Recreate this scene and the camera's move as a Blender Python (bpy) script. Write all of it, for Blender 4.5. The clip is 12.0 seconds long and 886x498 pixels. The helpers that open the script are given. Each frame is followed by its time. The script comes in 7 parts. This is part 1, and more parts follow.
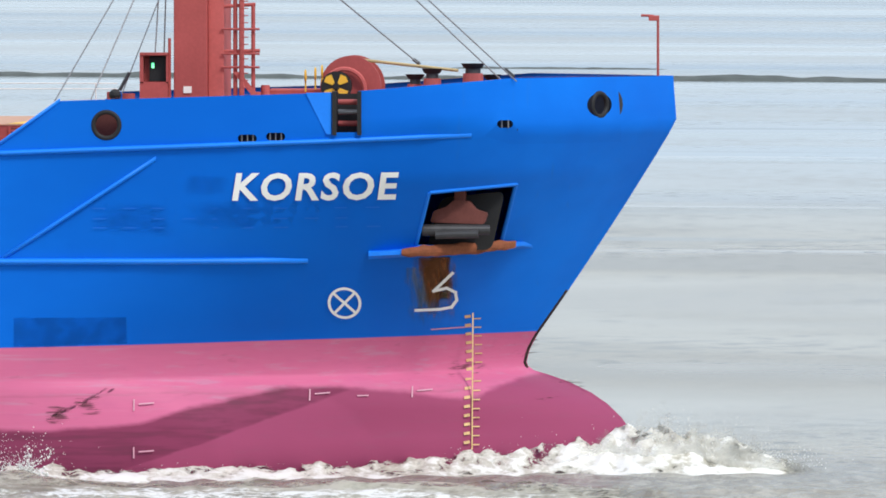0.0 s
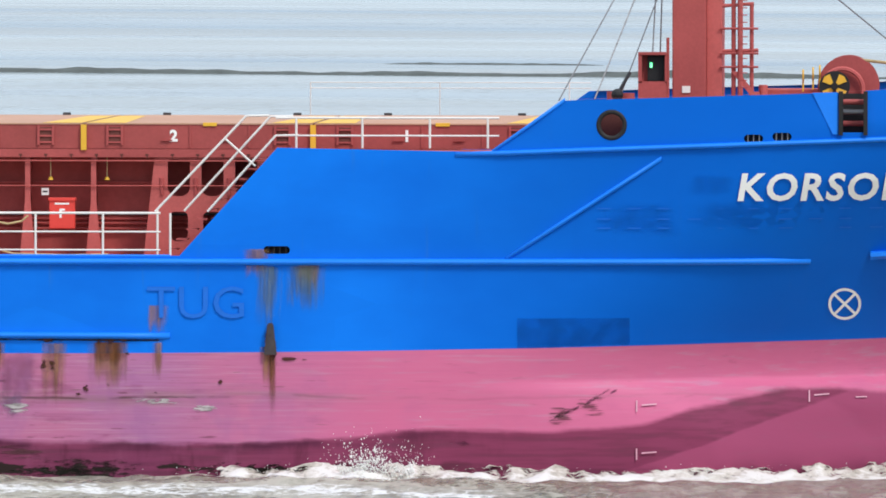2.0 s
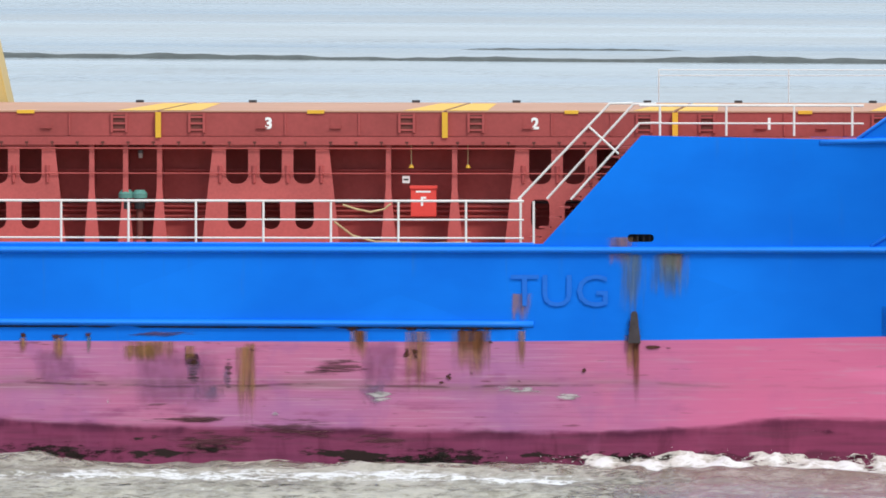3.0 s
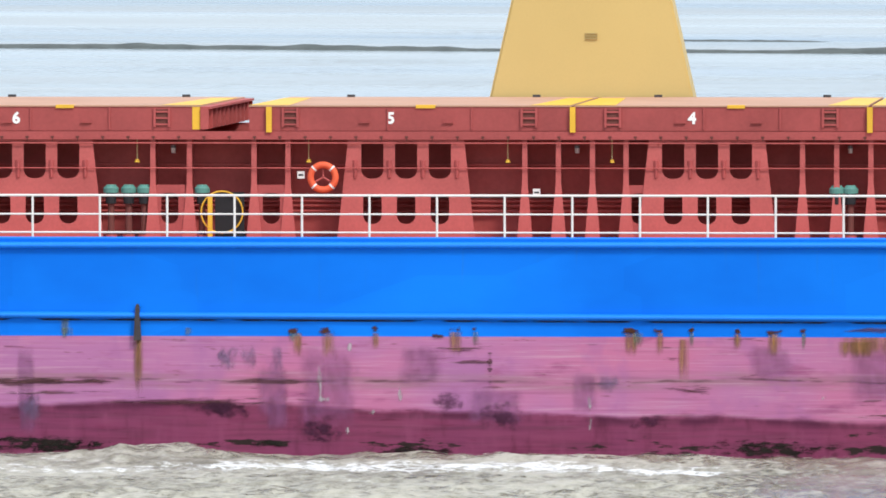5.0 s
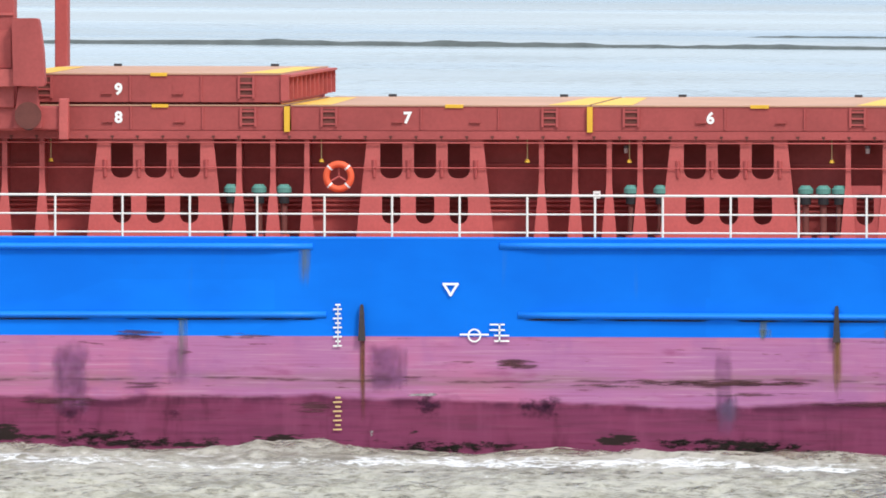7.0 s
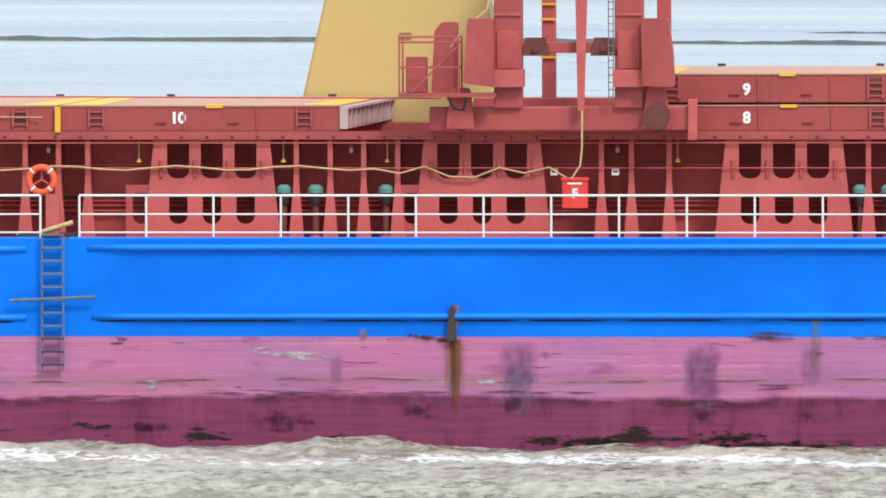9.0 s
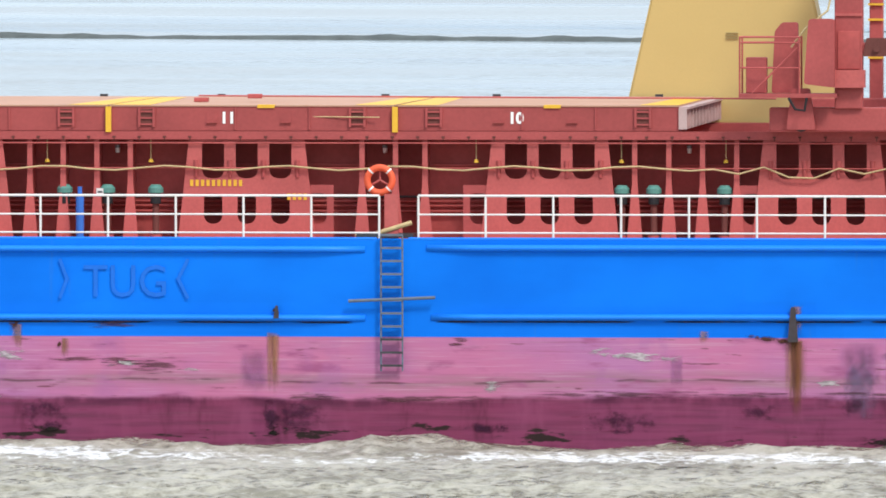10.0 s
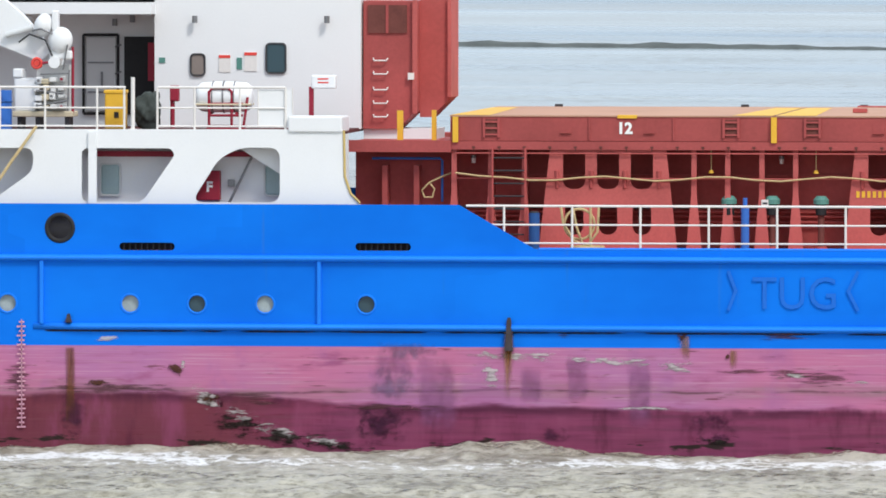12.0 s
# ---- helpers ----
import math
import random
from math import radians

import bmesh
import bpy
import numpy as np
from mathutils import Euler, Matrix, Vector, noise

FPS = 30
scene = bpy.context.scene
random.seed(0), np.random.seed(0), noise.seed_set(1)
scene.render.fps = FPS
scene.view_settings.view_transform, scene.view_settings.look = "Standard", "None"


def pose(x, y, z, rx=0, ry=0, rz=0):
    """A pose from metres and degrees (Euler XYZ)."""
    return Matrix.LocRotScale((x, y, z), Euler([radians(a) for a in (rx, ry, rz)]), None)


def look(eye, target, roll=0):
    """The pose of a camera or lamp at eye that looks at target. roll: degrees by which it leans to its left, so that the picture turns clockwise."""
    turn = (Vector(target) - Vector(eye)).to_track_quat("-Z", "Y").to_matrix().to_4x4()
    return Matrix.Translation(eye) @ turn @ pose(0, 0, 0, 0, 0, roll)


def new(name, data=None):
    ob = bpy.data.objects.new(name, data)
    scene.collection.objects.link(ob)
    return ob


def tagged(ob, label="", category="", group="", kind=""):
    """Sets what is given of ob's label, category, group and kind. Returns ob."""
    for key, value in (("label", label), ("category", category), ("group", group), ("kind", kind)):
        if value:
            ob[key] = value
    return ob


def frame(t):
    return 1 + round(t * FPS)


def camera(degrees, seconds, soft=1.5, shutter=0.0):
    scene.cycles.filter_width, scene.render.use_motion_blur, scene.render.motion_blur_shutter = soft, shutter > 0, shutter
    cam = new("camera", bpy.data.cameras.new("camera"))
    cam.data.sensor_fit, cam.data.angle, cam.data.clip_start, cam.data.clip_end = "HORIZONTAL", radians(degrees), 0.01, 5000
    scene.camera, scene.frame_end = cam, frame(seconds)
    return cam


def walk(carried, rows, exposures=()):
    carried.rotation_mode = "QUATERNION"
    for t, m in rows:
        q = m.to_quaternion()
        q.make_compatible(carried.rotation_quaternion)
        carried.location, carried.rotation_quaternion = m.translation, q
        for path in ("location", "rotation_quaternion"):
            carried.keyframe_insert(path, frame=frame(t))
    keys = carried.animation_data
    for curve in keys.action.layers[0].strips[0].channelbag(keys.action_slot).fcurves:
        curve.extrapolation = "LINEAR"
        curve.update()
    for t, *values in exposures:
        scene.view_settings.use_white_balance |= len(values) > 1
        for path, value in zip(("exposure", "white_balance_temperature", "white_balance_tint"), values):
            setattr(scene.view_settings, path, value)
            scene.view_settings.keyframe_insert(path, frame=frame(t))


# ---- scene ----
# ---- camera and the two paths ----
SECONDS = 12.0
WATER_EYE = 12.05            # height of the lens over the river
SHIP_RISE = 0.62             # ship's own zero over the river, at the bow
TRIM = 0.317                 # degrees by which the bow rides higher than the stern
cam = camera(4.765, SECONDS, soft=1.7)
# seconds; pan, tilt and lean of the lens in degrees; the ship's place along and across the river
PATH = [
    (0.0, 3.312, -1.815, -0.012, -14.317, 232.840),
    (0.5, 2.844, -1.814, -0.045, -11.197, 232.761),
    (1.0, 2.812, -1.818, -0.080, -8.074, 232.683),
    (1.5, 2.761, -1.819, 0.001, -4.954, 232.596),
    (2.0, 2.973, -1.821, 0.048, -1.831, 232.468),
    (2.5, 3.096, -1.856, 0.081, 1.292, 232.339),
    (2.7, 3.218, -1.872, 0.055, 2.541, 232.295),
    (4.3, 3.921, -1.916, -0.070, 12.524, 232.039),
    (4.5, 3.986, -1.915, -0.021, 13.773, 232.003),
    (5.0, 4.188, -1.920, -0.043, 16.880, 231.908),
    (5.5, 4.379, -1.919, 0.026, 19.955, 231.800),
    (6.0, 4.538, -1.923, 0.042, 22.990, 231.701),
    (6.5, 4.745, -1.922, 0.102, 26.071, 231.521),
    (7.0, 4.928, -1.923, 0.009, 29.214, 231.392),
    (7.2, 4.994, -1.923, -0.080, 30.473, 231.353),
    (8.8, 5.196, -1.925, -0.147, 40.536, 231.125),
    (9.0, 5.247, -1.924, -0.139, 41.796, 231.085),
    (9.5, 5.391, -1.922, -0.068, 44.948, 230.976),
    (10.0, 5.537, -1.923, -0.055, 48.086, 230.878),
    (10.5, 5.708, -1.923, 0.041, 51.215, 230.783),
    (11.0, 5.881, -1.922, 0.107, 54.347, 230.668),
    (11.5, 5.964, -1.900, 0.041, 57.474, 230.590),
    (12.0, 6.066, -1.871, 0.025, 60.628, 230.492),
]


def lens_tilt(pan, tilt, sx, sy):
    """The tilt, given for a level ship, corrected for the trim at the place that the lens faces."""
    facing = -sx - sy * math.tan(radians(pan))
    return tilt + math.degrees((0.47 + facing * math.tan(radians(TRIM))) / sy)


walk(cam, [(t, pose(0, 0, WATER_EYE, 0, 0, pan) @ pose(0, 0, 0, 90 + lens_tilt(pan, tilt, sx, sy), 0, 0) @ pose(0, 0, 0, 0, 0, lean + TRIM))
           for t, pan, tilt, lean, sx, sy in PATH],
     [(0.0, -0.18), (1.5, -0.19), (2.7, -0.21), (4.3, -0.03), (5.5, 0.0), (10.8, 0.0), (11.5, -0.10), (12.0, -0.20)])

# ---- sky and sun: a bright, thinly overcast day ----
SUN_HIGH, SUN_FROM = radians(48), radians(141)
world = bpy.data.worlds.new("overcast_sky")
scene.world = world
world.use_nodes = True
wn, wl = world.node_tree.nodes, world.node_tree.links
sky = wn.new("ShaderNodeTexSky")
sky.sky_type, sky.sun_disc, sky.sun_elevation, sky.sun_rotation = "NISHITA", False, SUN_HIGH, SUN_FROM
sky.air_density, sky.dust_density = 1.0, 2.0
cloud = wn.new("ShaderNodeMix")
cloud.data_type = "RGBA"
cloud.inputs["Factor"].default_value = 0.72
cloud.inputs["B"].default_value = (8.4, 9.6, 10.9, 1)
wl.new(sky.outputs["Color"], cloud.inputs["A"])
# an overcast sky is brighter overhead than at the horizon
way = wn.new("ShaderNodeTexCoord")
up = wn.new("ShaderNodeSeparateXYZ")
wl.new(way.outputs["Generated"], up.inputs[0])
grade = wn.new("ShaderNodeMapRange")
for key, value in (("From Min", 0.0), ("From Max", 1.0), ("To Min", 0.84), ("To Max", 1.55)):
    grade.inputs[key].default_value = value
wl.new(up.outputs["Z"], grade.inputs["Value"])
shade = wn.new("ShaderNodeVectorMath")
shade.operation = "SCALE"
wl.new(cloud.outputs["Result"], shade.inputs[0])
wl.new(grade.outputs["Result"], shade.inputs["Scale"])
wl.new(shade.outputs["Vector"], wn["Background"].inputs["Color"])
wn["Background"].inputs["Strength"].default_value = 0.119
sun = new("sun", bpy.data.lights.new("sun", "SUN"))
sun.data.energy, sun.data.angle, sun.data.color = 2.5, radians(12), (1.0, 0.96, 0.9)
sun.matrix_world = look((105, -130, 190), (0, 0, 0))


# ---- materials ----
def material(name, base, rough=0.5, metal=0.0, spread=0.12, grain=0.0, scale=1.5, fine=25.0, bump=0.15, stretch=(1, 1, 1)):
    """A painted or plain surface with broad and fine unevenness."""
    m = bpy.data.materials.new(name)
    m.use_nodes = True
    n, l = m.node_tree.nodes, m.node_tree.links
    b = n["Principled BSDF"]
    b.inputs["Roughness"].default_value, b.inputs["Metallic"].default_value = rough, metal
    b.inputs["Specular IOR Level"].default_value = 0.3
    co = n.new("ShaderNodeTexCoord")
    mp = n.new("ShaderNodeMapping")
    mp.inputs["Scale"].default_value = stretch
    l.new(co.outputs["Object"], mp.inputs["Vector"])
    big, small = n.new("ShaderNodeTexNoise"), n.new("ShaderNodeTexNoise")
    big.inputs["Scale"].default_value, big.inputs["Detail"].default_value = scale, 5
    small.inputs["Scale"].default_value, small.inputs["Detail"].default_value = fine, 3
    for q in (big, small):
        l.new(mp.outputs["Vector"], q.inputs["Vector"])
    mix = n.new("ShaderNodeMix")
    mix.data_type = "RGBA"
    mix.inputs["A"].default_value = (*[max(0, c * (1 - 1.6 * spread)) for c in base], 1)
    mix.inputs["B"].default_value = (*[min(1, c * (1 + 1.6 * spread)) for c in base], 1)
    add = n.new("ShaderNodeMath")
    add.operation = "MULTIPLY_ADD"
    add.inputs[1].default_value, add.inputs[2].default_value = 0.35, 0.0
    l.new(small.outputs["Fac"], add.inputs[0])
    add2 = n.new("ShaderNodeMath")
    add2.operation = "MULTIPLY_ADD"
    add2.inputs[1].default_value = 0.65
    l.new(big.outputs["Fac"], add2.inputs[0])
    l.new(add.outputs[0], add2.inputs[2])
    l.new(add2.outputs[0], mix.inputs["Factor"])
    l.new(mix.outputs["Result"], b.inputs["Base Color"])
    bp = n.new("ShaderNodeBump")
    bp.inputs["Strength"].default_value, bp.inputs["Distance"].default_value = bump, 0.02
    l.new(add2.outputs[0], bp.inputs["Height"])
    l.new(bp.outputs["Normal"], b.inputs["Normal"])
    return m


def ramp(n, stops, mode="LINEAR"):
    r = n.new("ShaderNodeValToRGB")
    r.color_ramp.interpolation = mode
    while len(r.color_ramp.elements) < len(stops):
        r.color_ramp.elements.new(0.5)
    for e, (p, c) in zip(r.color_ramp.elements, stops):
        e.position, e.color = p, (*c, 1) if len(c) == 3 else c
    return r


def maths(n, l, op, a, b=0.0, c=0.0):
    q = n.new("ShaderNodeMath")
    q.operation = op
    for i, v in enumerate((a, b, c)):
        if isinstance(v, (int, float)):
            q.inputs[i].default_value = v
        else:
            l.new(v, q.inputs[i])
    return q.outputs[0]


def blended(n, l, fac, a, b):
    q = n.new("ShaderNodeMix")
    q.data_type = "RGBA"
    for key, v in (("Factor", fac), ("A", a), ("B", b)):
        if isinstance(v, tuple):
            q.inputs[key].default_value = (*v, 1)
        elif isinstance(v, float):
            q.inputs[key].default_value = v
        else:
            l.new(v, q.inputs[key])
    return q.outputs["Result"]


def noise_of(n, l, vec, scale, detail=4, stretch=None, rough=0.55):
    if stretch:
        mp = n.new("ShaderNodeMapping")
        mp.inputs["Scale"].default_value = stretch
        l.new(vec, mp.inputs["Vector"])
        vec = mp.outputs["Vector"]
    q = n.new("ShaderNodeTexNoise")
    q.inputs["Scale"].default_value, q.inputs["Detail"].default_value, q.inputs["Roughness"].default_value = scale, detail, rough
    l.new(vec, q.inputs["Vector"])
    return q.outputs["Fac"]


def stepped(n, l, value, low, high):
    q = n.new("ShaderNodeMapRange")
    q.interpolation_type = "SMOOTHSTEP"
    q.inputs["From Min"].default_value, q.inputs["From Max"].default_value = low, high
    l.new(value, q.inputs["Value"])
    return q.outputs["Result"]




def hull_paint():
    """Blue topsides over faded pink antifouling, with a dark growth band by the river, scuffs and streaks."""
    m = bpy.data.materials.new("hull_paint")
    m.use_nodes = True
    n, l = m.node_tree.nodes, m.node_tree.links
    b = n["Principled BSDF"]
    co = n.new("ShaderNodeTexCoord")
    sep = n.new("ShaderNodeSeparateXYZ")
    v = co.outputs["Object"]
    l.new(v, sep.inputs[0])
    x, z = sep.outputs["X"], sep.outputs["Z"]
    broad = noise_of(n, l, v, 0.22, 4, (1, 1, 1.6))
    mid = noise_of(n, l, v, 1.1, 5, (0.6, 1, 2.2))
    streak = noise_of(n, l, v, 2.0, 5, (0.25, 1, 4.0))
    drip = noise_of(n, l, v, 1.6, 4, (3.0, 1, 0.22))
    # topsides, newer paint in rolled patches
    patch = n.new("ShaderNodeTexVoronoi")
    patch.distance, patch.inputs["Scale"].default_value = "CHEBYCHEV", 0.28
    mp = n.new("ShaderNodeMapping")
    mp.inputs["Scale"].default_value = (0.55, 0.0, 1.5)
    l.new(v, mp.inputs["Vector"])
    l.new(mp.outputs["Vector"], patch.inputs["Vector"])
    blue = blended(n, l, stepped(n, l, broad, 0.3, 0.7), (0.003, 0.150, 0.70), (0.005, 0.205, 0.86))
    sepc = n.new("ShaderNodeSeparateColor")
    l.new(patch.outputs["Color"], sepc.inputs[0])
    blue = blended(n, l, maths(n, l, "MULTIPLY", sepc.outputs[0], 0.35), blue, (0.002, 0.125, 0.62))
    blue = blended(n, l, maths(n, l, "MULTIPLY", stepped(n, l, drip, 0.62, 0.8), 0.25), blue, (0.05, 0.16, 0.42))
    # fore side darkened in the colour, standing for shade on the flare
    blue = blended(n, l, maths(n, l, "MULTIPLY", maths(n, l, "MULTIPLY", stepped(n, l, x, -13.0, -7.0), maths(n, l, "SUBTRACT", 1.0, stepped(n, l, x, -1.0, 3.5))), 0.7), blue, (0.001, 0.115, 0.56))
    # bottom paint
    fore = stepped(n, l, x, -17.0, -11.0)
    pink = blended(n, l, stepped(n, l, broad, 0.35, 0.65), (0.50, 0.160, 0.285), (0.42, 0.165, 0.33))
    pink = blended(n, l, fore, pink, (0.60, 0.145, 0.275))
    pink = blended(n, l, maths(n, l, "MULTIPLY", stepped(n, l, streak, 0.52, 0.75), 0.55), pink, (0.50, 0.26, 0.36))
    aft = maths(n, l, "MULTIPLY_ADD", fore, -0.72, 0.85)
    tide = noise_of(n, l, v, 0.5, 5, (0.35, 1, 0.0))
    level = maths(n, l, "ABSOLUTE", maths(n, l, "SUBTRACT", z, maths(n, l, "MULTIPLY_ADD", tide, 0.5, 0.98)))
    pink = blended(n, l, maths(n, l, "MULTIPLY", maths(n, l, "SUBTRACT", 1.0, stepped(n, l, level, 0.0, 0.30)), maths(n, l, "MULTIPLY", aft, stepped(n, l, streak, 0.25, 0.65))), pink, (0.30, 0.15, 0.19))
    pink = blended(n, l, maths(n, l, "MULTIPLY", maths(n, l, "SUBTRACT", 1.0, stepped(n, l, level, 0.0, 0.05)), maths(n, l, "MULTIPLY", aft, stepped(n, l, mid, 0.42, 0.56))), pink, (0.10, 0.045, 0.055))
    pink = blended(n, l, maths(n, l, "MULTIPLY", stepped(n, l, mid, 0.56, 0.72), aft), pink, (0.31, 0.085, 0.19))
    pink = blended(n, l, maths(n, l, "MULTIPLY", stepped(n, l, noise_of(n, l, v, 3.2, 6, (0.35, 1, 3.0)), 0.63, 0.70), aft), pink, (0.17, 0.055, 0.085))
    scratch = noise_of(n, l, v, 3.0, 6, (0.12, 1, 5.0), 0.7)
    pink = blended(n, l, maths(n, l, "MULTIPLY", stepped(n, l, scratch, 0.52, 0.68), maths(n, l, "MULTIPLY", aft, 0.6)), pink, (0.56, 0.33, 0.42))
    pink = blended(n, l, maths(n, l, "MULTIPLY", stepped(n, l, scratch, 0.47, 0.34), maths(n, l, "MULTIPLY", aft, 0.55)), pink, (0.30, 0.09, 0.19))
    blot = noise_of(n, l, v, 0.75, 4, (0.9, 1, 0.7), 0.6)
    pink = blended(n, l, maths(n, l, "MULTIPLY", stepped(n, l, blot, 0.52, 0.66), maths(n, l, "MULTIPLY", aft, 0.5)), pink, (0.34, 0.13, 0.30))
    # growth band
    def along(stops):
        """A height that changes along the ship, from (place, height) pairs."""
        r = ramp(n, [((px + 100.0) / 110.0, (h / 2.0,) * 3) for px, h in stops])
        l.new(maths(n, l, "MULTIPLY_ADD", x, 1 / 110.0, 100.0 / 110.0), r.inputs["Fac"])
        return maths(n, l, "MULTIPLY", r.outputs["Color"], 2.0)

    edge = along(((-95, 1.15), (-90, 1.2), (-86.5, 0.92), (-76, 0.86), (-62, 0.93), (-57, 0.84), (-52, 0.90), (-43, 0.68), (-39.5, 0.80), (-36, 0.64),
                  (-30, 0.50), (-24, 0.36), (-14, 0.20), (-10, 0.60), (-8, 0.48), (-6, 0.62), (-4.5, 1.02), (-2.9, 1.36), (-1.5, 1.42), (-0.9, 1.25), (1.2, 1.05), (2.6, 1.55)))
    edge = maths(n, l, "MULTIPLY_ADD", tide, 0.26, edge)
    edge = maths(n, l, "MULTIPLY_ADD", mid, 0.24, edge)
    edge = maths(n, l, "ADD", edge, -0.25)
    below = maths(n, l, "SUBTRACT", edge, z)
    wet = stepped(n, l, below, -0.05, 0.10)
    wine = blended(n, l, stepped(n, l, streak, 0.4, 0.7), (0.185, 0.030, 0.075), (0.115, 0.018, 0.045))
    # paler wine under the slanting dark band at the forefoot
    slant = maths(n, l, "SUBTRACT", maths(n, l, "MULTIPLY_ADD", x, 0.345, 1.87), maths(n, l, "MULTIPLY_ADD", mid, 0.2, z))
    wine = blended(n, l, maths(n, l, "MULTIPLY", stepped(n, l, slant, -0.03, 0.05), 0.9), wine, (0.30, 0.055, 0.125))
    wine = blended(n, l, maths(n, l, "MULTIPLY", maths(n, l, "SUBTRACT", 1.0, stepped(n, l, x, -90.6, -87.2)), 0.92), wine, (0.115, 0.020, 0.020))
    pink = blended(n, l, maths(n, l, "MULTIPLY", wet, 0.88), pink, wine)
    # upright smudges, rolled squares and a dark upper rim in the wet band
    smear = noise_of(n, l, v, 0.9, 5, (1.3, 1, 0.35), 0.6)
    wetter = maths(n, l, "MULTIPLY", wet, maths(n, l, "SUBTRACT", 1.0, stepped(n, l, x, -14.0, -6.0)))
    pink = blended(n, l, maths(n, l, "MULTIPLY", stepped(n, l, smear, 0.50, 0.68), maths(n, l, "MULTIPLY", wetter, 0.7)), pink, (0.25, 0.060, 0.125))
    pink = blended(n, l, maths(n, l, "MULTIPLY", stepped(n, l, smear, 0.47, 0.32), maths(n, l, "MULTIPLY", wetter, 0.6)), pink, (0.075, 0.014, 0.032))
    rim = maths(n, l, "MULTIPLY", stepped(n, l, below, 0.30, 0.06), maths(n, l, "MULTIPLY", wetter, stepped(n, l, blot, 0.40, 0.58)))
    pink = blended(n, l, maths(n, l, "MULTIPLY", rim, 0.75), pink, (0.060, 0.013, 0.034))
    # black weed just over the river's level, which the trim sets
    over = maths(n, l, "ADD", maths(n, l, "MULTIPLY_ADD", x, 0.00553, 0.62), z)
    tuft = noise_of(n, l, v, 0.62, 7, (0.62, 1, 2.6), 0.66)
    weed = stepped(n, l, maths(n, l, "MULTIPLY_ADD", maths(n, l, "ABSOLUTE", maths(n, l, "SUBTRACT", over, 0.24)), -0.42, tuft), 0.505, 0.55)
    pink = blended(n, l, maths(n, l, "MULTIPLY", weed, maths(n, l, "SUBTRACT", 0.95, maths(n, l, "MULTIPLY", stepped(n, l, x, -16.0, -8.0), 0.8))), pink, (0.022, 0.018, 0.014))
    # the line between the two paints rises towards the bow
    rise = maths(n, l, "MULTIPLY", stepped(n, l, x, -20.0, 4.0), 0.27)
    line = maths(n, l, "ADD", rise, 2.19)
    top = stepped(n, l, maths(n, l, "SUBTRACT", z, line), -0.012, 0.012)
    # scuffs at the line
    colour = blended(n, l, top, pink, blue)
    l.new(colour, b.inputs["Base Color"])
    b.inputs["Specular IOR Level"].default_value = 0.09
    l.new(maths(n, l, "MULTIPLY_ADD", mid, 0.3, 0.28), b.inputs["Roughness"])
    # plates pressed in slightly between the frames
    wave = n.new("ShaderNodeTexWave")
    wave.wave_profile, wave.bands_direction = "SIN", "X"
    wave.inputs["Scale"].default_value, wave.inputs["Distortion"].default_value = 0.42, 1.2
    l.new(v, wave.inputs["Vector"])
    h = maths(n, l, "MULTIPLY_ADD", wave.outputs["Fac"], 0.25, mid)
    bp = n.new("ShaderNodeBump")
    bp.inputs["Strength"].default_value, bp.inputs["Distance"].default_value = 0.22, 0.03
    l.new(h, bp.inputs["Height"])
    l.new(bp.outputs["Normal"], b.inputs["Normal"])
    return m


def stain(name, colour, strength=0.8, stretch=(2.5, 1, 0.5), scale=2.0, rag=0.8, soft=0.3, feather=0.25, run=False):
    """Rust, dirt or scuffs of ragged outline; a run is strongest at its upper end and thins out downwards."""
    m = bpy.data.materials.new(name)
    m.use_nodes = True
    n, l = m.node_tree.nodes, m.node_tree.links
    b = n["Principled BSDF"]
    b.inputs["Roughness"].default_value = 0.8
    b.inputs["Specular IOR Level"].default_value = 0.15
    co = n.new("ShaderNodeTexCoord")
    a = noise_of(n, l, co.outputs["Object"], scale, 6, stretch, 0.65)
    sep = n.new("ShaderNodeSeparateXYZ")
    l.new(co.outputs["UV"], sep.inputs[0])

    def inside(value):
        c = maths(n, l, "SUBTRACT", 0.5, maths(n, l, "ABSOLUTE", maths(n, l, "SUBTRACT", value, 0.5)))
        return stepped(n, l, c, 0.0, soft)

    down = maths(n, l, "MULTIPLY", stepped(n, l, sep.outputs["Y"], 0.0, 0.65), stepped(n, l, sep.outputs["Y"], 1.0, 0.97)) if run else inside(sep.outputs["Y"])
    w = maths(n, l, "MULTIPLY", inside(sep.outputs["X"]), down)
    torn = maths(n, l, "SUBTRACT", stepped(n, l, a, 0.30, 0.70), 0.5)
    k = maths(n, l, "MULTIPLY_ADD", torn, rag, maths(n, l, "MULTIPLY", w, 0.78))
    cover = maths(n, l, "MULTIPLY", stepped(n, l, k, 0.5 - feather, 0.5 + feather), stepped(n, l, w, 0.0, 0.22))
    l.new(maths(n, l, "MULTIPLY", cover, strength), b.inputs["Alpha"])
    dark = tuple(c * 0.5 for c in colour)
    l.new(blended(n, l, stepped(n, l, noise_of(n, l, co.outputs["Object"], 5, 4, stretch), 0.35, 0.62), dark, colour), b.inputs["Base Color"])
    return m


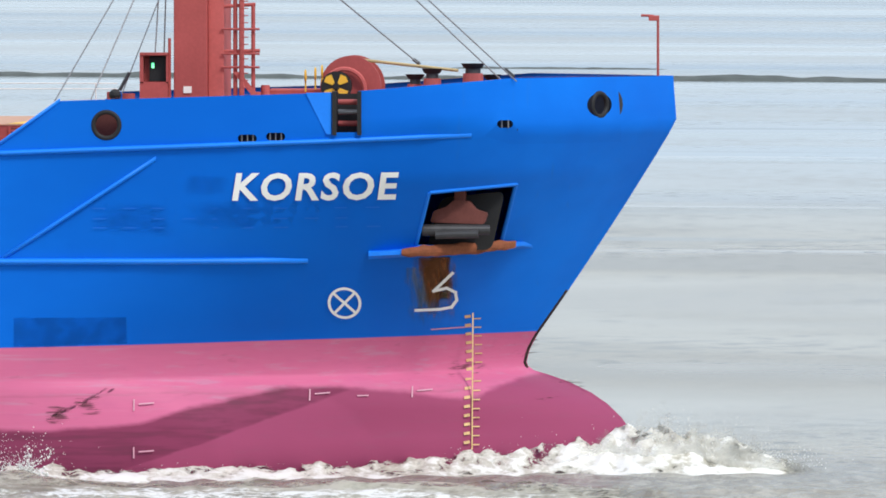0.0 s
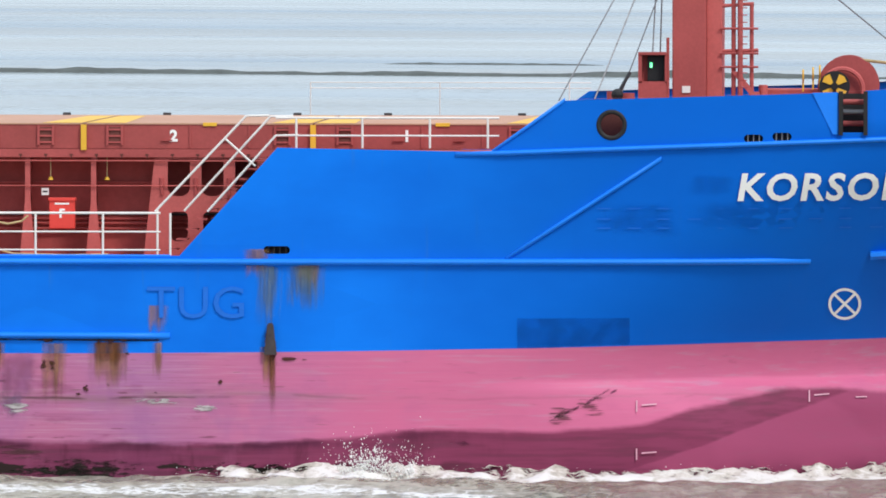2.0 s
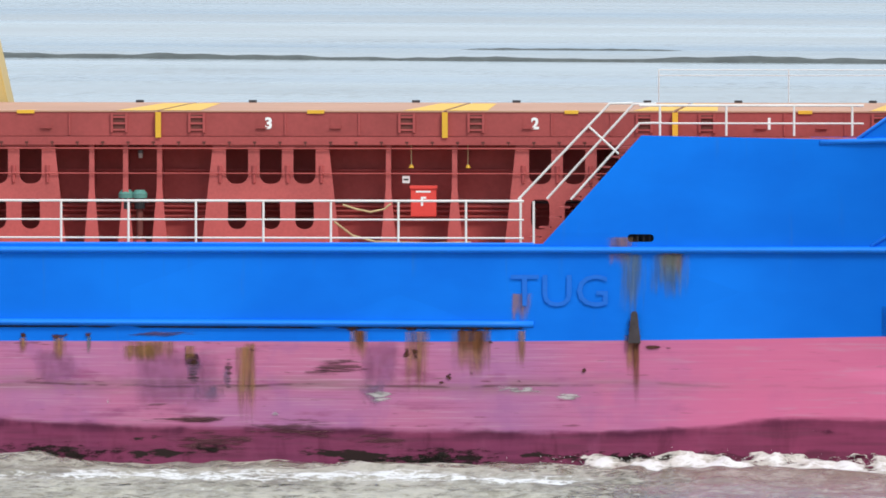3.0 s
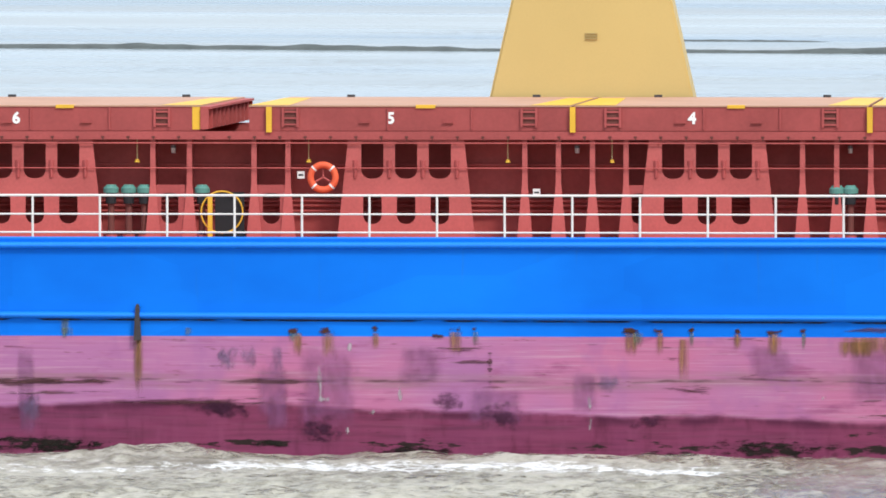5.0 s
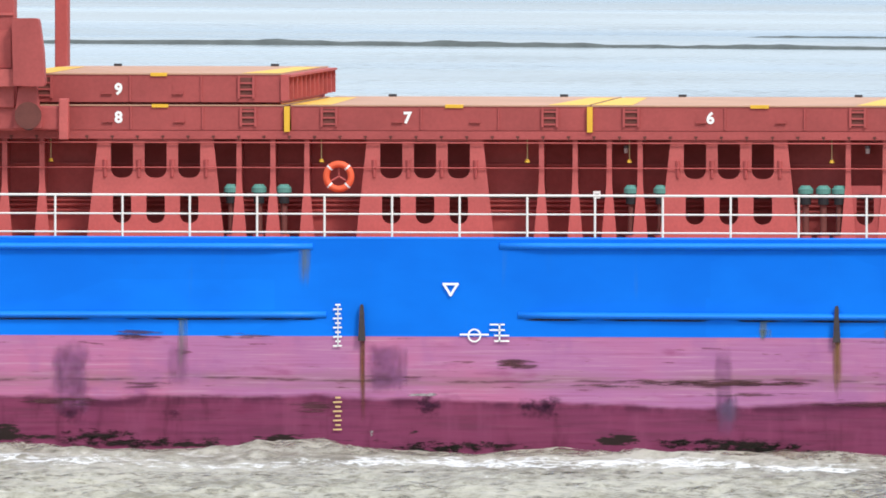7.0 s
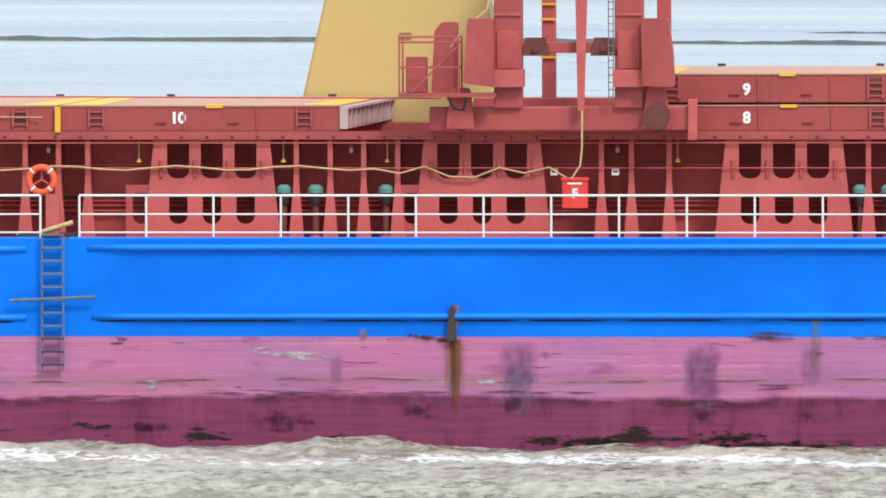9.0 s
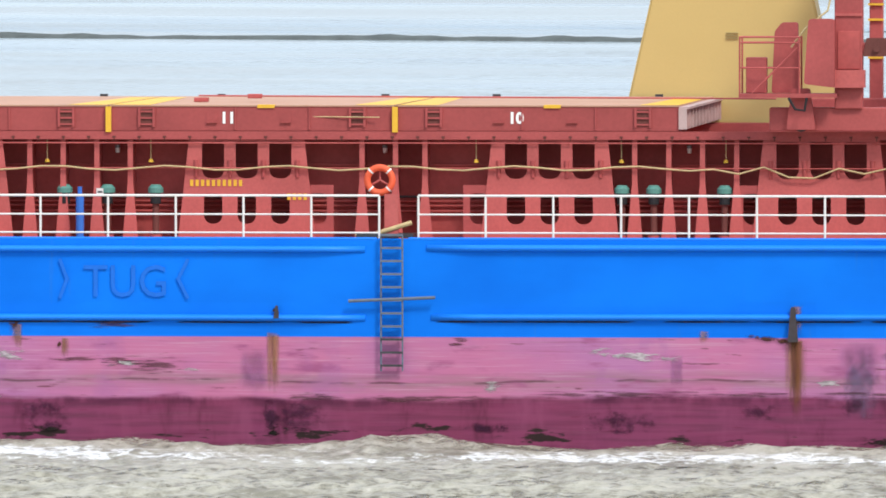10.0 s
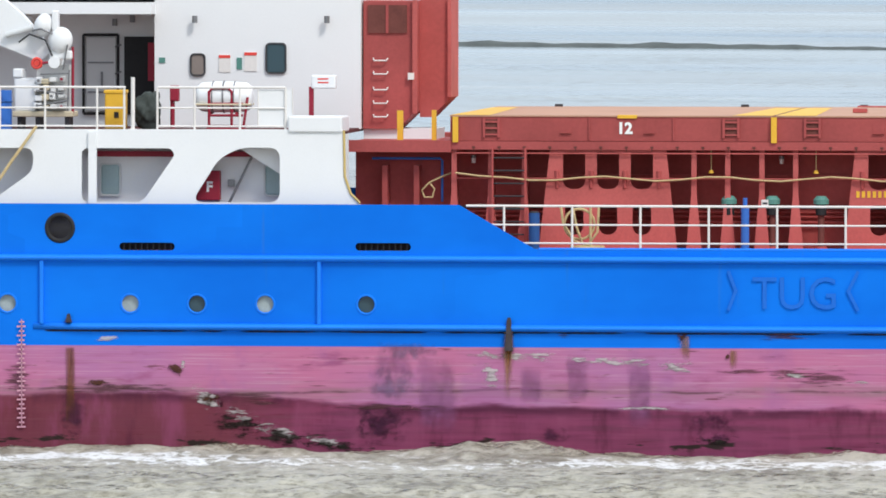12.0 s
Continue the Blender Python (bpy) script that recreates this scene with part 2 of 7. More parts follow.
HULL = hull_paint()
BLUE_PAINT = material("blue_gloss_paint", (0.006, 0.20, 0.84), 0.5, spread=0.14, scale=0.9)
RED = material("oxide_red_paint", (0.385, 0.078, 0.074), 0.6, spread=0.30, scale=0.8, fine=14)
# lighter, faded copy of the red, also used to paint faces as lit
RED_LIT = material("lit_faded_red_paint", (0.475, 0.106, 0.098), 0.65, spread=0.32, scale=1.0, fine=14)
RED_DARK = material("old_red_paint", (0.43, 0.088, 0.082), 0.7, spread=0.3, scale=1.2, fine=10)
HATCH_RED = material("hatch_red_paint", (0.35, 0.070, 0.066), 0.65, spread=0.30, scale=0.7, fine=12)
HATCH_TOP = material("sun_faded_hatch_top", (0.50, 0.28, 0.19), 0.7, spread=0.18, scale=0.5, fine=9)
YELLOW = material("signal_yellow_paint", (0.78, 0.45, 0.045), 0.5, spread=0.16)
CREAM = material("cream_yellow_crane_paint", (0.58, 0.43, 0.165), 0.5, spread=0.07, scale=0.5)
WHITE = material("white_ship_paint", (0.80, 0.81, 0.82), 0.45, spread=0.05, scale=0.6)
RAIL_WHITE = material("white_rail_paint", (0.76, 0.73, 0.70), 0.5, spread=0.1, scale=3)
LETTER_WHITE = material("white_letter_paint", (0.88, 0.88, 0.86), 0.5, spread=0.05, scale=3)
FADED_MARK = material("weathered_mark_paint", (0.62, 0.31, 0.40), 0.6, spread=0.2, scale=5)
MARK_YELLOW = material("rusty_yellow_mark", (0.72, 0.46, 0.22), 0.6, spread=0.3, scale=6)
GHOST_BLUE = material("overpainted_letter_blue", (0.008, 0.145, 0.64), 0.5, spread=0.15)
# rubber, and flat black sheets in place of shade inside openings
BLACK = material("black_rubber_and_shade", (0.018, 0.018, 0.02), 0.6, spread=0.3, scale=4)
# rusty parts, and flat backings that stand for shade in recesses
SHADOW_RED = material("shade_and_rust_red", (0.15, 0.048, 0.040), 0.8, spread=0.4, scale=3, fine=20)
STEEL = material("worn_steel", (0.24, 0.24, 0.25), 0.45, 0.7, spread=0.25, scale=4)
DARK_STEEL = material("dark_steel", (0.07, 0.07, 0.075), 0.5, 0.5, spread=0.3, scale=4)
GREEN = material("green_vent_paint", (0.10, 0.26, 0.22), 0.5, spread=0.2, scale=4)
ORANGE = material("orange_ring_foam", (0.78, 0.12, 0.05), 0.55, spread=0.12, scale=4)
DECK_BROWN = material("dark_deck_paint", (0.10, 0.032, 0.032), 0.7, spread=0.3, scale=1.5)
DEEP_RED = material("deep_red_paint", (0.30, 0.018, 0.04), 0.5, spread=0.15, scale=2)
PALE_RED = material("primer_grey_pink", (0.50, 0.36, 0.34), 0.7, spread=0.2, scale=2)
WET_ROPE = material("wet_grey_rope", (0.13, 0.16, 0.21), 0.7, spread=0.3, scale=5)
FIRE_RED = material("fire_box_red", (0.75, 0.07, 0.055), 0.45, spread=0.12, scale=2)
ROPE = material("hemp_rope", (0.55, 0.42, 0.22), 0.9, spread=0.25, scale=8, fine=60, bump=0.4)
PIPE_BLUE = material("blue_pipe_paint", (0.04, 0.16, 0.55), 0.45, spread=0.15)
GREY_DOOR = material("grey_white_door", (0.62, 0.63, 0.63), 0.5, spread=0.06)
NAVY = material("dark_blue_tarp", (0.02, 0.09, 0.28), 0.6, spread=0.2)
RUST = stain("rust_streak", (0.37, 0.19, 0.065), 0.62, (4.0, 1, 0.30), 1.6, rag=0.55, soft=0.42, feather=0.5, run=True)
RUST_DEEP = stain("deep_rust_run", (0.20, 0.075, 0.026), 0.80, (4.0, 1, 0.30), 1.6, rag=0.5, soft=0.40, feather=0.48, run=True)
SCAB = stain("dark_rust_scab", (0.075, 0.030, 0.018), 0.92, (1.0, 1, 1.4), 5.0, rag=0.9, soft=0.5, feather=0.22)
GREEN_STREAK = stain("greenish_run", (0.17, 0.22, 0.16), 0.55, (5.0, 1, 0.3), 1.8, rag=0.7, soft=0.45, feather=0.5, run=True)
SCUFF = stain("pale_scuff", (0.60, 0.56, 0.55), 0.75, (0.7, 1, 3.2), 3.4, rag=1.1, soft=0.5, feather=0.30)
GRIME = stain("dark_scrape", (0.13, 0.055, 0.060), 0.62, (0.45, 1, 6.0), 2.6, rag=1.5, soft=0.5, feather=0.35)
BLOB = stain("dark_rubbed_patch", (0.075, 0.020, 0.050), 0.62, (1.1, 1, 1.5), 2.6, rag=1.0, soft=0.5, feather=0.5)
VIOLET = stain("violet_rolled_patch", (0.34, 0.13, 0.29), 0.40, (1.3, 1, 0.8), 1.5, rag=0.45, soft=0.30, feather=0.5)
SLATE = stain("slate_smudge", (0.17, 0.15, 0.25), 0.42, (1.6, 1, 1.0), 2.2, rag=0.8, soft=0.45, feather=0.5)
WEED = stain("black_weed", (0.022, 0.018, 0.014), 0.86, (0.7, 1, 2.4), 4.5, rag=1.2, soft=0.5, feather=0.32)
DRIP = stain("white_drip", (0.66, 0.60, 0.62), 0.55, (2.0, 1, 0.7), 4.0, rag=1.2, soft=0.5, feather=0.4)
OVERPAINT = stain("rolled_over_blue", (0.001, 0.115, 0.56), 0.26, (1.0, 1, 1.4), 1.2, rag=0.5, soft=0.35, feather=0.5)
NEW_BLUE = stain("fresh_blue_patch", (0.001, 0.125, 0.60), 0.40, (0.5, 1, 0.5), 0.5, rag=0.05, soft=0.03, feather=0.3)
# dirt and painted-in shade together, for the underside of the fender bars
STRAKE_SHADE_DIRT = stain("strake_shade_dirt", (0.035, 0.030, 0.040), 0.85, (0.30, 1, 2.0), 2.0, rag=1.1, soft=0.12, feather=0.35)

GLASS = bpy.data.materials.new("window_glass")
GLASS.use_nodes = True
gb = GLASS.node_tree.nodes["Principled BSDF"]
gb.inputs["Base Color"].default_value, gb.inputs["Roughness"].default_value = (0.04, 0.08, 0.10, 1), 0.06
PALE_CREAM = material("cream_rubber", (0.66, 0.58, 0.42), 0.6, spread=0.15, scale=3)
PIPE_RUST = material("dark_rusty_pipe", (0.055, 0.045, 0.050), 0.8, spread=0.5, scale=6)
CURTAIN = material("curtained_pane", (0.36, 0.42, 0.41), 0.25, spread=0.25, scale=6)
PALE_GLASS = material("pale_cabin_glass", (0.36, 0.47, 0.48), 0.12, spread=0.12, scale=2)
GREEN_LAMP = bpy.data.materials.new("green_lamp_glow")
GREEN_LAMP.use_nodes = True
gl = GREEN_LAMP.node_tree.nodes["Principled BSDF"]
gl.inputs["Emission Color"].default_value, gl.inputs["Emission Strength"].default_value = (0.02, 1.0, 0.35, 1), 1.6


# ---- mesh helpers (ship's own space: x ahead, y from the near side inwards, z up) ----
RIDING = []          # (thing, its place on the ship); all go along with the ship
CENTRE, HALF = 7.0, 7.0


def mesh_of(name, bm, mat, smooth=False):
    me = bpy.data.meshes.new(name)
    bmesh.ops.recalc_face_normals(bm, faces=bm.faces)
    bm.to_mesh(me)
    bm.free()
    me.materials.append(mat)
    if smooth:
        me.shade_smooth()
    return me


def part(name, bm, mat, parent, label="", smooth=False):
    ob = new(name, mesh_of(name, bm, mat, smooth))
    ob.parent = parent
    return tagged(ob, label)


def thing(name, label, category, group="", at=None, kind=""):
    ob = tagged(new(name), label, category, group, kind)
    ob.empty_display_size = 0.3
    at = at or Matrix()
    ob.matrix_basis = at
    RIDING.append((ob, at))
    return ob


def box(bm, x0, x1, y0, y1, z0, z1, bevel=0.0):
    r = bmesh.ops.create_cube(bm, size=1)
    for v in r["verts"]:
        v.co = ((x0 + x1) / 2 + v.co.x * (x1 - x0), (y0 + y1) / 2 + v.co.y * (y1 - y0), (z0 + z1) / 2 + v.co.z * (z1 - z0))
    if bevel:
        es = list({e for v in r["verts"] for e in v.link_edges})
        bmesh.ops.bevel(bm, geom=es, offset=bevel, segments=2, affect="EDGES", profile=0.5)
    return bm


def tube(bm, a, b, r, r2=None, sides=8):
    a, b = Vector(a), Vector(b)
    d = b - a
    m = Matrix.Translation((a + b) / 2) @ d.to_track_quat("Z", "Y").to_matrix().to_4x4()
    bmesh.ops.create_cone(bm, cap_ends=True, segments=sides, radius1=r, radius2=r if r2 is None else r2, depth=d.length, matrix=m)
    return bm


def pipe_path(bm, pts, r, sides=7):
    """One round bar, rope or hose, bent along the points."""
    pts = [Vector(p) for p in pts]
    rows, side = [], None
    for i, p in enumerate(pts):
        d = (pts[min(i + 1, len(pts) - 1)] - pts[max(i - 1, 0)]).normalized()
        ref = side if side is not None else (Vector((0, 1, 0)) if abs(d.y) < 0.9 else Vector((1, 0, 0)))
        side = (ref - d * ref.dot(d)).normalized()
        other = d.cross(side)
        rows.append([bm.verts.new(p + r * (math.cos(2 * math.pi * j / sides) * side + math.sin(2 * math.pi * j / sides) * other)) for j in range(sides)])
    for a, b in zip(rows, rows[1:]):
        for j in range(sides):
            bm.faces.new((a[j], a[(j + 1) % sides], b[(j + 1) % sides], b[j]))
    bm.faces.new(rows[0][::-1])
    bm.faces.new(rows[-1])
    return bm


def ring(bm, centre, R, r, axis="Y", seg=28, sides=10):
    vs = []
    for i in range(seg):
        a = 2 * math.pi * i / seg
        row = []
        for j in range(sides):
            b = 2 * math.pi * j / sides
            p = ((R + r * math.cos(b)) * math.cos(a), r * math.sin(b), (R + r * math.cos(b)) * math.sin(a))
            if axis == "X":
                p = (p[1], p[0], p[2])
            elif axis == "Z":
                p = (p[0], p[2], p[1])
            row.append(bm.verts.new(Vector(centre) + Vector(p)))
        vs.append(row)
    for i in range(seg):
        for j in range(sides):
            bm.faces.new((vs[i][j], vs[(i + 1) % seg][j], vs[(i + 1) % seg][(j + 1) % sides], vs[i][(j + 1) % sides]))
    return bm


def plate(bm, outer, holes, y0, y1):
    """A flat plate seen from the side: outline and holes as (x, z), between the depths y0 and y1."""
    from mathutils.geometry import tessellate_polygon
    loops = [[Vector((x, z, 0)) for x, z in lp] for lp in (outer, *holes)]
    tris = tessellate_polygon(loops)
    flat = [p for lp in loops for p in lp]
    f = [bm.verts.new((p.x, y0, p.y)) for p in flat]
    k = [bm.verts.new((p.x, y1, p.y)) for p in flat]
    for a, b, c in tris:
        try:
            bm.faces.new((f[a], f[b], f[c]))
            bm.faces.new((k[c], k[b], k[a]))
        except ValueError:
            pass
    i0 = 0
    for lp in loops:
        c = len(lp)
        for i in range(c):
            a, b = i0 + i, i0 + (i + 1) % c
            bm.faces.new((f[a], f[b], k[b], k[a]))
        i0 += c
    return bm


def rounded(x0, x1, z0, z1, r, n=5):
    """A rectangle with rounded corners, as (x, z). r: one radius, or four from the lower left anticlockwise."""
    rs = r if isinstance(r, (tuple, list)) else (r, r, r, r)
    out = []
    for (cx, cz, a0), q in zip(((x0, z0, 180), (x1, z0, 270), (x1, z1, 0), (x0, z1, 90)), rs):
        sx, sz = (1 if cx == x0 else -1), (1 if cz == z0 else -1)
        if q < 1e-4:
            out.append((cx, cz))
            continue
        for i in range(n + 1):
            a = radians(a0 + 90 * i / n)
            out.append((cx + sx * q + q * math.cos(a), cz + sz * q + q * math.sin(a)))
    return out


def softened(pts, r, n=4):
    """A polygon with its corners rounded."""
    out = []
    c = len(pts)
    for i in range(c):
        p, a, b = Vector(pts[i]), Vector(pts[i - 1]), Vector(pts[(i + 1) % c])
        q = min(r, (a - p).length * 0.45, (b - p).length * 0.45)
        s, e = p + (a - p).normalized() * q, p + (b - p).normalized() * q
        for k in range(n + 1):
            t = k / n
            w = s * (1 - t) ** 2 + p * 2 * t * (1 - t) + e * t * t
            out.append((w.x, w.y))
    return out


def text(name, body, size, at, mat, parent, depth=0.006, shear=0.0, wide=1.0, bold=0.0, on_hull=False, spacing=1.0):
    cu = bpy.data.curves.new(name, "FONT")
    cu.body, cu.size, cu.shear, cu.extrude, cu.offset = body, size, shear, 0.0 if on_hull else depth, bold
    cu.resolution_u, cu.space_character = 3, spacing
    ob = bpy.data.objects.new(name, cu)
    scene.collection.objects.link(ob)
    bpy.context.view_layer.update()
    me = bpy.data.meshes.new_from_object(ob.evaluated_get(bpy.context.evaluated_depsgraph_get()))
    bpy.data.objects.remove(ob)
    bpy.data.curves.remove(cu)
    if on_hull:
        bm = bmesh.new()
        bm.from_mesh(me)
        bmesh.ops.subdivide_edges(bm, edges=[e for e in bm.edges if e.calc_length() > 0.12], cuts=2)
        for v in bm.verts:
            x, z = at[0] + v.co.x * wide, at[2] + v.co.y
            v.co = (x, hull_y(x, z) - 0.064, z)
        bm.to_mesh(me)
        bm.free()
    else:
        me.transform(Matrix.Translation(at) @ pose(0, 0, 0, 90, 0, 0) @ Matrix.Diagonal((wide, 1, 1, 1)))
    me.materials.clear()
    me.materials.append(mat)
    o = new(name, me)
    o.parent = parent
    return o


# ---- hull form ----
STEM = [(-3.0, 1.6), (-2.4, 3.2), (-1.5, 4.40), (-0.6, 4.86), (0.0, 4.80), (0.3, 4.64), (0.5, 4.47), (0.73, 4.26), (1.04, 3.82), (1.36, 3.16), (1.49, 2.70), (1.58, 2.40),
        (1.75, 2.33), (2.0, 2.38), (2.26, 2.49), (3.28, 3.20), (3.98, 3.67), (5.20, 4.47), (6.22, 5.11), (7.21, 5.71), (8.4, 5.62)]
SZ, SX = [q[0] for q in STEM], [q[1] for q in STEM]


def stem_x(z):
    return float(np.interp(z, SZ, SX))


def half_breadth(x, z):
    s = stem_x(z) - x
    if s <= 0:
        return 0.0
    L = 9.0 + max(0.0, 6.0 - z) * 0.8
    w = 1 - max(0.0, 1 - s / L) ** 2.2
    if z < 1.5:                                    # slim bulb and fine entry below the forefoot
        w *= 1 - 0.30 * max(0.0, 1 - s / 9) * min(1, (1.5 - z) / 1.0)
    k = max(0.0, min(1.0, (x + 12.0) / 8.0)) * max(0.0, min(1.0, (s - 0.6) / 5.0))
    w -= 0.023 * k * max(0.0, min(6.62 + 0.037 * (x + 9.0) - z, 4.4))      # flare under the bulwark's knuckle
    if x < -96:
        w *= 1 - ((-96 - x) / 6) ** 2 * (0.25 if z < 3 else 0.12)
    return HALF * max(0.0, w)


def hull_y(x, z):
    return CENTRE - half_breadth(x, z)


def top_z(x):
    """The upper edge of the side plating."""
    return float(np.interp(x, [-101, -84.75, -83.1, -16.0, -13.85, -9.2, -7.55, -1.2, 2.5, 6],
                           [5.29, 5.29, 4.34, 4.34, 6.71, 6.62, 7.75, 7.94, 8.22, 8.22]))


def side_sheet(bm, zs_of, S, sign):
    """A band of side plating on one side: rows of levels along the stations S aft of the stem."""
    rows = []
    for s in S:
        col = []
        for z in zs_of(6.0 - s):
            x = 6.0 - s + (stem_x(z) - 6.0) * max(0.0, 1 - s / 14.0)
            hb = half_breadth(x, z)
            col.append(bm.verts.new((x, CENTRE - sign * hb, z)))
        rows.append(col)
    for a, b in zip(rows, rows[1:]):
        for i in range(len(a) - 1):
            bm.faces.new((a[i], b[i], b[i + 1], a[i + 1]))


def cutters():
    """Solids for the openings that go through the near side's plating."""
    bm = bmesh.new()
    plate(bm, [(0.13, 4.50), (1.88, 4.46), (2.27, 5.83), (0.47, 5.68)], [], 1.2, 4.6)         # anchor pocket
    for x, z, r in ((-6.53, 7.22, 0.29), (4.10, 7.60, 0.26), (-93.52, 4.76, 0.29)):            # round fairleads
        y = hull_y(x, z)
        tube(bm, (x, y - 1.2, z), (x, y + 1.2, z), r, sides=28)
    plate(bm, [(-1.52, 7.06), (-1.00, 7.06), (-1.00, 8.3), (-1.52, 8.3)], [], -0.6, 1.6)       # roller gap
    for x, z, w in ((-3.43, 6.93, 0.42), (-2.81, 6.97, 0.42), (2.11, 7.21, 0.34), (-13.86, 4.47, 0.58),
                    (-91.60, 4.36, 1.22), (-86.41, 4.37, 1.22)):                               # freeing ports
        y = hull_y(x, z)
        plate(bm, rounded(x - w / 2, x + w / 2, z - 0.085, z + 0.085, 0.083), [], y - 0.7, y + 0.9)
    for x in (-94.68, -91.97, -90.50, -89.00, -86.78):                                         # portholes
        tube(bm, (x, hull_y(x, 3.11) - 0.4, 3.11), (x, hull_y(x, 3.11) + 0.4, 3.11), 0.20, sides=24)
    return bm


def build_hull(ship):
    S = list(np.concatenate([[0, 0.05, 0.15, 0.3], np.arange(0.5, 16, 0.3), np.arange(16, 107.1, 1.0)]))
    low = [-3, -2.2, -1.4, -0.7, -0.2, 0.2, 0.5, 0.8, 1.05, 1.3, 1.45, 1.55, 1.65, 1.75, 1.9, 2.1, 2.4, 2.7, 3.0, 3.3, 3.6, 3.9, 4.2, 4.34]
    bm = bmesh.new()
    side_sheet(bm, lambda x: low, S, 1)
    side_sheet(bm, lambda x: low, S, -1)
    fore = [s for s in S if s <= 22] + [19.85, 15.2, 13.55]
    fore = sorted(set(fore))
    up = lambda x: list(np.linspace(4.34, max(top_z(x), 4.341), 13))
    side_sheet(bm, up, fore, 1)
    side_sheet(bm, up, fore, -1)
    aft = [89.1, 89.9, 90.75] + list(np.arange(91.5, 107.1, 1.0))
    side_sheet(bm, up, aft, 1)
    side_sheet(bm, up, aft, -1)
    bmesh.ops.remove_doubles(bm, verts=bm.verts, dist=0.002)
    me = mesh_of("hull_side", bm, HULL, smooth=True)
    hull = new("hull_plating", me)
    cut = new("cut", mesh_of("cut", cutters(), HULL))
    so = hull.modifiers.new("thick", "SOLIDIFY")
    so.thickness, so.offset = 0.05, 0.0
    bo = hull.modifiers.new("openings", "BOOLEAN")
    bo.operation, bo.object, bo.solver = "DIFFERENCE", cut, "EXACT"
    bo.use_self = True
    bpy.context.view_layer.update()
    done = bpy.data.meshes.new_from_object(hull.evaluated_get(bpy.context.evaluated_depsgraph_get()))
    hull.modifiers.clear()
    hull.data = done
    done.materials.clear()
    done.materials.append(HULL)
    bpy.data.objects.remove(cut)
    # normals of the true hull form, so that the plating shades evenly round the openings
    normals = []
    for p in done.polygons:
        s = 1 if p.center.y < CENTRE else -1
        d = 0.05
        for li in p.loop_indices:
            q = done.vertices[done.loops[li].vertex_index].co
            gx = (half_breadth(q.x + d, q.z) - half_breadth(q.x - d, q.z)) / (2 * d)
            gz = (half_breadth(q.x, q.z + d) - half_breadth(q.x, q.z - d)) / (2 * d)
            true = Vector((-gx, -s, -gz)).normalized()
            k = true.dot(p.normal)
            normals.append(true if k > 0.8 else (-true if k < -0.8 else p.normal.copy()))
    done.shade_smooth()
    done.normals_split_custom_set(normals)
    hull.parent = ship
    tagged(hull, "blue topsides over faded pink bottom paint, rust-streaked")
    return hull


def rib(parent, x0, x1, z0, z1, name="rubbing_strake", r=0.075, label=""):
    """A half-round fender bar welded along the side."""
    n = max(2, int(abs(x1 - x0) / 1.0))
    pts = []
    for i in range(n + 1):
        t = i / n
        x, z = x0 + (x1 - x0) * t, z0 + (z1 - z0) * t
        pts.append((x, hull_y(x, z), z))
    bm = bmesh.new()
    rows = []
    for i, p in enumerate(pts):
        row = []
        k = 0.35 if i in (0, len(pts) - 1) else 1.0
        for j in range(9):
            a = math.pi * j / 8
            row.append(bm.verts.new((p[0], p[1] - r * 1.7 * math.sin(a) * k - 0.02, p[2] + r * math.cos(a))))
        rows.append(row)
    for a, b in zip(rows, rows[1:]):
        for j in range(8):
            bm.faces.new((a[j], b[j], b[j + 1], a[j + 1]))
    bm.faces.new(rows[0])
    bm.faces.new(rows[-1])
    return part(name, bm, BLUE_PAINT, parent, label, smooth=True)


def patch(parent, name, mat, x0, x1, z0, z1, lift=0.045, slant=0.0, nx=6, nz=4):
    """A thin film of rust, paint or dirt lying on the side; its upper edge is the strong one."""
    bm = bmesh.new()
    uv = bm.loops.layers.uv.new("UVMap")
    g = {}
    for i in range(nx + 1):
        for j in range(nz + 1):
            u, w = i / nx, j / nz
            x, z = x0 + (x1 - x0) * u, z0 + (z1 - z0) * w + slant * u
            g[i, j] = (bm.verts.new((x, hull_y(x, z) - lift, z)), (u, w))
    for i in range(nx):
        for j in range(nz):
            q = [g[i, j], g[i + 1, j], g[i + 1, j + 1], g[i, j + 1]]
            f = bm.faces.new([v for v, _ in q])
            for lp, (_, c) in zip(f.loops, q):
                lp[uv].uv = c
    me = bpy.data.meshes.new(name)
    bm.to_mesh(me)
    bm.free()
    me.materials.append(mat)
    ob = new(name, me)
    ob.parent = parent
    return ob


def decal(parent, name, mat, outline, holes=(), lift=0.066):
    """A painted mark that follows the side."""
    bm = bmesh.new()
    plate(bm, outline, holes, 0.0, 0.004)
    for v in bm.verts:
        v.co.y += hull_y(v.co.x, v.co.z) - lift
    return part(name, bm, mat, parent)


# ---- river ----
def wave_height(X, Y):
    rng = np.random.RandomState(7)
    Z = np.zeros_like(X)
    for i in range(26):
        lam = 0.7 * 1.13 ** i
        k = 2 * math.pi / lam
        a = rng.uniform(-1.2, 1.2) + (math.pi / 2 if i % 3 else 0)
        ph = rng.uniform(0, 6.28)
        amp = 0.017 * math.exp(-(math.log(lam / 1.5)) ** 2 / 0.9) + 0.0025 * lam ** 0.5
        warp = 0.6 * np.sin(X * k * 0.13 + ph * 2) + 0.5 * np.sin(Y * k * 0.17 + ph)
        Z += amp * np.sin(k * (X * math.cos(a) + Y * math.sin(a)) + ph + warp)
    return Z


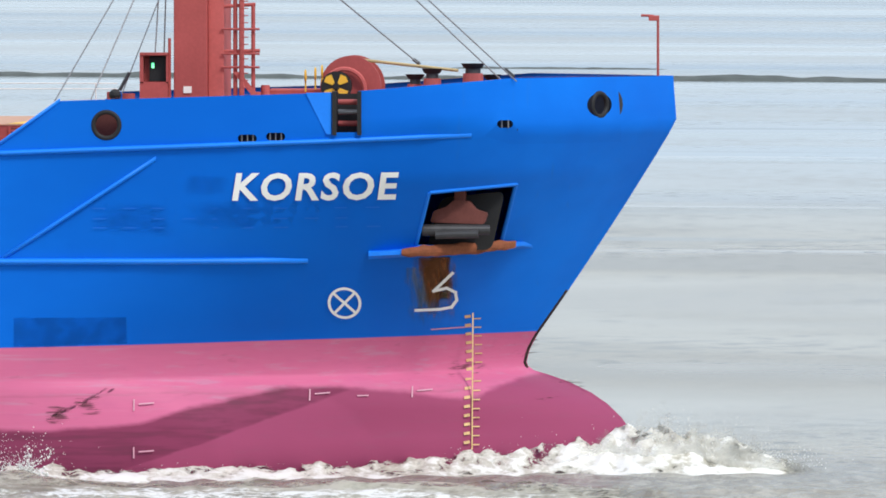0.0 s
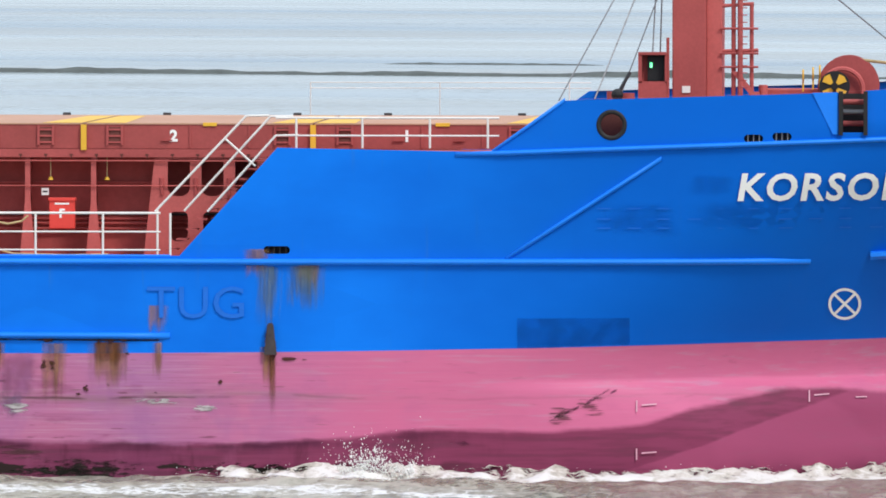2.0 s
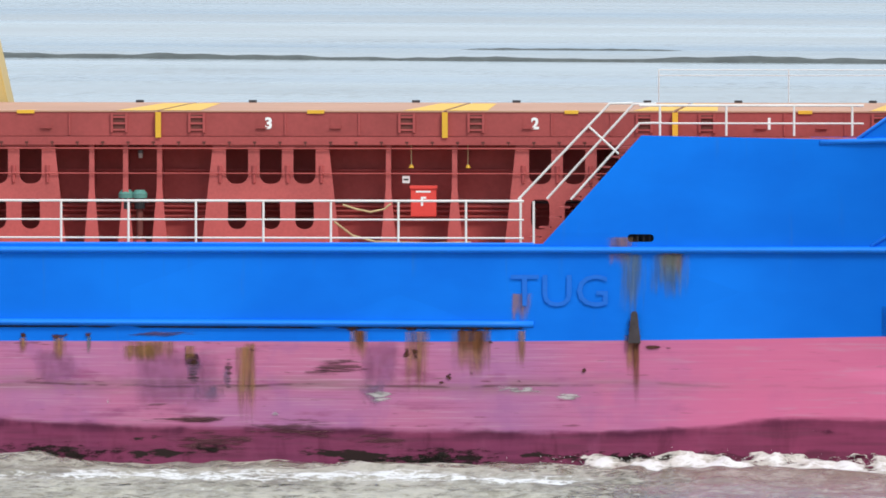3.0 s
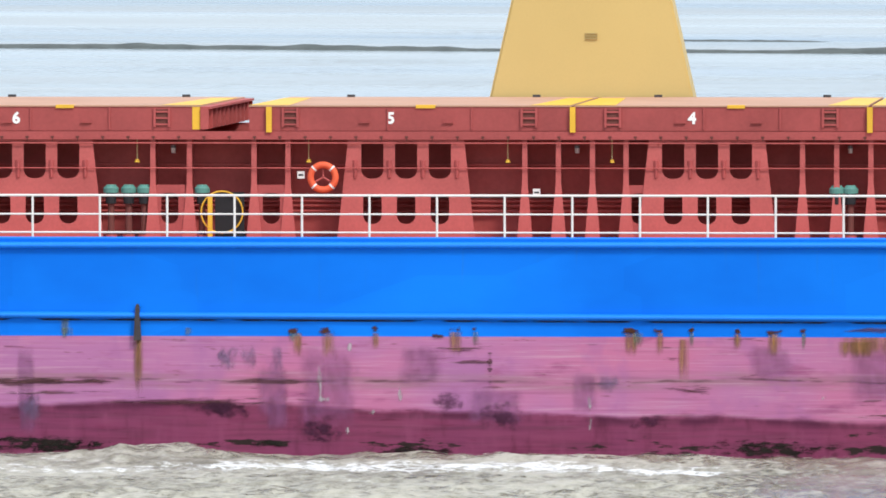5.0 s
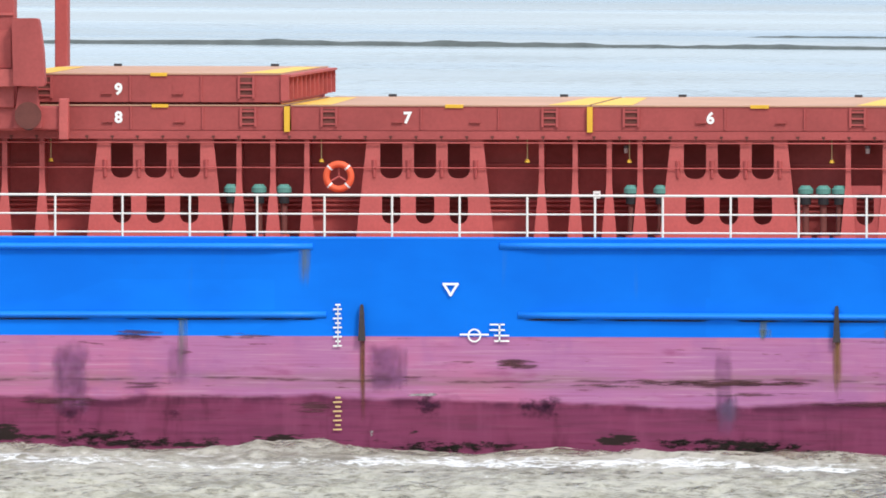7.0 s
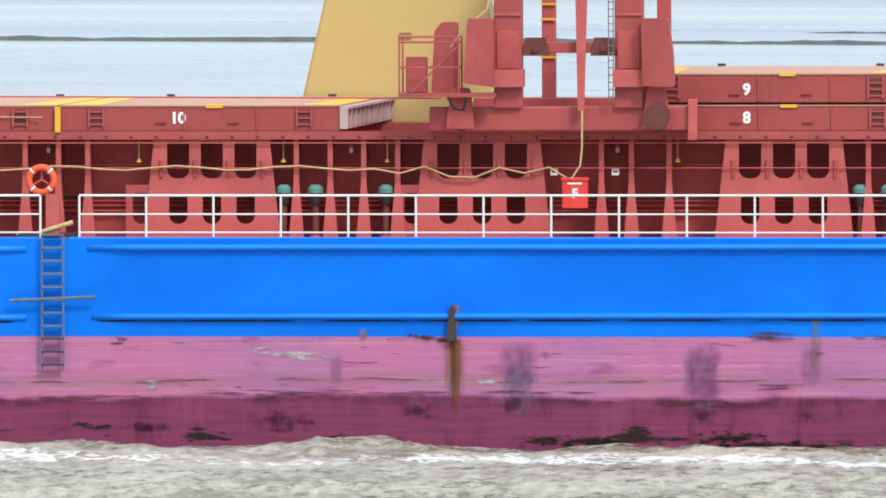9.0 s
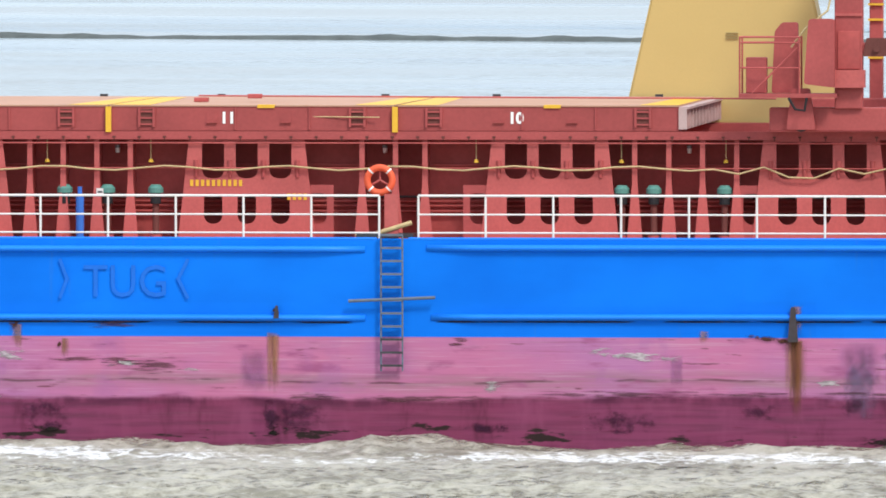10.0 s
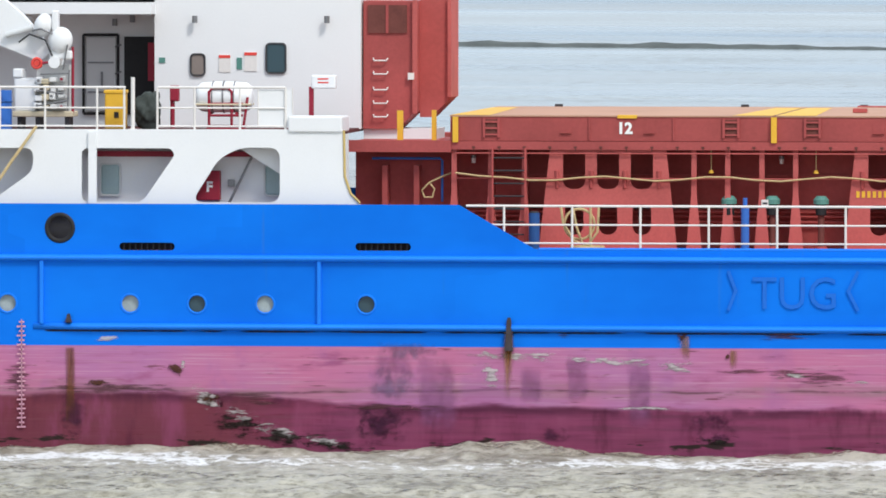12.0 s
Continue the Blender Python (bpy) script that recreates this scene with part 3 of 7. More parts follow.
def river_material():
    m = bpy.data.materials.new("silty_river_water")
    m.use_nodes = True
    n, l = m.node_tree.nodes, m.node_tree.links
    b = n["Principled BSDF"]
    co = n.new("ShaderNodeTexCoord")
    v = co.outputs["Object"]
    big = noise_of(n, l, v, 0.05, 2, (1.2, 1.0, 1))
    reach = noise_of(n, l, v, 1.0, 2, (0.006, 0.016, 1))          # long calm and ruffled reaches
    mid = noise_of(n, l, v, 1.0, 6, (1.1, 0.42, 1), 0.68)
    swell = noise_of(n, l, v, 0.16, 4, (1.0, 0.4, 1), 0.6)
    fine = noise_of(n, l, v, 4.5, 5, (1.1, 0.6, 1), 0.65)
    col = blended(n, l, stepped(n, l, big, 0.35, 0.65), (0.22, 0.185, 0.130), (0.33, 0.300, 0.240))
    near = n.new("ShaderNodeSeparateXYZ")
    l.new(v, near.inputs[0])
    film = noise_of(n, l, v, 1.0, 7, (1.5, 0.55, 1), 0.75)
    col = blended(n, l, maths(n, l, "MULTIPLY", stepped(n, l, film, 0.46, 0.62), maths(n, l, "MULTIPLY_ADD", stepped(n, l, near.outputs["Y"], 232.0, 280.0), -0.62, 0.75)), col, (0.43, 0.395, 0.32))
    # the sky's blue-grey reflection put into the colour, on ruffled reaches and far off
    col = blended(n, l, maths(n, l, "MULTIPLY", stepped(n, l, reach, 0.50, 0.66), 0.35), col, (0.27, 0.31, 0.34))
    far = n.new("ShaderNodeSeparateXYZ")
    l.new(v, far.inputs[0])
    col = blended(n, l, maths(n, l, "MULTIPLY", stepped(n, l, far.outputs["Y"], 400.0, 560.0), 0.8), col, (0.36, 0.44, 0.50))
    line = noise_of(n, l, v, 1.0, 2, (0.010, 0.075, 1), 0.5)              # thin darker and paler lines of drift on the far water
    faroff = maths(n, l, "MULTIPLY", stepped(n, l, far.outputs["Y"], 300.0, 420.0), stepped(n, l, far.outputs["Y"], 900.0, 650.0))
    col = blended(n, l, maths(n, l, "MULTIPLY", maths(n, l, "MULTIPLY", stepped(n, l, line, 0.60, 0.66), faroff), 0.6), col, (0.20, 0.24, 0.27))
    col = blended(n, l, maths(n, l, "MULTIPLY", maths(n, l, "MULTIPLY", stepped(n, l, line, 0.40, 0.33), faroff), 0.5), col, (0.52, 0.55, 0.56))
    dash = noise_of(n, l, v, 1.0, 3, (0.75, 0.62, 1), 0.6)                 # short dashes in loose drifts: the ripples' dark slopes put into the colour
    drift = noise_of(n, l, v, 1.0, 3, (0.035, 0.03, 1), 0.6)
    slope_shade = maths(n, l, "MULTIPLY", stepped(n, l, maths(n, l, "MULTIPLY_ADD", drift, 0.5, dash), 0.81, 0.87), stepped(n, l, far.outputs["Y"], 234.0, 250.0))
    col = blended(n, l, maths(n, l, "MULTIPLY", slope_shade, 0.7), col, (0.085, 0.078, 0.066))
    band = noise_of(n, l, v, 1.0, 1, (0.0010, 0.0050, 1), 0.5)             # broad bands near the horizon: bluer and paler sky reflection put into the colour
    far_bands = maths(n, l, "MULTIPLY", stepped(n, l, far.outputs["Y"], 700.0, 1000.0), 0.55)
    col = blended(n, l, maths(n, l, "MULTIPLY", stepped(n, l, band, 0.52, 0.60), far_bands), col, (0.17, 0.25, 0.33))
    col = blended(n, l, maths(n, l, "MULTIPLY", stepped(n, l, band, 0.46, 0.38), far_bands), col, (0.50, 0.56, 0.58))
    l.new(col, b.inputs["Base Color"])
    l.new(maths(n, l, "MULTIPLY_ADD", stepped(n, l, reach, 0.35, 0.65), 0.16, 0.10), b.inputs["Roughness"])
    b.inputs["IOR"].default_value = 1.333
    h = maths(n, l, "MULTIPLY_ADD", mid, 1.0, maths(n, l, "MULTIPLY", fine, 0.30))
    h = maths(n, l, "MULTIPLY_ADD", swell, 2.5, h)
    bp = n.new("ShaderNodeBump")
    bp.inputs["Distance"].default_value = 0.26
    sep = n.new("ShaderNodeSeparateXYZ")
    l.new(v, sep.inputs[0])
    calm = maths(n, l, "SUBTRACT", 1.0, maths(n, l, "MULTIPLY", stepped(n, l, sep.outputs["Y"], 226.0, 275.0), 0.988))
    gust = noise_of(n, l, v, 1.0, 5, (0.05, 0.045, 1), 0.7)             # sparse ruffled dashes on calm water
    calm = maths(n, l, "MULTIPLY_ADD", maths(n, l, "MULTIPLY", stepped(n, l, gust, 0.61, 0.67), stepped(n, l, sep.outputs["Y"], 232.0, 260.0)), 0.26, calm)
    l.new(maths(n, l, "MULTIPLY", calm, maths(n, l, "MULTIPLY_ADD", stepped(n, l, reach, 0.3, 0.7), 0.14, 0.70)), bp.inputs["Strength"])
    l.new(h, bp.inputs["Height"])
    l.new(bp.outputs["Normal"], b.inputs["Normal"])
    return m


def foam_material(name, base, silt_low, silt_high, low, high, thick, bump=0.3):
    """Froth on water: silt-coloured where thin, white and lacy where thick. The sheet's V says how thick."""
    m = bpy.data.materials.new(name)
    m.use_nodes = True
    n, l = m.node_tree.nodes, m.node_tree.links
    b = n["Principled BSDF"]
    b.inputs["Roughness"].default_value = 0.55
    co = n.new("ShaderNodeTexCoord")
    v = co.outputs["Object"]
    a = noise_of(n, l, v, 0.75, 7, (1.0, 0.55, 1.5), 0.66)
    f = noise_of(n, l, v, 3.6, 5, (0.8, 0.42, 1.2), 0.7)
    broad = noise_of(n, l, v, 0.30, 4, (0.8, 0.5, 1.0), 0.6)
    cell = n.new("ShaderNodeTexVoronoi")
    cell.feature, cell.inputs["Scale"].default_value = "DISTANCE_TO_EDGE", 2.1
    bend = n.new("ShaderNodeVectorMath")
    bend.operation = "MULTIPLY_ADD"
    q = n.new("ShaderNodeTexNoise")
    q.inputs["Scale"].default_value, q.inputs["Detail"].default_value = 1.4, 4
    l.new(v, q.inputs["Vector"])
    l.new(q.outputs["Color"], bend.inputs[0])
    bend.inputs[1].default_value = (1.3, 1.3, 0.5)
    l.new(v, bend.inputs[2])
    l.new(bend.outputs[0], cell.inputs["Vector"])
    lace = maths(n, l, "SUBTRACT", 1.0, stepped(n, l, cell.outputs["Distance"], 0.02, 0.20))
    sep = n.new("ShaderNodeSeparateXYZ")
    l.new(co.outputs["UV"], sep.inputs[0])
    k = maths(n, l, "MULTIPLY_ADD", f, 0.48, maths(n, l, "MULTIPLY", a, 0.58))
    k = maths(n, l, "MULTIPLY_ADD", lace, 0.11, k)
    k = maths(n, l, "ADD", k, maths(n, l, "MULTIPLY_ADD", sep.outputs["Y"], 0.55, -0.55))
    l.new(maths(n, l, "MULTIPLY", stepped(n, l, k, low, high), 0.95), b.inputs["Alpha"])
    silt = blended(n, l, stepped(n, l, maths(n, l, "MULTIPLY_ADD", f, 0.6, maths(n, l, "MULTIPLY", broad, 0.5)), 0.40, 0.68), silt_low, silt_high)
    l.new(blended(n, l, stepped(n, l, k, thick, thick + 0.15), silt, base), b.inputs["Base Color"])
    bp = n.new("ShaderNodeBump")
    bp.inputs["Strength"].default_value, bp.inputs["Distance"].default_value = bump, 0.07
    l.new(maths(n, l, "MULTIPLY_ADD", f, 0.5, a), bp.inputs["Height"])
    l.new(bp.outputs["Normal"], b.inputs["Normal"])
    return m


RIVER = river_material()
FOAM = foam_material("river_foam", (0.80, 0.79, 0.74), (0.20, 0.178, 0.122), (0.49, 0.455, 0.36), 0.02, 0.34, 0.465)
SPRAY = foam_material("bow_spray", (0.84, 0.83, 0.78), (0.46, 0.43, 0.35), (0.74, 0.71, 0.63), 0.34, 0.48, 0.50, 0.5)
MIST = foam_material("bow_mist", (0.80, 0.79, 0.74), (0.70, 0.69, 0.64), (0.78, 0.77, 0.72), 0.06, 0.66, 0.5, 0.1)


def side_swell(X, Y):
    """The ridge of disturbed water that runs along the ship's track."""
    d = Y - 229.6
    ridge = np.exp(-(d / 1.5) ** 2)
    lump = 0.5 + 0.5 * np.sin(X * 0.62 + 1.1 * np.sin(X * 0.31 + 1.0)) * np.cos(X * 0.17 + 0.6)
    back = 1 / (1 + np.exp((X + 6.0) / 1.5))
    rough = 0.85 + 0.12 * np.sin(X * 3.1 + 1.7 * np.sin(X * 1.3)) + 0.10 * np.sin(X * 7.3 + Y * 2)
    return ridge * (0.03 + 0.30 * lump ** 1.6 * rough) * back


def chop(X, Y):
    """How much rougher the water is in the ship's wash than on the open river."""
    wash_ = np.exp(-((Y - 224) / 9.0) ** 2) / (1 + np.exp((X + 7.0) / 1.5))
    return 1 - 0.42 * wash_


def river():
    xs = np.concatenate([[-4000, -1500, -600, -250, -120, -70], np.arange(-48, 8.01, 0.2), [20, 60, 150, 400, 1000, 4000]])
    ys = np.concatenate([[-4000, -800, -100, 60, 140, 180, 200], np.arange(206, 236, 0.2), np.arange(236, 262, 0.4),
                         262 * 1.035 ** np.arange(0, 40), [1100, 1300, 1700, 2300, 3200, 4800]])
    X, Y = np.meshgrid(xs, ys)
    near = np.clip((Y - 200) / 8, 0, 1) * np.clip((520 - Y) / 300, 0, 1) * (np.abs(X + 20) < 60)
    Z = wave_height(X, Y) * near * np.interp(Y, [228, 246, 262, 280], [1.0, 0.40, 0.15, 0.0])
    calm = 1 / (1 + np.exp(-(X + 7.0) / 1.2)) * (np.abs(Y - 222) < 20)
    Z = Z * (1 - 0.45 * calm) * chop(X, Y) + side_swell(X, Y)
    nx = len(xs)
    verts = np.stack([X, Y, Z], -1).reshape(-1, 3)
    idx = np.arange(len(verts)).reshape(len(ys), nx)
    faces = np.stack([idx[:-1, :-1], idx[:-1, 1:], idx[1:, 1:], idx[1:, :-1]], -1).reshape(-1, 4)
    me = bpy.data.meshes.new("water")
    me.from_pydata(verts.tolist(), [], faces.tolist())
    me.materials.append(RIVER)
    me.shade_smooth()
    return tagged(new("water", me), "silty grey-brown river with choppy ripples", "river", kind="structure")


def foam_sheet(name, label, mat, X, Y, Z, U, W, kind="stuff"):
    h, w = X.shape
    me = bpy.data.meshes.new(name)
    idx = np.arange(h * w).reshape(h, w)
    faces = np.stack([idx[:-1, :-1], idx[:-1, 1:], idx[1:, 1:], idx[1:, :-1]], -1).reshape(-1, 4)
    me.from_pydata(np.stack([X, Y, Z], -1).reshape(-1, 3).tolist(), [], faces.tolist())
    uv = me.uv_layers.new(name="UVMap")
    uw = np.stack([U, W], -1).reshape(-1, 2)
    for lp in me.loops:
        uv.data[lp.index].uv = uw[lp.vertex_index]
    me.materials.append(mat)
    me.shade_smooth()
    return tagged(new(name, me), label, "foam", kind=kind)


def wash():
    """Foam left on the water along the ship's side."""
    xs, ds = np.arange(-47, -7.9, 0.2), np.linspace(-25, 1.4, 105)
    X, D = np.meshgrid(xs, ds)
    Y = 229.6 + D
    Z = wave_height(X, Y) * chop(X, Y) + side_swell(X, Y) + 0.025
    near = np.exp(-((D + 3.2 + 0.8 * np.sin(X * 0.45) + 0.6 * np.sin(X * 1.1 + 2)) / 2.3) ** 2)
    streaks = 0.5 + 0.5 * np.sin(D * 1.1 + 1.6 * np.sin(X * 0.17) + 0.9 * np.sin(X * 0.41))
    patches = 0.5 + 0.5 * np.sin(X * 0.33 + 1.4 * np.sin(X * 0.19) + 0.35 * D)
    W = np.clip(0.50 * near * (0.55 + 0.6 * patches) + 0.46 + 0.14 * streaks - 0.42 * np.exp(-((D - 0.5) / 1.15) ** 2), 0, 1.05)
    W *= np.clip((-8.5 - X) / 2.5, 0, 1)
    return foam_sheet("wash_foam", "dirty white foam streaks on the water beside the hull", FOAM, X, Y, Z, X * 0, W)


river()
wash()


def training_wall():
    """A low dark rubble bank across the river."""
    rng = random.Random(4)
    bm = bmesh.new()
    n = 360
    rows = []
    for i in range(n + 1):
        t = i / n
        x = -210 + 330 * t
        y = 880 - 0.05 * (x + 90) + 5 * noise.noise((x * 0.03, 1, 0))
        h = 0.34 + 0.42 * noise.noise((x * 0.06, 5, 0)) + 0.22 * noise.noise((x * 0.35, 8, 0))
        h = max(0.05, h)
        rows.append([bm.verts.new((x, y + d, z)) for d, z in ((-2.4, -0.2), (-1.2, h * 0.6 + rng.uniform(-.06, .06)), (0, h), (1.5, h * 0.7), (3, -0.2))])
    for a, b in zip(rows, rows[1:]):
        for j in range(4):
            bm.faces.new((a[j], b[j], b[j + 1], a[j + 1]))
    m = material("dark_wet_rubble", (0.085, 0.095, 0.09), 0.8, spread=0.5, scale=0.6, fine=4)
    bar = bmesh.new()
    rows = []
    for i in range(61):
        x = -55 + 20 * i / 60
        h = max(0.0, (0.16 + 0.22 * noise.noise((x * 0.5, 3, 2))) * math.sin(math.pi * i / 60) ** 0.5)
        rows.append([bar.verts.new((x, 950 + d, z)) for d, z in ((-2.0, -0.1), (0, h), (2.0, -0.1))])
    for a, b in zip(rows, rows[1:]):
        for j in range(2):
            bar.faces.new((a[j], b[j], b[j + 1], a[j + 1]))
    shoal = new("mud_shoal", mesh_of("mud_shoal", bar, m))
    tagged(shoal, "low dark strip of mud beyond the rubble bank", "shoal", kind="structure")
    ob = new("training_wall", mesh_of("training_wall", bm, m))
    return tagged(ob, "low dark rubble bank lying across the river", "bank", kind="structure")


training_wall()


# ---- the ship ----
ship = thing("cargo_ship", "blue coastal cargo ship with pink bottom paint under way", "ship")
build_hull(ship)


def decks():
    bm = bmesh.new()
    xs = list(np.arange(-101, 3.0, 1.0))
    for a, b in zip(xs, xs[1:]):
        ha, hb = max(half_breadth(a, 4.28) - 0.06, 0.05), max(half_breadth(b, 4.28) - 0.06, 0.05)
        q = [bm.verts.new(p) for p in ((a, CENTRE - ha, 4.28), (b, CENTRE - hb, 4.28), (b, CENTRE + hb, 4.28), (a, CENTRE + ha, 4.28))]
        bm.faces.new(q)
    bmesh.ops.remove_doubles(bm, verts=bm.verts, dist=0.001)
    part("main_deck", bm, RED_DARK, ship)
    bm = bmesh.new()
    xs = list(np.arange(-7.9, 5.0, 0.5))
    for a, b in zip(xs, xs[1:]):
        ha, hb = max(half_breadth(a, 6.7) - 0.08, 0.05), max(half_breadth(b, 6.7) - 0.08, 0.05)
        bm.faces.new([bm.verts.new(p) for p in ((a, CENTRE - ha, 6.72), (b, CENTRE - hb, 6.72), (b, CENTRE + hb, 6.72), (a, CENTRE + ha, 6.72))])
    bmesh.ops.remove_doubles(bm, verts=bm.verts, dist=0.001)
    part("forecastle_deck", bm, RED, ship)
    bm = bmesh.new()
    box(bm, -13.9, -7.9, 0.1, 1.55, 6.56, 6.64)
    part("forecastle_step_deck", bm, RED, ship)
    part("forecastle_bulkhead", box(bmesh.new(), -10.6, -10.5, 2.4, 13.9, 4.3, 6.56), RED, ship)
    # inside of the bulwark seen over its edge
    xs = list(np.arange(-7.4, 5.2, 0.3))
    for sgn in (1, -1):
        bm = bmesh.new()
        for a, b in zip(xs, xs[1:]):
            pa = [(x, CENTRE - sgn * (max(half_breadth(x, top_z(x)) - d, 0.02)), top_z(x) + h) for x in (a, b) for d, h in ((-0.03, 0.02), (0.16, 0.02))]
            bm.faces.new([bm.verts.new(pa[i]) for i in (0, 1, 3, 2)])
        bmesh.ops.remove_doubles(bm, verts=bm.verts, dist=0.001)
        part("bulwark_cap", bm, RED, ship)
    bm = bmesh.new()
    box(bm, -101, -100.8, 0.6, 13.4, -2.6, 5.2)
    part("transom", bm, BLUE_PAINT, ship)


decks()
# fender bars
for x0, x1, z0, z1 in ((-47.9, -2.2, 4.17, 4.22), (-70.8, -52.0, 4.13, 4.15), (-101, -72.15, 4.11, 4.10),
                       (-47.5, -16.2, 2.66, 2.58), (-70.7, -51.7, 2.62, 2.66), (-94.1, -72.15, 2.61, 2.60)):
    rib(ship, x0, x1, z0, z1)
rib(ship, -9.95, 1.40, 6.56, 6.98, "fender_bar", 0.06)
rib(ship, -8.85, -5.44, 4.28, 6.49, "diagonal_fender_bar", 0.06)
rib(ship, -9.15, -7.55, 6.62, 7.76, "bulwark_stay_bar", 0.05)
for x in (-93.92, -87.81):
    part("vertical_fender_bar", box(bmesh.new(), x - 0.045, x + 0.045, hull_y(x, 3.4) - 0.11, hull_y(x, 3.4), 2.66, 4.05, 0.02), BLUE_PAINT, ship)
# gutter bar along the deck edge
for x0, x1 in ((-83.0, -71.9), (-71.2, -16.2)):
    part("deck_edge_bar", tube(bmesh.new(), (x0, 0.0, 4.33), (x1, 0.0, 4.33), 0.035), BLUE_PAINT, ship)

# hatch coaming: wall, top flange, stays and holed web plates
COAM_Y, WALL_Y = 1.72, 2.65
GROUPS = [-81.65, -74.95, -68.26, -62.29, -55.65, -49.69, -43.0, -34.78, -28.15, -22.09, -15.4]
POSTS = [-85.04, -84.23, -83.49, -79.76, -79.02, -78.27, -77.53, -72.40, -71.66, -71.01, -66.39, -65.64, -64.90, -64.15, -59.66, -59.00, -58.17,
         -53.80, -53.05, -52.30, -47.12, -46.38, -45.63, -44.95, -40.38, -39.57, -38.14, -37.39, -32.16, -31.42, -30.67, -29.93, -26.05, -25.30,
         -24.55, -19.49, -18.03]
part("coaming_wall", box(bmesh.new(), -87.2, -10.6, WALL_Y, WALL_Y + 0.06, 4.28, 6.6), RED_DARK, ship, "shaded oxide-red hatch coaming wall")
part("coaming_wall_far", box(bmesh.new(), -87.2, -10.6, 11.35, 11.41, 4.28, 6.6), RED_DARK, ship)
bm = bmesh.new()
box(bm, -87.3, -8.0, COAM_Y - 0.06, WALL_Y, 6.58, 6.62)
box(bm, -87.3, -8.0, COAM_Y - 0.07, COAM_Y - 0.04, 6.46, 6.64)
part("coaming_flange", bm, RED, ship)
part("coaming_flange_far", box(bmesh.new(), -87.3, -10.6, 11.4, 12.3, 6.5, 6.62), RED, ship)
part("wall_stringer", box(bmesh.new(), -87.2, -10.6, WALL_Y - 0.14, WALL_Y, 5.86, 5.90), RED_DARK, ship)
for z in (5.18, 5.08, 4.98, 4.86):
    part("coaming_pipe", tube(bmesh.new(), (-86, WALL_Y - 0.12, z), (-11, WALL_Y - 0.12, z), 0.028), DARK_STEEL if z > 5.1 else RED_DARK, ship)
part("guard_wire", tube(bmesh.new(), (-85, COAM_Y - 0.05, 5.83), (-12, COAM_Y - 0.05, 5.83), 0.014, sides=5), RED_LIT, ship)
part("guard_wire", tube(bmesh.new(), (-85, COAM_Y - 0.06, 6.38), (-12, COAM_Y - 0.06, 6.38), 0.016, sides=5), RED_LIT, ship)

bm = bmesh.new()
holes = []
for dx in (-0.745, 0, 0.745):
    holes.append(rounded(dx - 0.245, dx + 0.245, 5.60, 6.41, (0.2, 0.2, 0.05, 0.05)))
    holes.append(rounded(dx - 0.205, dx + 0.205, 4.60, 5.26, (0.19, 0.19, 0.12, 0.12)))
plate(bm, [(-1.52, 4.285), (1.52, 4.285), (1.28, 6.46), (-1.28, 6.46)], holes, COAM_Y, COAM_Y + 0.03)
WEB = mesh_of("web_plate", bm, RED_LIT)
bm = bmesh.new()
for dx in (-1.12, -0.37, 0.37, 1.12):
    box(bm, dx - 0.012, dx + 0.012, COAM_Y + 0.03, WALL_Y, 4.29, 6.46)
    tube(bm, (dx, COAM_Y - 0.006, 5.62), (dx, COAM_Y - 0.006, 6.0), 0.035, 0.05, sides=8)
STIFF = mesh_of("web_stiffener", bm, RED)
for gx in GROUPS:
    for nm, me in (("web_plate", WEB), ("web_stiffener", STIFF)):
        o = new(nm, me)
        o.parent, o.location = ship, (gx, 0, 0)
bm = bmesh.new()
plate(bm, [(-0.17, 4.285), (0.17, 4.285), (0.06, 5.5), (0.055, 6.46), (-0.055, 6.46), (-0.06, 5.5)], [], COAM_Y, COAM_Y + 0.025)
box(bm, -0.012, 0.012, COAM_Y + 0.025, WALL_Y, 4.29, 6.46)
POST = mesh_of("coaming_stay", bm, RED_LIT)
for px in POSTS:
    o = new("coaming_stay", POST)
    o.parent, o.location = ship, (px, 0, 0)
bm = bmesh.new()
box(bm, -0.035, 0.035, COAM_Y - 0.085, COAM_Y - 0.065, 6.50, 6.535)
box(bm, -0.008, 0.014, COAM_Y - 0.080, COAM_Y - 0.066, 6.43, 6.50)
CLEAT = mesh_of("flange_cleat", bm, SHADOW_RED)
low = bmesh.new()
plate(low, [(-0.34, 4.285), (0.34, 4.285), (0.34, 5.46), (-0.34, 5.46)], [rounded(-0.19, 0.19, 4.60, 5.28, (0.18, 0.18, 0.12, 0.12))], COAM_Y + 0.03, COAM_Y + 0.055)
LOW_WEB = mesh_of("low_web", low, RED)
for px in (-40.01, -37.76, -29.62, -73.37, -69.83, -63.82):
    o = new("low_web", LOW_WEB)
    o.parent, o.location = ship, (px, 0, 0)
for i in range(130):
    o = new("flange_cleat", CLEAT)
    o.parent, o.location = ship, (-84.6 + 0.56 * i, 0, 0)


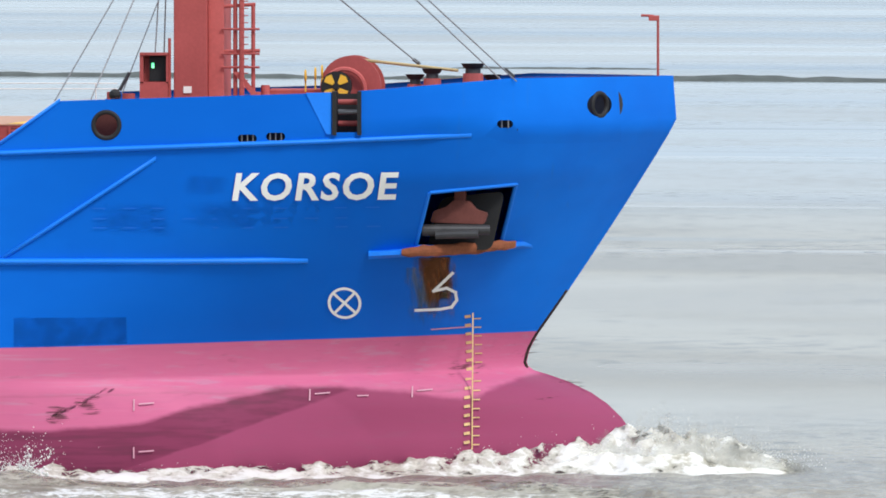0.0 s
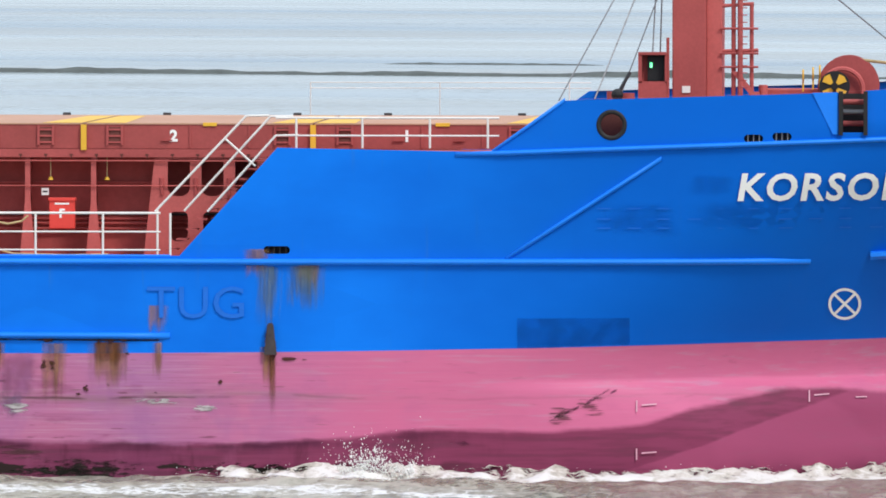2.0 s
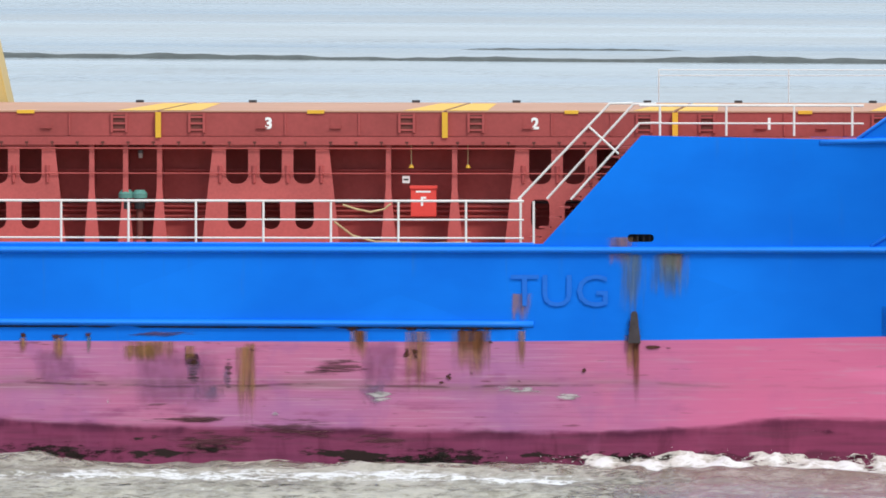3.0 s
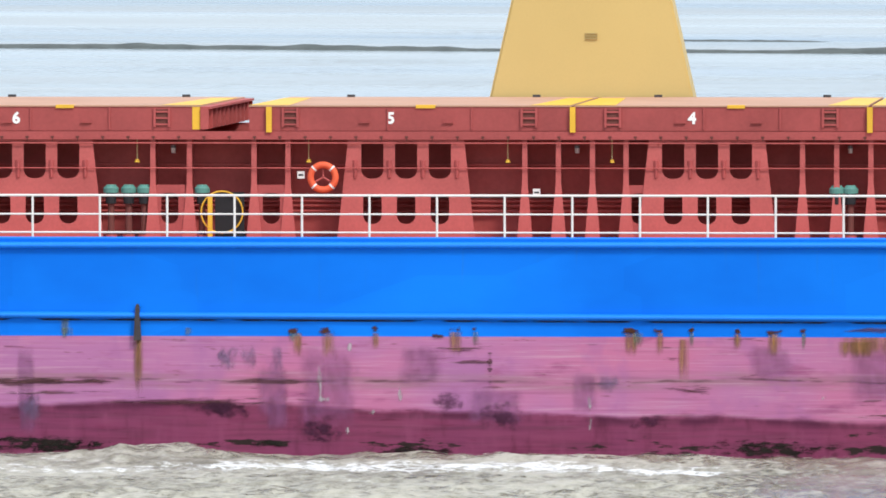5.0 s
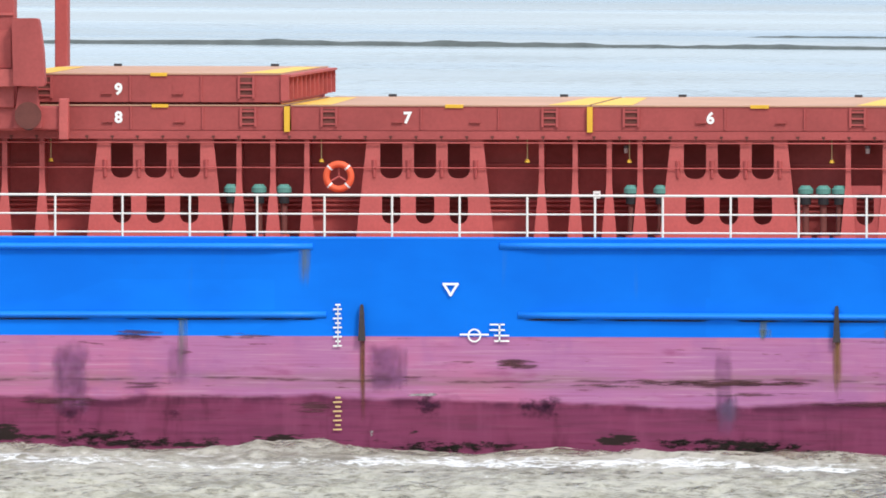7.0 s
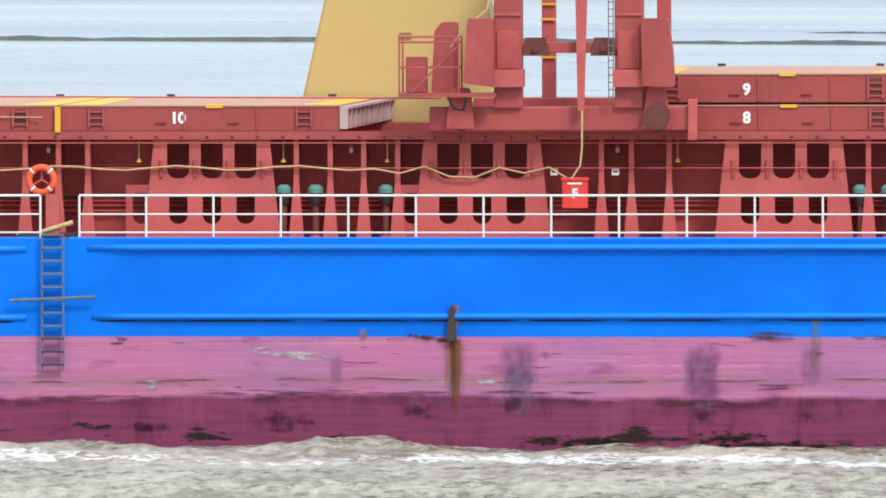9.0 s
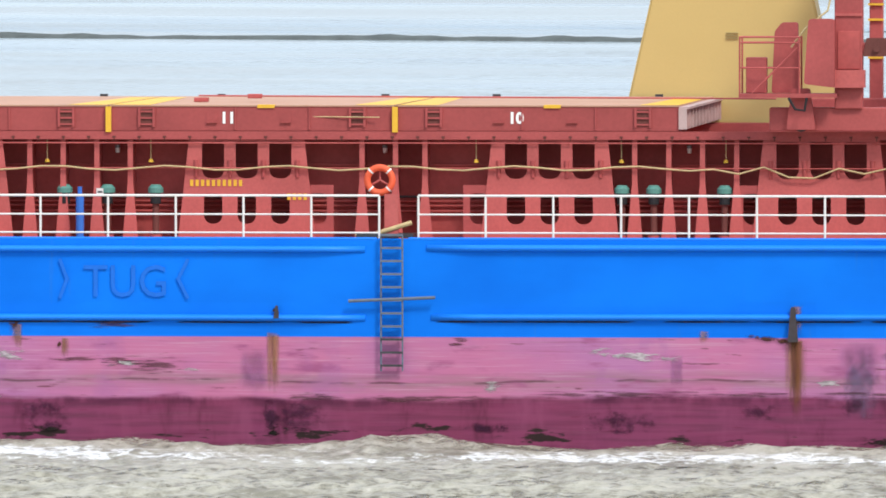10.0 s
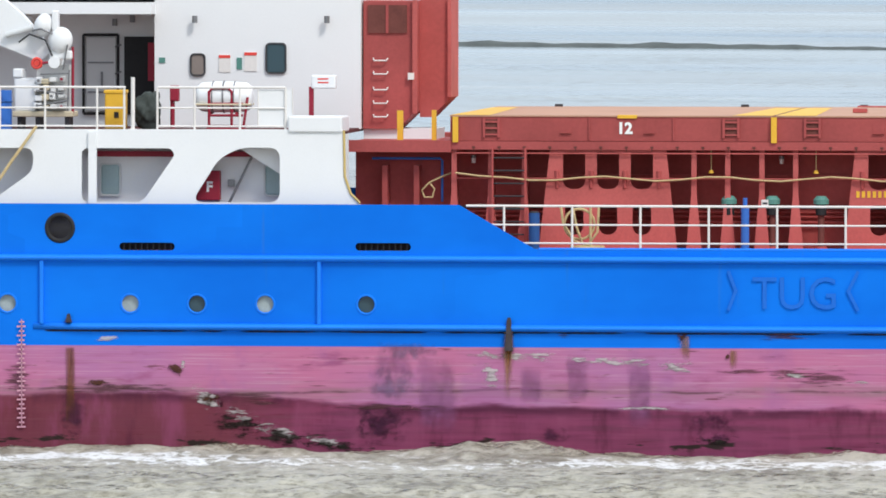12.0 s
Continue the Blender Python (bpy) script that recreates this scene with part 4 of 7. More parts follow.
# hatch covers
def hatch_cover(x0, x1, number, nx, z0=6.65, h=0.55, end_shown=False):
    ob = thing("hatch_cover", "oxide-red steel hatch cover with faded top and a white number", "hatch cover", "hatch covers")
    y0, y1 = COAM_Y - 0.02, 12.3
    part("cover_panel", box(bmesh.new(), x0 + 0.02, x1 - 0.02, y0, y1, z0, z0 + h - 0.02), HATCH_RED, ob)
    part("cover_top", box(bmesh.new(), x0 + 0.01, x1 - 0.01, y0 - 0.02, y1 + 0.02, z0 + h - 0.018, z0 + h + 0.012), HATCH_TOP, ob, "sun-bleached tan top plate")
    L = x1 - x0
    for fx in (0.13, 0.87):                                    # lifting recesses with ladder rungs
        cx = x0 + L * fx
        bm = bmesh.new()
        for sx in (-0.16, 0.16):
            box(bm, cx + sx - 0.025, cx + sx + 0.025, y0 - 0.05, y0, z0 + 0.08, z0 + h - 0.04)
        for zz in (0.14, 0.28, 0.42):
            box(bm, cx - 0.16, cx + 0.16, y0 - 0.04, y0 - 0.01, z0 + zz - 0.02, z0 + zz + 0.02)
        part("rung_frame", bm, RED, ob)
        # flat dark sheet in place of the shade inside the recess
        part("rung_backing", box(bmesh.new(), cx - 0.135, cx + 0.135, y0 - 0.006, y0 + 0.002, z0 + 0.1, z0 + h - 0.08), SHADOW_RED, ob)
    for fx in (0.36, 0.62):
        cx = x0 + L * fx
        bm = bmesh.new()
        box(bm, cx - 0.12, cx + 0.12, y0 - 0.05, y0, z0 + 0.17, z0 + 0.20)
        box(bm, cx - 0.12, cx + 0.12, y0 - 0.008, y0 + 0.002, z0 + 0.2, z0 + 0.40)
        part("side_bracket", bm, HATCH_RED, ob)
        part("panel_seam", box(bmesh.new(), cx + 0.5, cx + 0.53, y0 - 0.03, y0, z0 + 0.02, z0 + h - 0.03), RED, ob)
    part("lip_mark", box(bmesh.new(), x0 + L * 0.52, x0 + L * 0.58, y0 - 0.035, y0 + 0.3, z0 + h - 0.05, z0 + h + 0.022), YELLOW, ob, "yellow painted lip")
    for cx, s in ((x0, 1), (x1, -1)):                           # painted corner triangles
        bm = bmesh.new()
        q = [bm.verts.new(p) for p in ((cx + s * 0.02, y0, z0 + h + 0.018), (cx + s * 0.90, y0, z0 + h + 0.018), (cx + s * 0.62, y1 - 1.6, z0 + h + 0.018), (cx + s * 0.02, y1 - 1.6, z0 + h + 0.018))]
        bm.faces.new(q)
        part("corner_mark", bm, YELLOW, ob, "yellow corner marking")
    for fx in (0.2, 0.8):
        cx = x0 + L * fx
        bm = bmesh.new()
        box(bm, cx - 0.09, cx + 0.09, y1 - 0.3, y1 - 0.2, z0 + h + 0.012, z0 + h + 0.07)
        part("lifting_socket", bm, DARK_STEEL, ob)
    if end_shown:                                                # webbed, open end
        bm = bmesh.new()
        yy = np.linspace(y0, y1, 12)
        for y in yy:
            box(bm, x1 - 0.02, x1 + 0.16, y - 0.05, y + 0.05, z0 + 0.04, z0 + h - 0.06)
        box(bm, x1 - 0.02, x1 + 0.20, y0, y1, z0 + h - 0.07, z0 + h - 0.02)
        part("end_web", bm, PALE_RED if number == "10" else RED_DARK, ob)
        if number == "10":
            part("end_plate", box(bmesh.new(), x1 - 0.02, x1 + 0.10, y0, y1, z0 + 0.1, z0 + h - 0.06), PALE_RED, ob, "pale primed end plate with round holes")
            # black discs on the uncut plate stand for the dark of the holes
            for y in yy[1:-1:3]:
                part("lightening_hole", tube(bmesh.new(), (x1 + 0.10, y + 0.5, z0 + h * 0.5), (x1 + 0.115, y + 0.5, z0 + h * 0.5), 0.11, sides=14), BLACK, ob)
    if number == "6":
        part("end_stripe", box(bmesh.new(), x1 - 0.20, x1 - 0.03, y0 - 0.012, y0, z0 + 0.03, z0 + h - 0.02), YELLOW, ob, "yellow stripe at the open end")
    text("number", number, 0.34, (nx - 0.10 * len(number), y0 - 0.008, z0 + 0.17), LETTER_WHITE, ob, bold=0.014)
    return ob


EDGES = [(-85.14, -78.02, "12", -81.25), (-77.98, -71.68, "11", -75.33), (-71.62, -65.40, "10", -68.97), (-58.90, -52.80, "8", -56.45), (-52.66, -46.08, "7", -50.06),
         (-46.02, -39.30, "6", -43.39), (-38.26, -31.14, "5", -35.10), (-31.06, -24.60, "4", -28.46), (-24.54, -18.27, "3", -22.12), (-18.21, -13.20, "2", -16.24), (-13.14, -8.0, "1", -11.09)]
for x0, x1, num, nx in EDGES:
    hatch_cover(x0, x1, num, nx, end_shown=num in ("6", "10"))
hatch_cover(-58.90, -52.85, "9", -56.45, z0=7.27, h=0.62, end_shown=True)
part("spacer", box(bmesh.new(), -58.9, -52.9, 2.0, 12.0, 7.21, 7.27), RED_DARK, ship)
for x in (-85.0, -78.0, -71.66, -52.73, -46.05, -37.80, -31.10, -24.57, -18.24, -13.17):
    part("yellow_corner_post", box(bmesh.new(), x - 0.06, x + 0.06, COAM_Y - 0.12, COAM_Y - 0.05, 6.62, 7.18), YELLOW, ship, "yellow painted guide post")


# ---- railings ----
def railing(x0, x1, step, z0=4.30, heights=(0.16, 0.56, 0.97), y=0.06, posts=None, mat=RAIL_WHITE, label="white tubular deck-edge railing with three bars", base=None):
    ob = thing("railing", label, "railing", "deck railings")
    xs = posts or list(np.arange(x0, x1 + 0.01, step))
    bm = tube(bmesh.new(), (0, 0, 0), (0, 0, heights[-1]), 0.026, sides=8)
    me = mesh_of("stanchion", bm, mat)
    for x in xs:
        o = new("stanchion", me)
        o.parent, o.location = ob, (x, y, z0)
    for h in heights:
        part("rail_bar", tube(bmesh.new(), (x0, y, z0 + h), (x1, y, z0 + h), 0.020 if h < heights[-1] else 0.027), mat, ob)
    return ob


railing(-70.99, -16.42, 1.481, posts=[-71.0 + 1.481 * i for i in range(1, 38)] + [-70.99])
railing(-84.6, -71.85, 1.49, posts=[-71.85 - 1.49 * i for i in range(0, 9)])
railing(-13.9, -9.0, 1.25, z0=6.70, heights=(0.27, 0.66), y=0.25, posts=[-13.45, -12.0, -10.52, -9.25], label="white two-bar railing on the forecastle break")


def stair_rail():
    ob = thing("stair_handrail", "white sloping handrails of the forecastle stair", "handrail")
    for dy, a, b in ((0.25, (-16.55, 5.30), (-14.55, 7.40)), (0.75, (-15.95, 5.30), (-14.05, 7.38)), (0.25, (-15.4, 5.30), (-13.9, 6.97))):
        part("handrail", pipe_path(bmesh.new(), [(a[0], dy, a[1]), (b[0], dy, b[1]), (b[0] + 0.5, dy, b[1] + 0.01)], 0.027), RAIL_WHITE, ob)
    part("brace", tube(bmesh.new(), (-15.03, 0.25, 6.92), (-14.35, 0.25, 6.30), 0.024), RAIL_WHITE, ob)
    part("handrail_foot", tube(bmesh.new(), (-16.5, 0.25, 4.3), (-16.5, 0.25, 5.33), 0.027), RAIL_WHITE, ob)
    bm = bmesh.new()
    for i in range(10):
        box(bm, -16.2 + 0.22 * i - 0.12, -16.2 + 0.22 * i + 0.12, 0.35, 1.1, 4.45 + 0.22 * i, 4.48 + 0.22 * i)
    part("tread", bm, RED, ob)
    return ob


stair_rail()
far = thing("safety_wire_rail", "thin pale wire railing along the far deck side", "railing")
for z in (7.95, 7.82):
    part("wire", tube(bmesh.new(), (-14.0, 13.6, z), (-7.5, 13.6, z), 0.012, sides=5), RAIL_WHITE, far)
for x in (-14.0, -11.0, -8.0):
    part("wire_post", tube(bmesh.new(), (x, 13.6, 6.6), (x, 13.6, 7.96), 0.014, sides=5), RAIL_WHITE, far)


# ---- cranes ----
def crane_pedestal(x0, x1):
    """A tapered pedestal on the far side of the hold."""
    ob = thing("deck_crane", "cream-yellow tapered crane pedestal beyond the hatches", "crane", "deck cranes")
    c, hb, ht = (x0 + x1) / 2, (x1 - x0) / 2, (x1 - x0) / 2 - 0.62
    bm = bmesh.new()
    rows = []
    for z, h, d in ((4.28, hb + 0.1, 0.8), (7.1, hb, 0.75), (9.42, ht + 0.1, 0.7), (12.5, ht - 0.5, 0.7)):
        rows.append([bm.verts.new((c + sx * h, 13.2 + sy * d, z)) for sx, sy in ((-1, -1), (1, -1), (1, 1), (-1, 1))])
    for a, b in zip(rows, rows[1:]):
        for i in range(4):
            bm.faces.new((a[i], a[(i + 1) % 4], b[(i + 1) % 4], b[i]))
    bm.faces.new(rows[-1])
    bmesh.ops.bevel(bm, geom=[e for e in bm.edges], offset=0.05, segments=2, affect="EDGES")
    part("pedestal", bm, CREAM, ob)
    bm = bmesh.new()
    for i in range(3):
        box(bm, c - 0.14, c + 0.14, 12.44, 12.50, 8.54 + 0.06 * i, 8.56 + 0.06 * i)
    part("vent_louvre", bm, material("louvre_grey", (0.44, 0.34, 0.15), 0.6), ob)
    part("slewing_column", tube(bmesh.new(), (c, 13.2, 12.4), (c, 13.2, 14.2), 1.0, sides=24), CREAM, ob)
    return ob


crane_pedestal(-33.70, -28.96)
crane_pedestal(-67.40, -62.60)


def gantry():
    """The travelling crane that lifts the hatch covers, astride the coamings."""
    ob = thing("hatch_gantry", "oxide-red travelling gantry crane astride the hatch coaming", "gantry crane")
    for far_side in (0, 1):
        Y = (lambda y: y) if not far_side else (lambda y: 14.0 - y)
        def add(nm, bm, mat, lab=""):
            for v in bm.verts:
                v.co.y = Y(v.co.y)
            return part(nm, bm, mat, ob, lab)
        add("sill_beam", box(bmesh.new(), -63.4, -57.7, 1.2, 1.75, 6.66, 7.18, 0.03), RED)
        if far_side:
            add("aft_leg", box(bmesh.new(), -61.85, -61.55, 1.1, 1.6, 7.15, 11.6, 0.03), RED_DARK)
            add("fore_leg", box(bmesh.new(), -59.2, -58.9, 1.1, 1.6, 7.15, 11.6, 0.03), RED_DARK)
            for zz in (8.08, 8.95, 9.3):
                add("leg_clamp", box(bmesh.new(), -61.88, -61.52, 1.62, 1.66, zz, zz + 0.05), YELLOW)
            continue
        add("aft_leg", box(bmesh.new(), -61.97, -61.36, 1.1, 1.6, 7.15, 11.6, 0.03), RED)
        add("fore_leg", box(bmesh.new(), -59.32, -58.70, 1.1, 1.6, 7.15, 11.6, 0.03), RED)
        bm = bmesh.new()
        plate(bm, softened([(-62.62, 7.70), (-61.95, 7.62), (-61.95, 9.12), (-62.52, 9.12)], 0.08), [], 0.75, 1.08)
        add("aft_guard_plate", bm, RED)
        bm = bmesh.new()
        plate(bm, softened([(-58.68, 7.64), (-57.98, 7.62), (-58.02, 8.4), (-58.12, 9.12), (-58.72, 9.12)], 0.08), [], 0.75, 1.08)
        add("fore_guard_plate", bm, RED)
        add("leg_shelf", box(bmesh.new(), -62.0, -61.3, 0.9, 1.3, 7.62, 8.0), RED_LIT)
        add("leg_shelf", box(bmesh.new(), -59.35, -58.65, 0.9, 1.3, 7.62, 8.0), RED_LIT)
        add("cross_beam", box(bmesh.new(), -61.4, -59.3, 1.15, 1.5, 8.36, 8.60, 0.02), RED)
        for cx in (-61.05, -59.55):
            bm = bmesh.new()
            plate(bm, [(cx - 0.3, 8.30), (cx + 0.3, 8.30), (cx + 0.22, 8.70), (cx - 0.22, 8.70)], [], 1.10, 1.14)
            tube(bm, (cx, 1.02, 8.46), (cx, 1.12, 8.46), 0.07, sides=12)
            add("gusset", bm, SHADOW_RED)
        for cx in (-61.66, -59.01):
            add("leg_doubler", box(bmesh.new(), cx - 0.24, cx + 0.24, 1.07, 1.10, 8.02, 8.85, 0.01), RED_DARK)
            add("leg_rib", box(bmesh.new(), cx - 0.30, cx + 0.30, 1.06, 1.10, 9.18, 9.24), RED_LIT)
        add("buffer_drum", tube(bmesh.new(), (-58.38, 0.95, 6.98), (-58.38, 1.25, 6.98), 0.30, 0.24, sides=20), SHADOW_RED, "dark rusty buffer drum")
        add("stop_post", box(bmesh.new(), -57.72, -57.52, 1.1, 1.4, 6.45, 7.35, 0.02), RED_LIT)
        bm = bmesh.new()
        plate(bm, [(-60.12, 7.1), (-59.98, 7.1), (-59.86, 11.4), (-60.20, 11.4)], [], 0.95, 1.05)
        add("hydraulic_ram", bm, RED_LIT)
        bm = bmesh.new()
        for sx in (-59.44, -59.34):
            tube(bm, (sx, 0.98, 7.3), (sx, 0.98, 11.4), 0.012, sides=5)
        for i in range(26):
            tube(bm, (-59.46, 0.98, 7.4 + 0.16 * i), (-59.32, 0.98, 7.4 + 0.16 * i), 0.012, sides=5)
        add("rung_ladder", bm, STEEL)
        for cx in (-62.7, -58.4):
            add("travel_wheel", tube(bmesh.new(), (cx, 1.2, 6.84), (cx, 1.72, 6.84), 0.19, sides=20), DARK_STEEL)
            bm = bmesh.new()
            plate(bm, softened([(cx - 0.32, 6.7), (cx + 0.32, 6.7), (cx + 0.2, 7.6), (cx - 0.2, 7.6)], 0.06), [], 1.02, 1.2)
            add("wheel_bracket", bm, RED)
    for cx in (-61.66, -59.0):
        part("bridge_girder", box(bmesh.new(), cx - 0.3, cx + 0.3, 1.1, 12.9, 11.3, 11.9, 0.03), RED, ob)
    # service platform
    part("platform_floor", box(bmesh.new(), -64.04, -61.9, 0.75, 1.65, 7.40, 7.49), RED, ob)
    for x in (-64.02, -62.72):
        for y in (0.78, 1.6):
            part("cage_post", tube(bmesh.new(), (x, y, 7.45), (x, y, 8.73), 0.02), RED_DARK, ob)
    for z in (8.05, 8.6, 8.72):
        for y in (0.78, 1.6):
            part("cage_rail", tube(bmesh.new(), (-64.02, y, z), (-62.72, y, z), 0.018), RED_DARK, ob)
        part("cage_rail", tube(bmesh.new(), (-64.02, 0.78, z), (-64.02, 1.6, z), 0.018), RED_DARK, ob)
    part("cage_brace", tube(bmesh.new(), (-63.75, 0.78, 7.5), (-62.75, 0.78, 8.5), 0.02), RED_DARK, ob)
    part("control_box", box(bmesh.new(), -63.9, -63.45, 1.0, 1.4, 7.5, 8.28, 0.02), RED, ob)
    bm = bmesh.new()
    plate(bm, softened([(-63.35, 7.5), (-62.75, 7.5), (-62.78, 9.04), (-63.12, 9.04), (-63.28, 8.85)], 0.06), [], 1.15, 1.5)
    part("power_pack", bm, RED, ob)
    part("hose", pipe_path(bmesh.new(), [(-62.9, 0.9, 8.5), (-62.6, 0.8, 8.9), (-62.1, 0.8, 9.3), (-61.9, 0.9, 10.2)], 0.022), ROPE, ob)
    part("hose", pipe_path(bmesh.new(), [(-62.95, 0.7, 7.4), (-62.8, 0.68, 7.15), (-62.6, 0.68, 7.12), (-62.55, 0.7, 7.4)], 0.03), BLACK, ob)
    part("hose", pipe_path(bmesh.new(), [(-60.02, 0.9, 7.1), (-60.02, 0.85, 6.3), (-60.06, 0.85, 5.9), (-60.25, 0.9, 5.62)], 0.022), ROPE, ob)
    return ob


gantry()


# ---- deck fittings on the cargo deck ----
def life_ring(x, z, y=1.5):
    ob = thing("life_ring", "orange life ring with white tapes and grab line", "life ring", "life rings", at=pose(x, y, z))
    part("ring_body", ring(bmesh.new(), (0, 0, 0), 0.275, 0.075), ORANGE, ob, smooth=True)
    for a in (45, 135, 225, 315):
        bm = bmesh.new()
        ca, sa = math.cos(radians(a)), math.sin(radians(a))
        tube(bm, (0.275 * ca - 0.02 * sa, 0, 0.275 * sa + 0.02 * ca), (0.275 * ca + 0.02 * sa, 0, 0.275 * sa - 0.02 * ca), 0.078, sides=14)
        part("white_tape", bm, RAIL_WHITE, ob)
    for a in (90, 210, 330):
        part("bracket_arm", tube(bmesh.new(), (0, 0.05, 0), (0.22 * math.cos(radians(a)), 0.05, 0.22 * math.sin(radians(a))), 0.022), RED_LIT, ob)
    return ob


for x, z, y in ((-36.60, 5.63, 1.55), (-51.58, 5.64, 1.55), (-71.88, 5.60, 0.5)):
    life_ring(x, z, y)


def fire_box(x, z):
    ob = thing("fire_hose_box", "bright red fire hose box with a white letter", "hose box", "fire hose boxes")
    part("box_body", box(bmesh.new(), x - 0.28, x + 0.28, 1.35, 1.62, z - 0.33, z + 0.33, 0.02), FIRE_RED, ob)
    part("box_lid", box(bmesh.new(), x - 0.30, x + 0.30, 1.32, 1.64, z + 0.28, z + 0.35, 0.01), FIRE_RED, ob)
    text("letter", "F", 0.26, (x - 0.06, 1.345, z - 0.08), LETTER_WHITE, ob, bold=0.012)
    part("writing_bar", box(bmesh.new(), x - 0.16, x + 0.16, 1.343, 1.349, z + 0.2, z + 0.24), LETTER_WHITE, ob)
    return ob


fire_box(-18.70, 5.22)
fire_box(-60.22, 5.28)


def vent(x, z=5.40):
    ob = thing("mushroom_vent", "green capped mushroom vent on a red pipe", "vent", "deck vents", at=pose(x, 1.85, 0))
    bm = bmesh.new()
    tube(bm, (0, 0, z - 0.12), (0, 0, z - 0.02), 0.17, sides=18)
    tube(bm, (0, 0, z - 0.02), (0, 0, z + 0.06), 0.17, 0.10, sides=18)
    part("cap", bm, GREEN, ob)
    part("vent_pipe", tube(bmesh.new(), (0, 0, 4.3), (0, 0, z - 0.1), 0.075, sides=14), SHADOW_RED, ob, "dark rusty pipe")
    part("float_box", tube(bmesh.new(), (0, -0.02, z - 0.36), (0, -0.02, z - 0.12), 0.12, sides=14), BLACK, ob)
    part("vent_flange", tube(bmesh.new(), (0, 0, 4.3), (0, 0, 4.36), 0.14, sides=14), RED, ob)
    return ob


for x in (-45.15, -44.50, -41.32, -40.93, -40.58, -39.30, -53.98, -53.37, -52.82, -66.68, -65.98, -64.42, -78.05, -76.98, -79.0, -25.3, -25.0):
    vent(x)


def lamp_hook(x):
    ob = thing("deck_lamp", "small yellow-capped work lamp hanging under the coaming", "lamp", "coaming lamps", at=pose(x, 1.95, 0))
    part("drop_rod", tube(bmesh.new(), (0, 0, 6.0), (0, 0, 6.46), 0.012, sides=6), ROPE, ob)
    bm = bmesh.new()
    tube(bm, (0, 0, 5.95), (0, 0, 6.02), 0.062, 0.035, sides=12)
    part("lamp_head", bm, YELLOW, ob)
    return ob


for x in (-47.45, -45.2, -40.75, -36.95, -32.55, -30.25, -52.0, -19.0, -17.75, -58.0, -69.9, -66.7, -64.4, -79.4, -77.1):
    lamp_hook(x)


def notice(x, z, w=0.16, h=0.16, y=1.70, mat=RAIL_WHITE):
    ob = thing("notice_plate", "small pale notice plate on the coaming", "sign", "notice plates")
    part("plate_sheet", box(bmesh.new(), x - w / 2, x + w / 2, y, y + 0.015, z - h / 2, z + h / 2), mat, ob)
    part("writing_bar", box(bmesh.new(), x - w / 3, x + w / 3, y - 0.004, y, z - 0.02, z + 0.02), DARK_STEEL, ob)


for x, z in ((-37.1, 5.68), (-19.1, 5.70), (-60.7, 5.75), (-59.35, 5.75), (-45.9, 5.25), (-78.2, 5.3), (-31.9, 5.3)):
    notice(x, z)

def wall_lamp(x, z):
    ob = thing("wall_lamp", "small pale bulkhead lamp between the coaming stays", "lamp", "bulkhead lamps", at=pose(x, 2.3, z))
    part("lamp_glass", tube(bmesh.new(), (0, 0, -0.05), (0, 0, 0.06), 0.045, 0.055, sides=12), RAIL_WHITE, ob)
    part("lamp_base", tube(bmesh.new(), (0, 0, 0.06), (0, 0, 0.12), 0.06, sides=12), STEEL, ob)
    part("lamp_arm", tube(bmesh.new(), (0, 0, 0.10), (0, 0.34, 0.12), 0.018, sides=6), RED, ob)
    return ob


for x in (-39.98, -31.04, -25.02, -71.95, -65.23, -59.35, -84.67, -77.88, -45.3, -53.1):
    wall_lamp(x, 6.2)
steps = thing("coaming_ladder", "dark steel rung ladder up the hatch coaming", "ladder")
for x in (-84.18, -83.46):
    part("ladder_rail", box(bmesh.new(), x - 0.02, x + 0.02, 1.60, 1.66, 4.3, 6.5), RED_DARK, steps)
for i in range(7):
    part("ladder_rung", tube(bmesh.new(), (-84.18, 1.63, 4.6 + 0.28 * i), (-83.46, 1.63, 4.6 + 0.28 * i), 0.018, sides=6), DARK_STEEL, steps)
keg = thing("small_drum", "dark blue drum beside the hatch coaming", "drum")
part("drum_body", tube(bmesh.new(), (-83.24, 1.4, 4.3), (-83.24, 1.4, 5.08), 0.12, sides=18), NAVY, keg)
part("drum_lid", tube(bmesh.new(), (-83.24, 1.4, 5.08), (-83.24, 1.4, 5.12), 0.10, sides=18), DARK_STEEL, keg)
loop = thing("hanging_hose", "yellow hose loop hung beside the blue pipe", "hose")
part("hose_loop", pipe_path(bmesh.new(), [(-85.1, 2.1, 5.95), (-85.35, 2.05, 5.85), (-85.62, 2.0, 5.72), (-85.78, 2.0, 5.55), (-85.72, 2.0, 5.40), (-85.55, 2.0, 5.40), (-85.50, 2.0, 5.58), (-85.6, 2.02, 5.7)], 0.022), ROPE, loop)
# hose reel hoop by the gap in the covers
hoop = thing("hose_hoop", "yellow hose coiled in a hoop against the coaming", "hose")
part("hose_coil", ring(bmesh.new(), (-38.84, 1.6, 4.86), 0.46, 0.018, sides=6), YELLOW, hoop)
# a black sheet, its colour standing for shade in the opening
part("door_dark", box(bmesh.new(), -39.0, -38.35, 1.66, 1.70, 4.32, 5.3), BLACK, hoop, "black sheet for the dark inside of an access opening")
part("hose_stand", box(bmesh.new(), -39.15, -39.05, 1.55, 1.62, 4.3, 5.25), YELLOW, hoop)
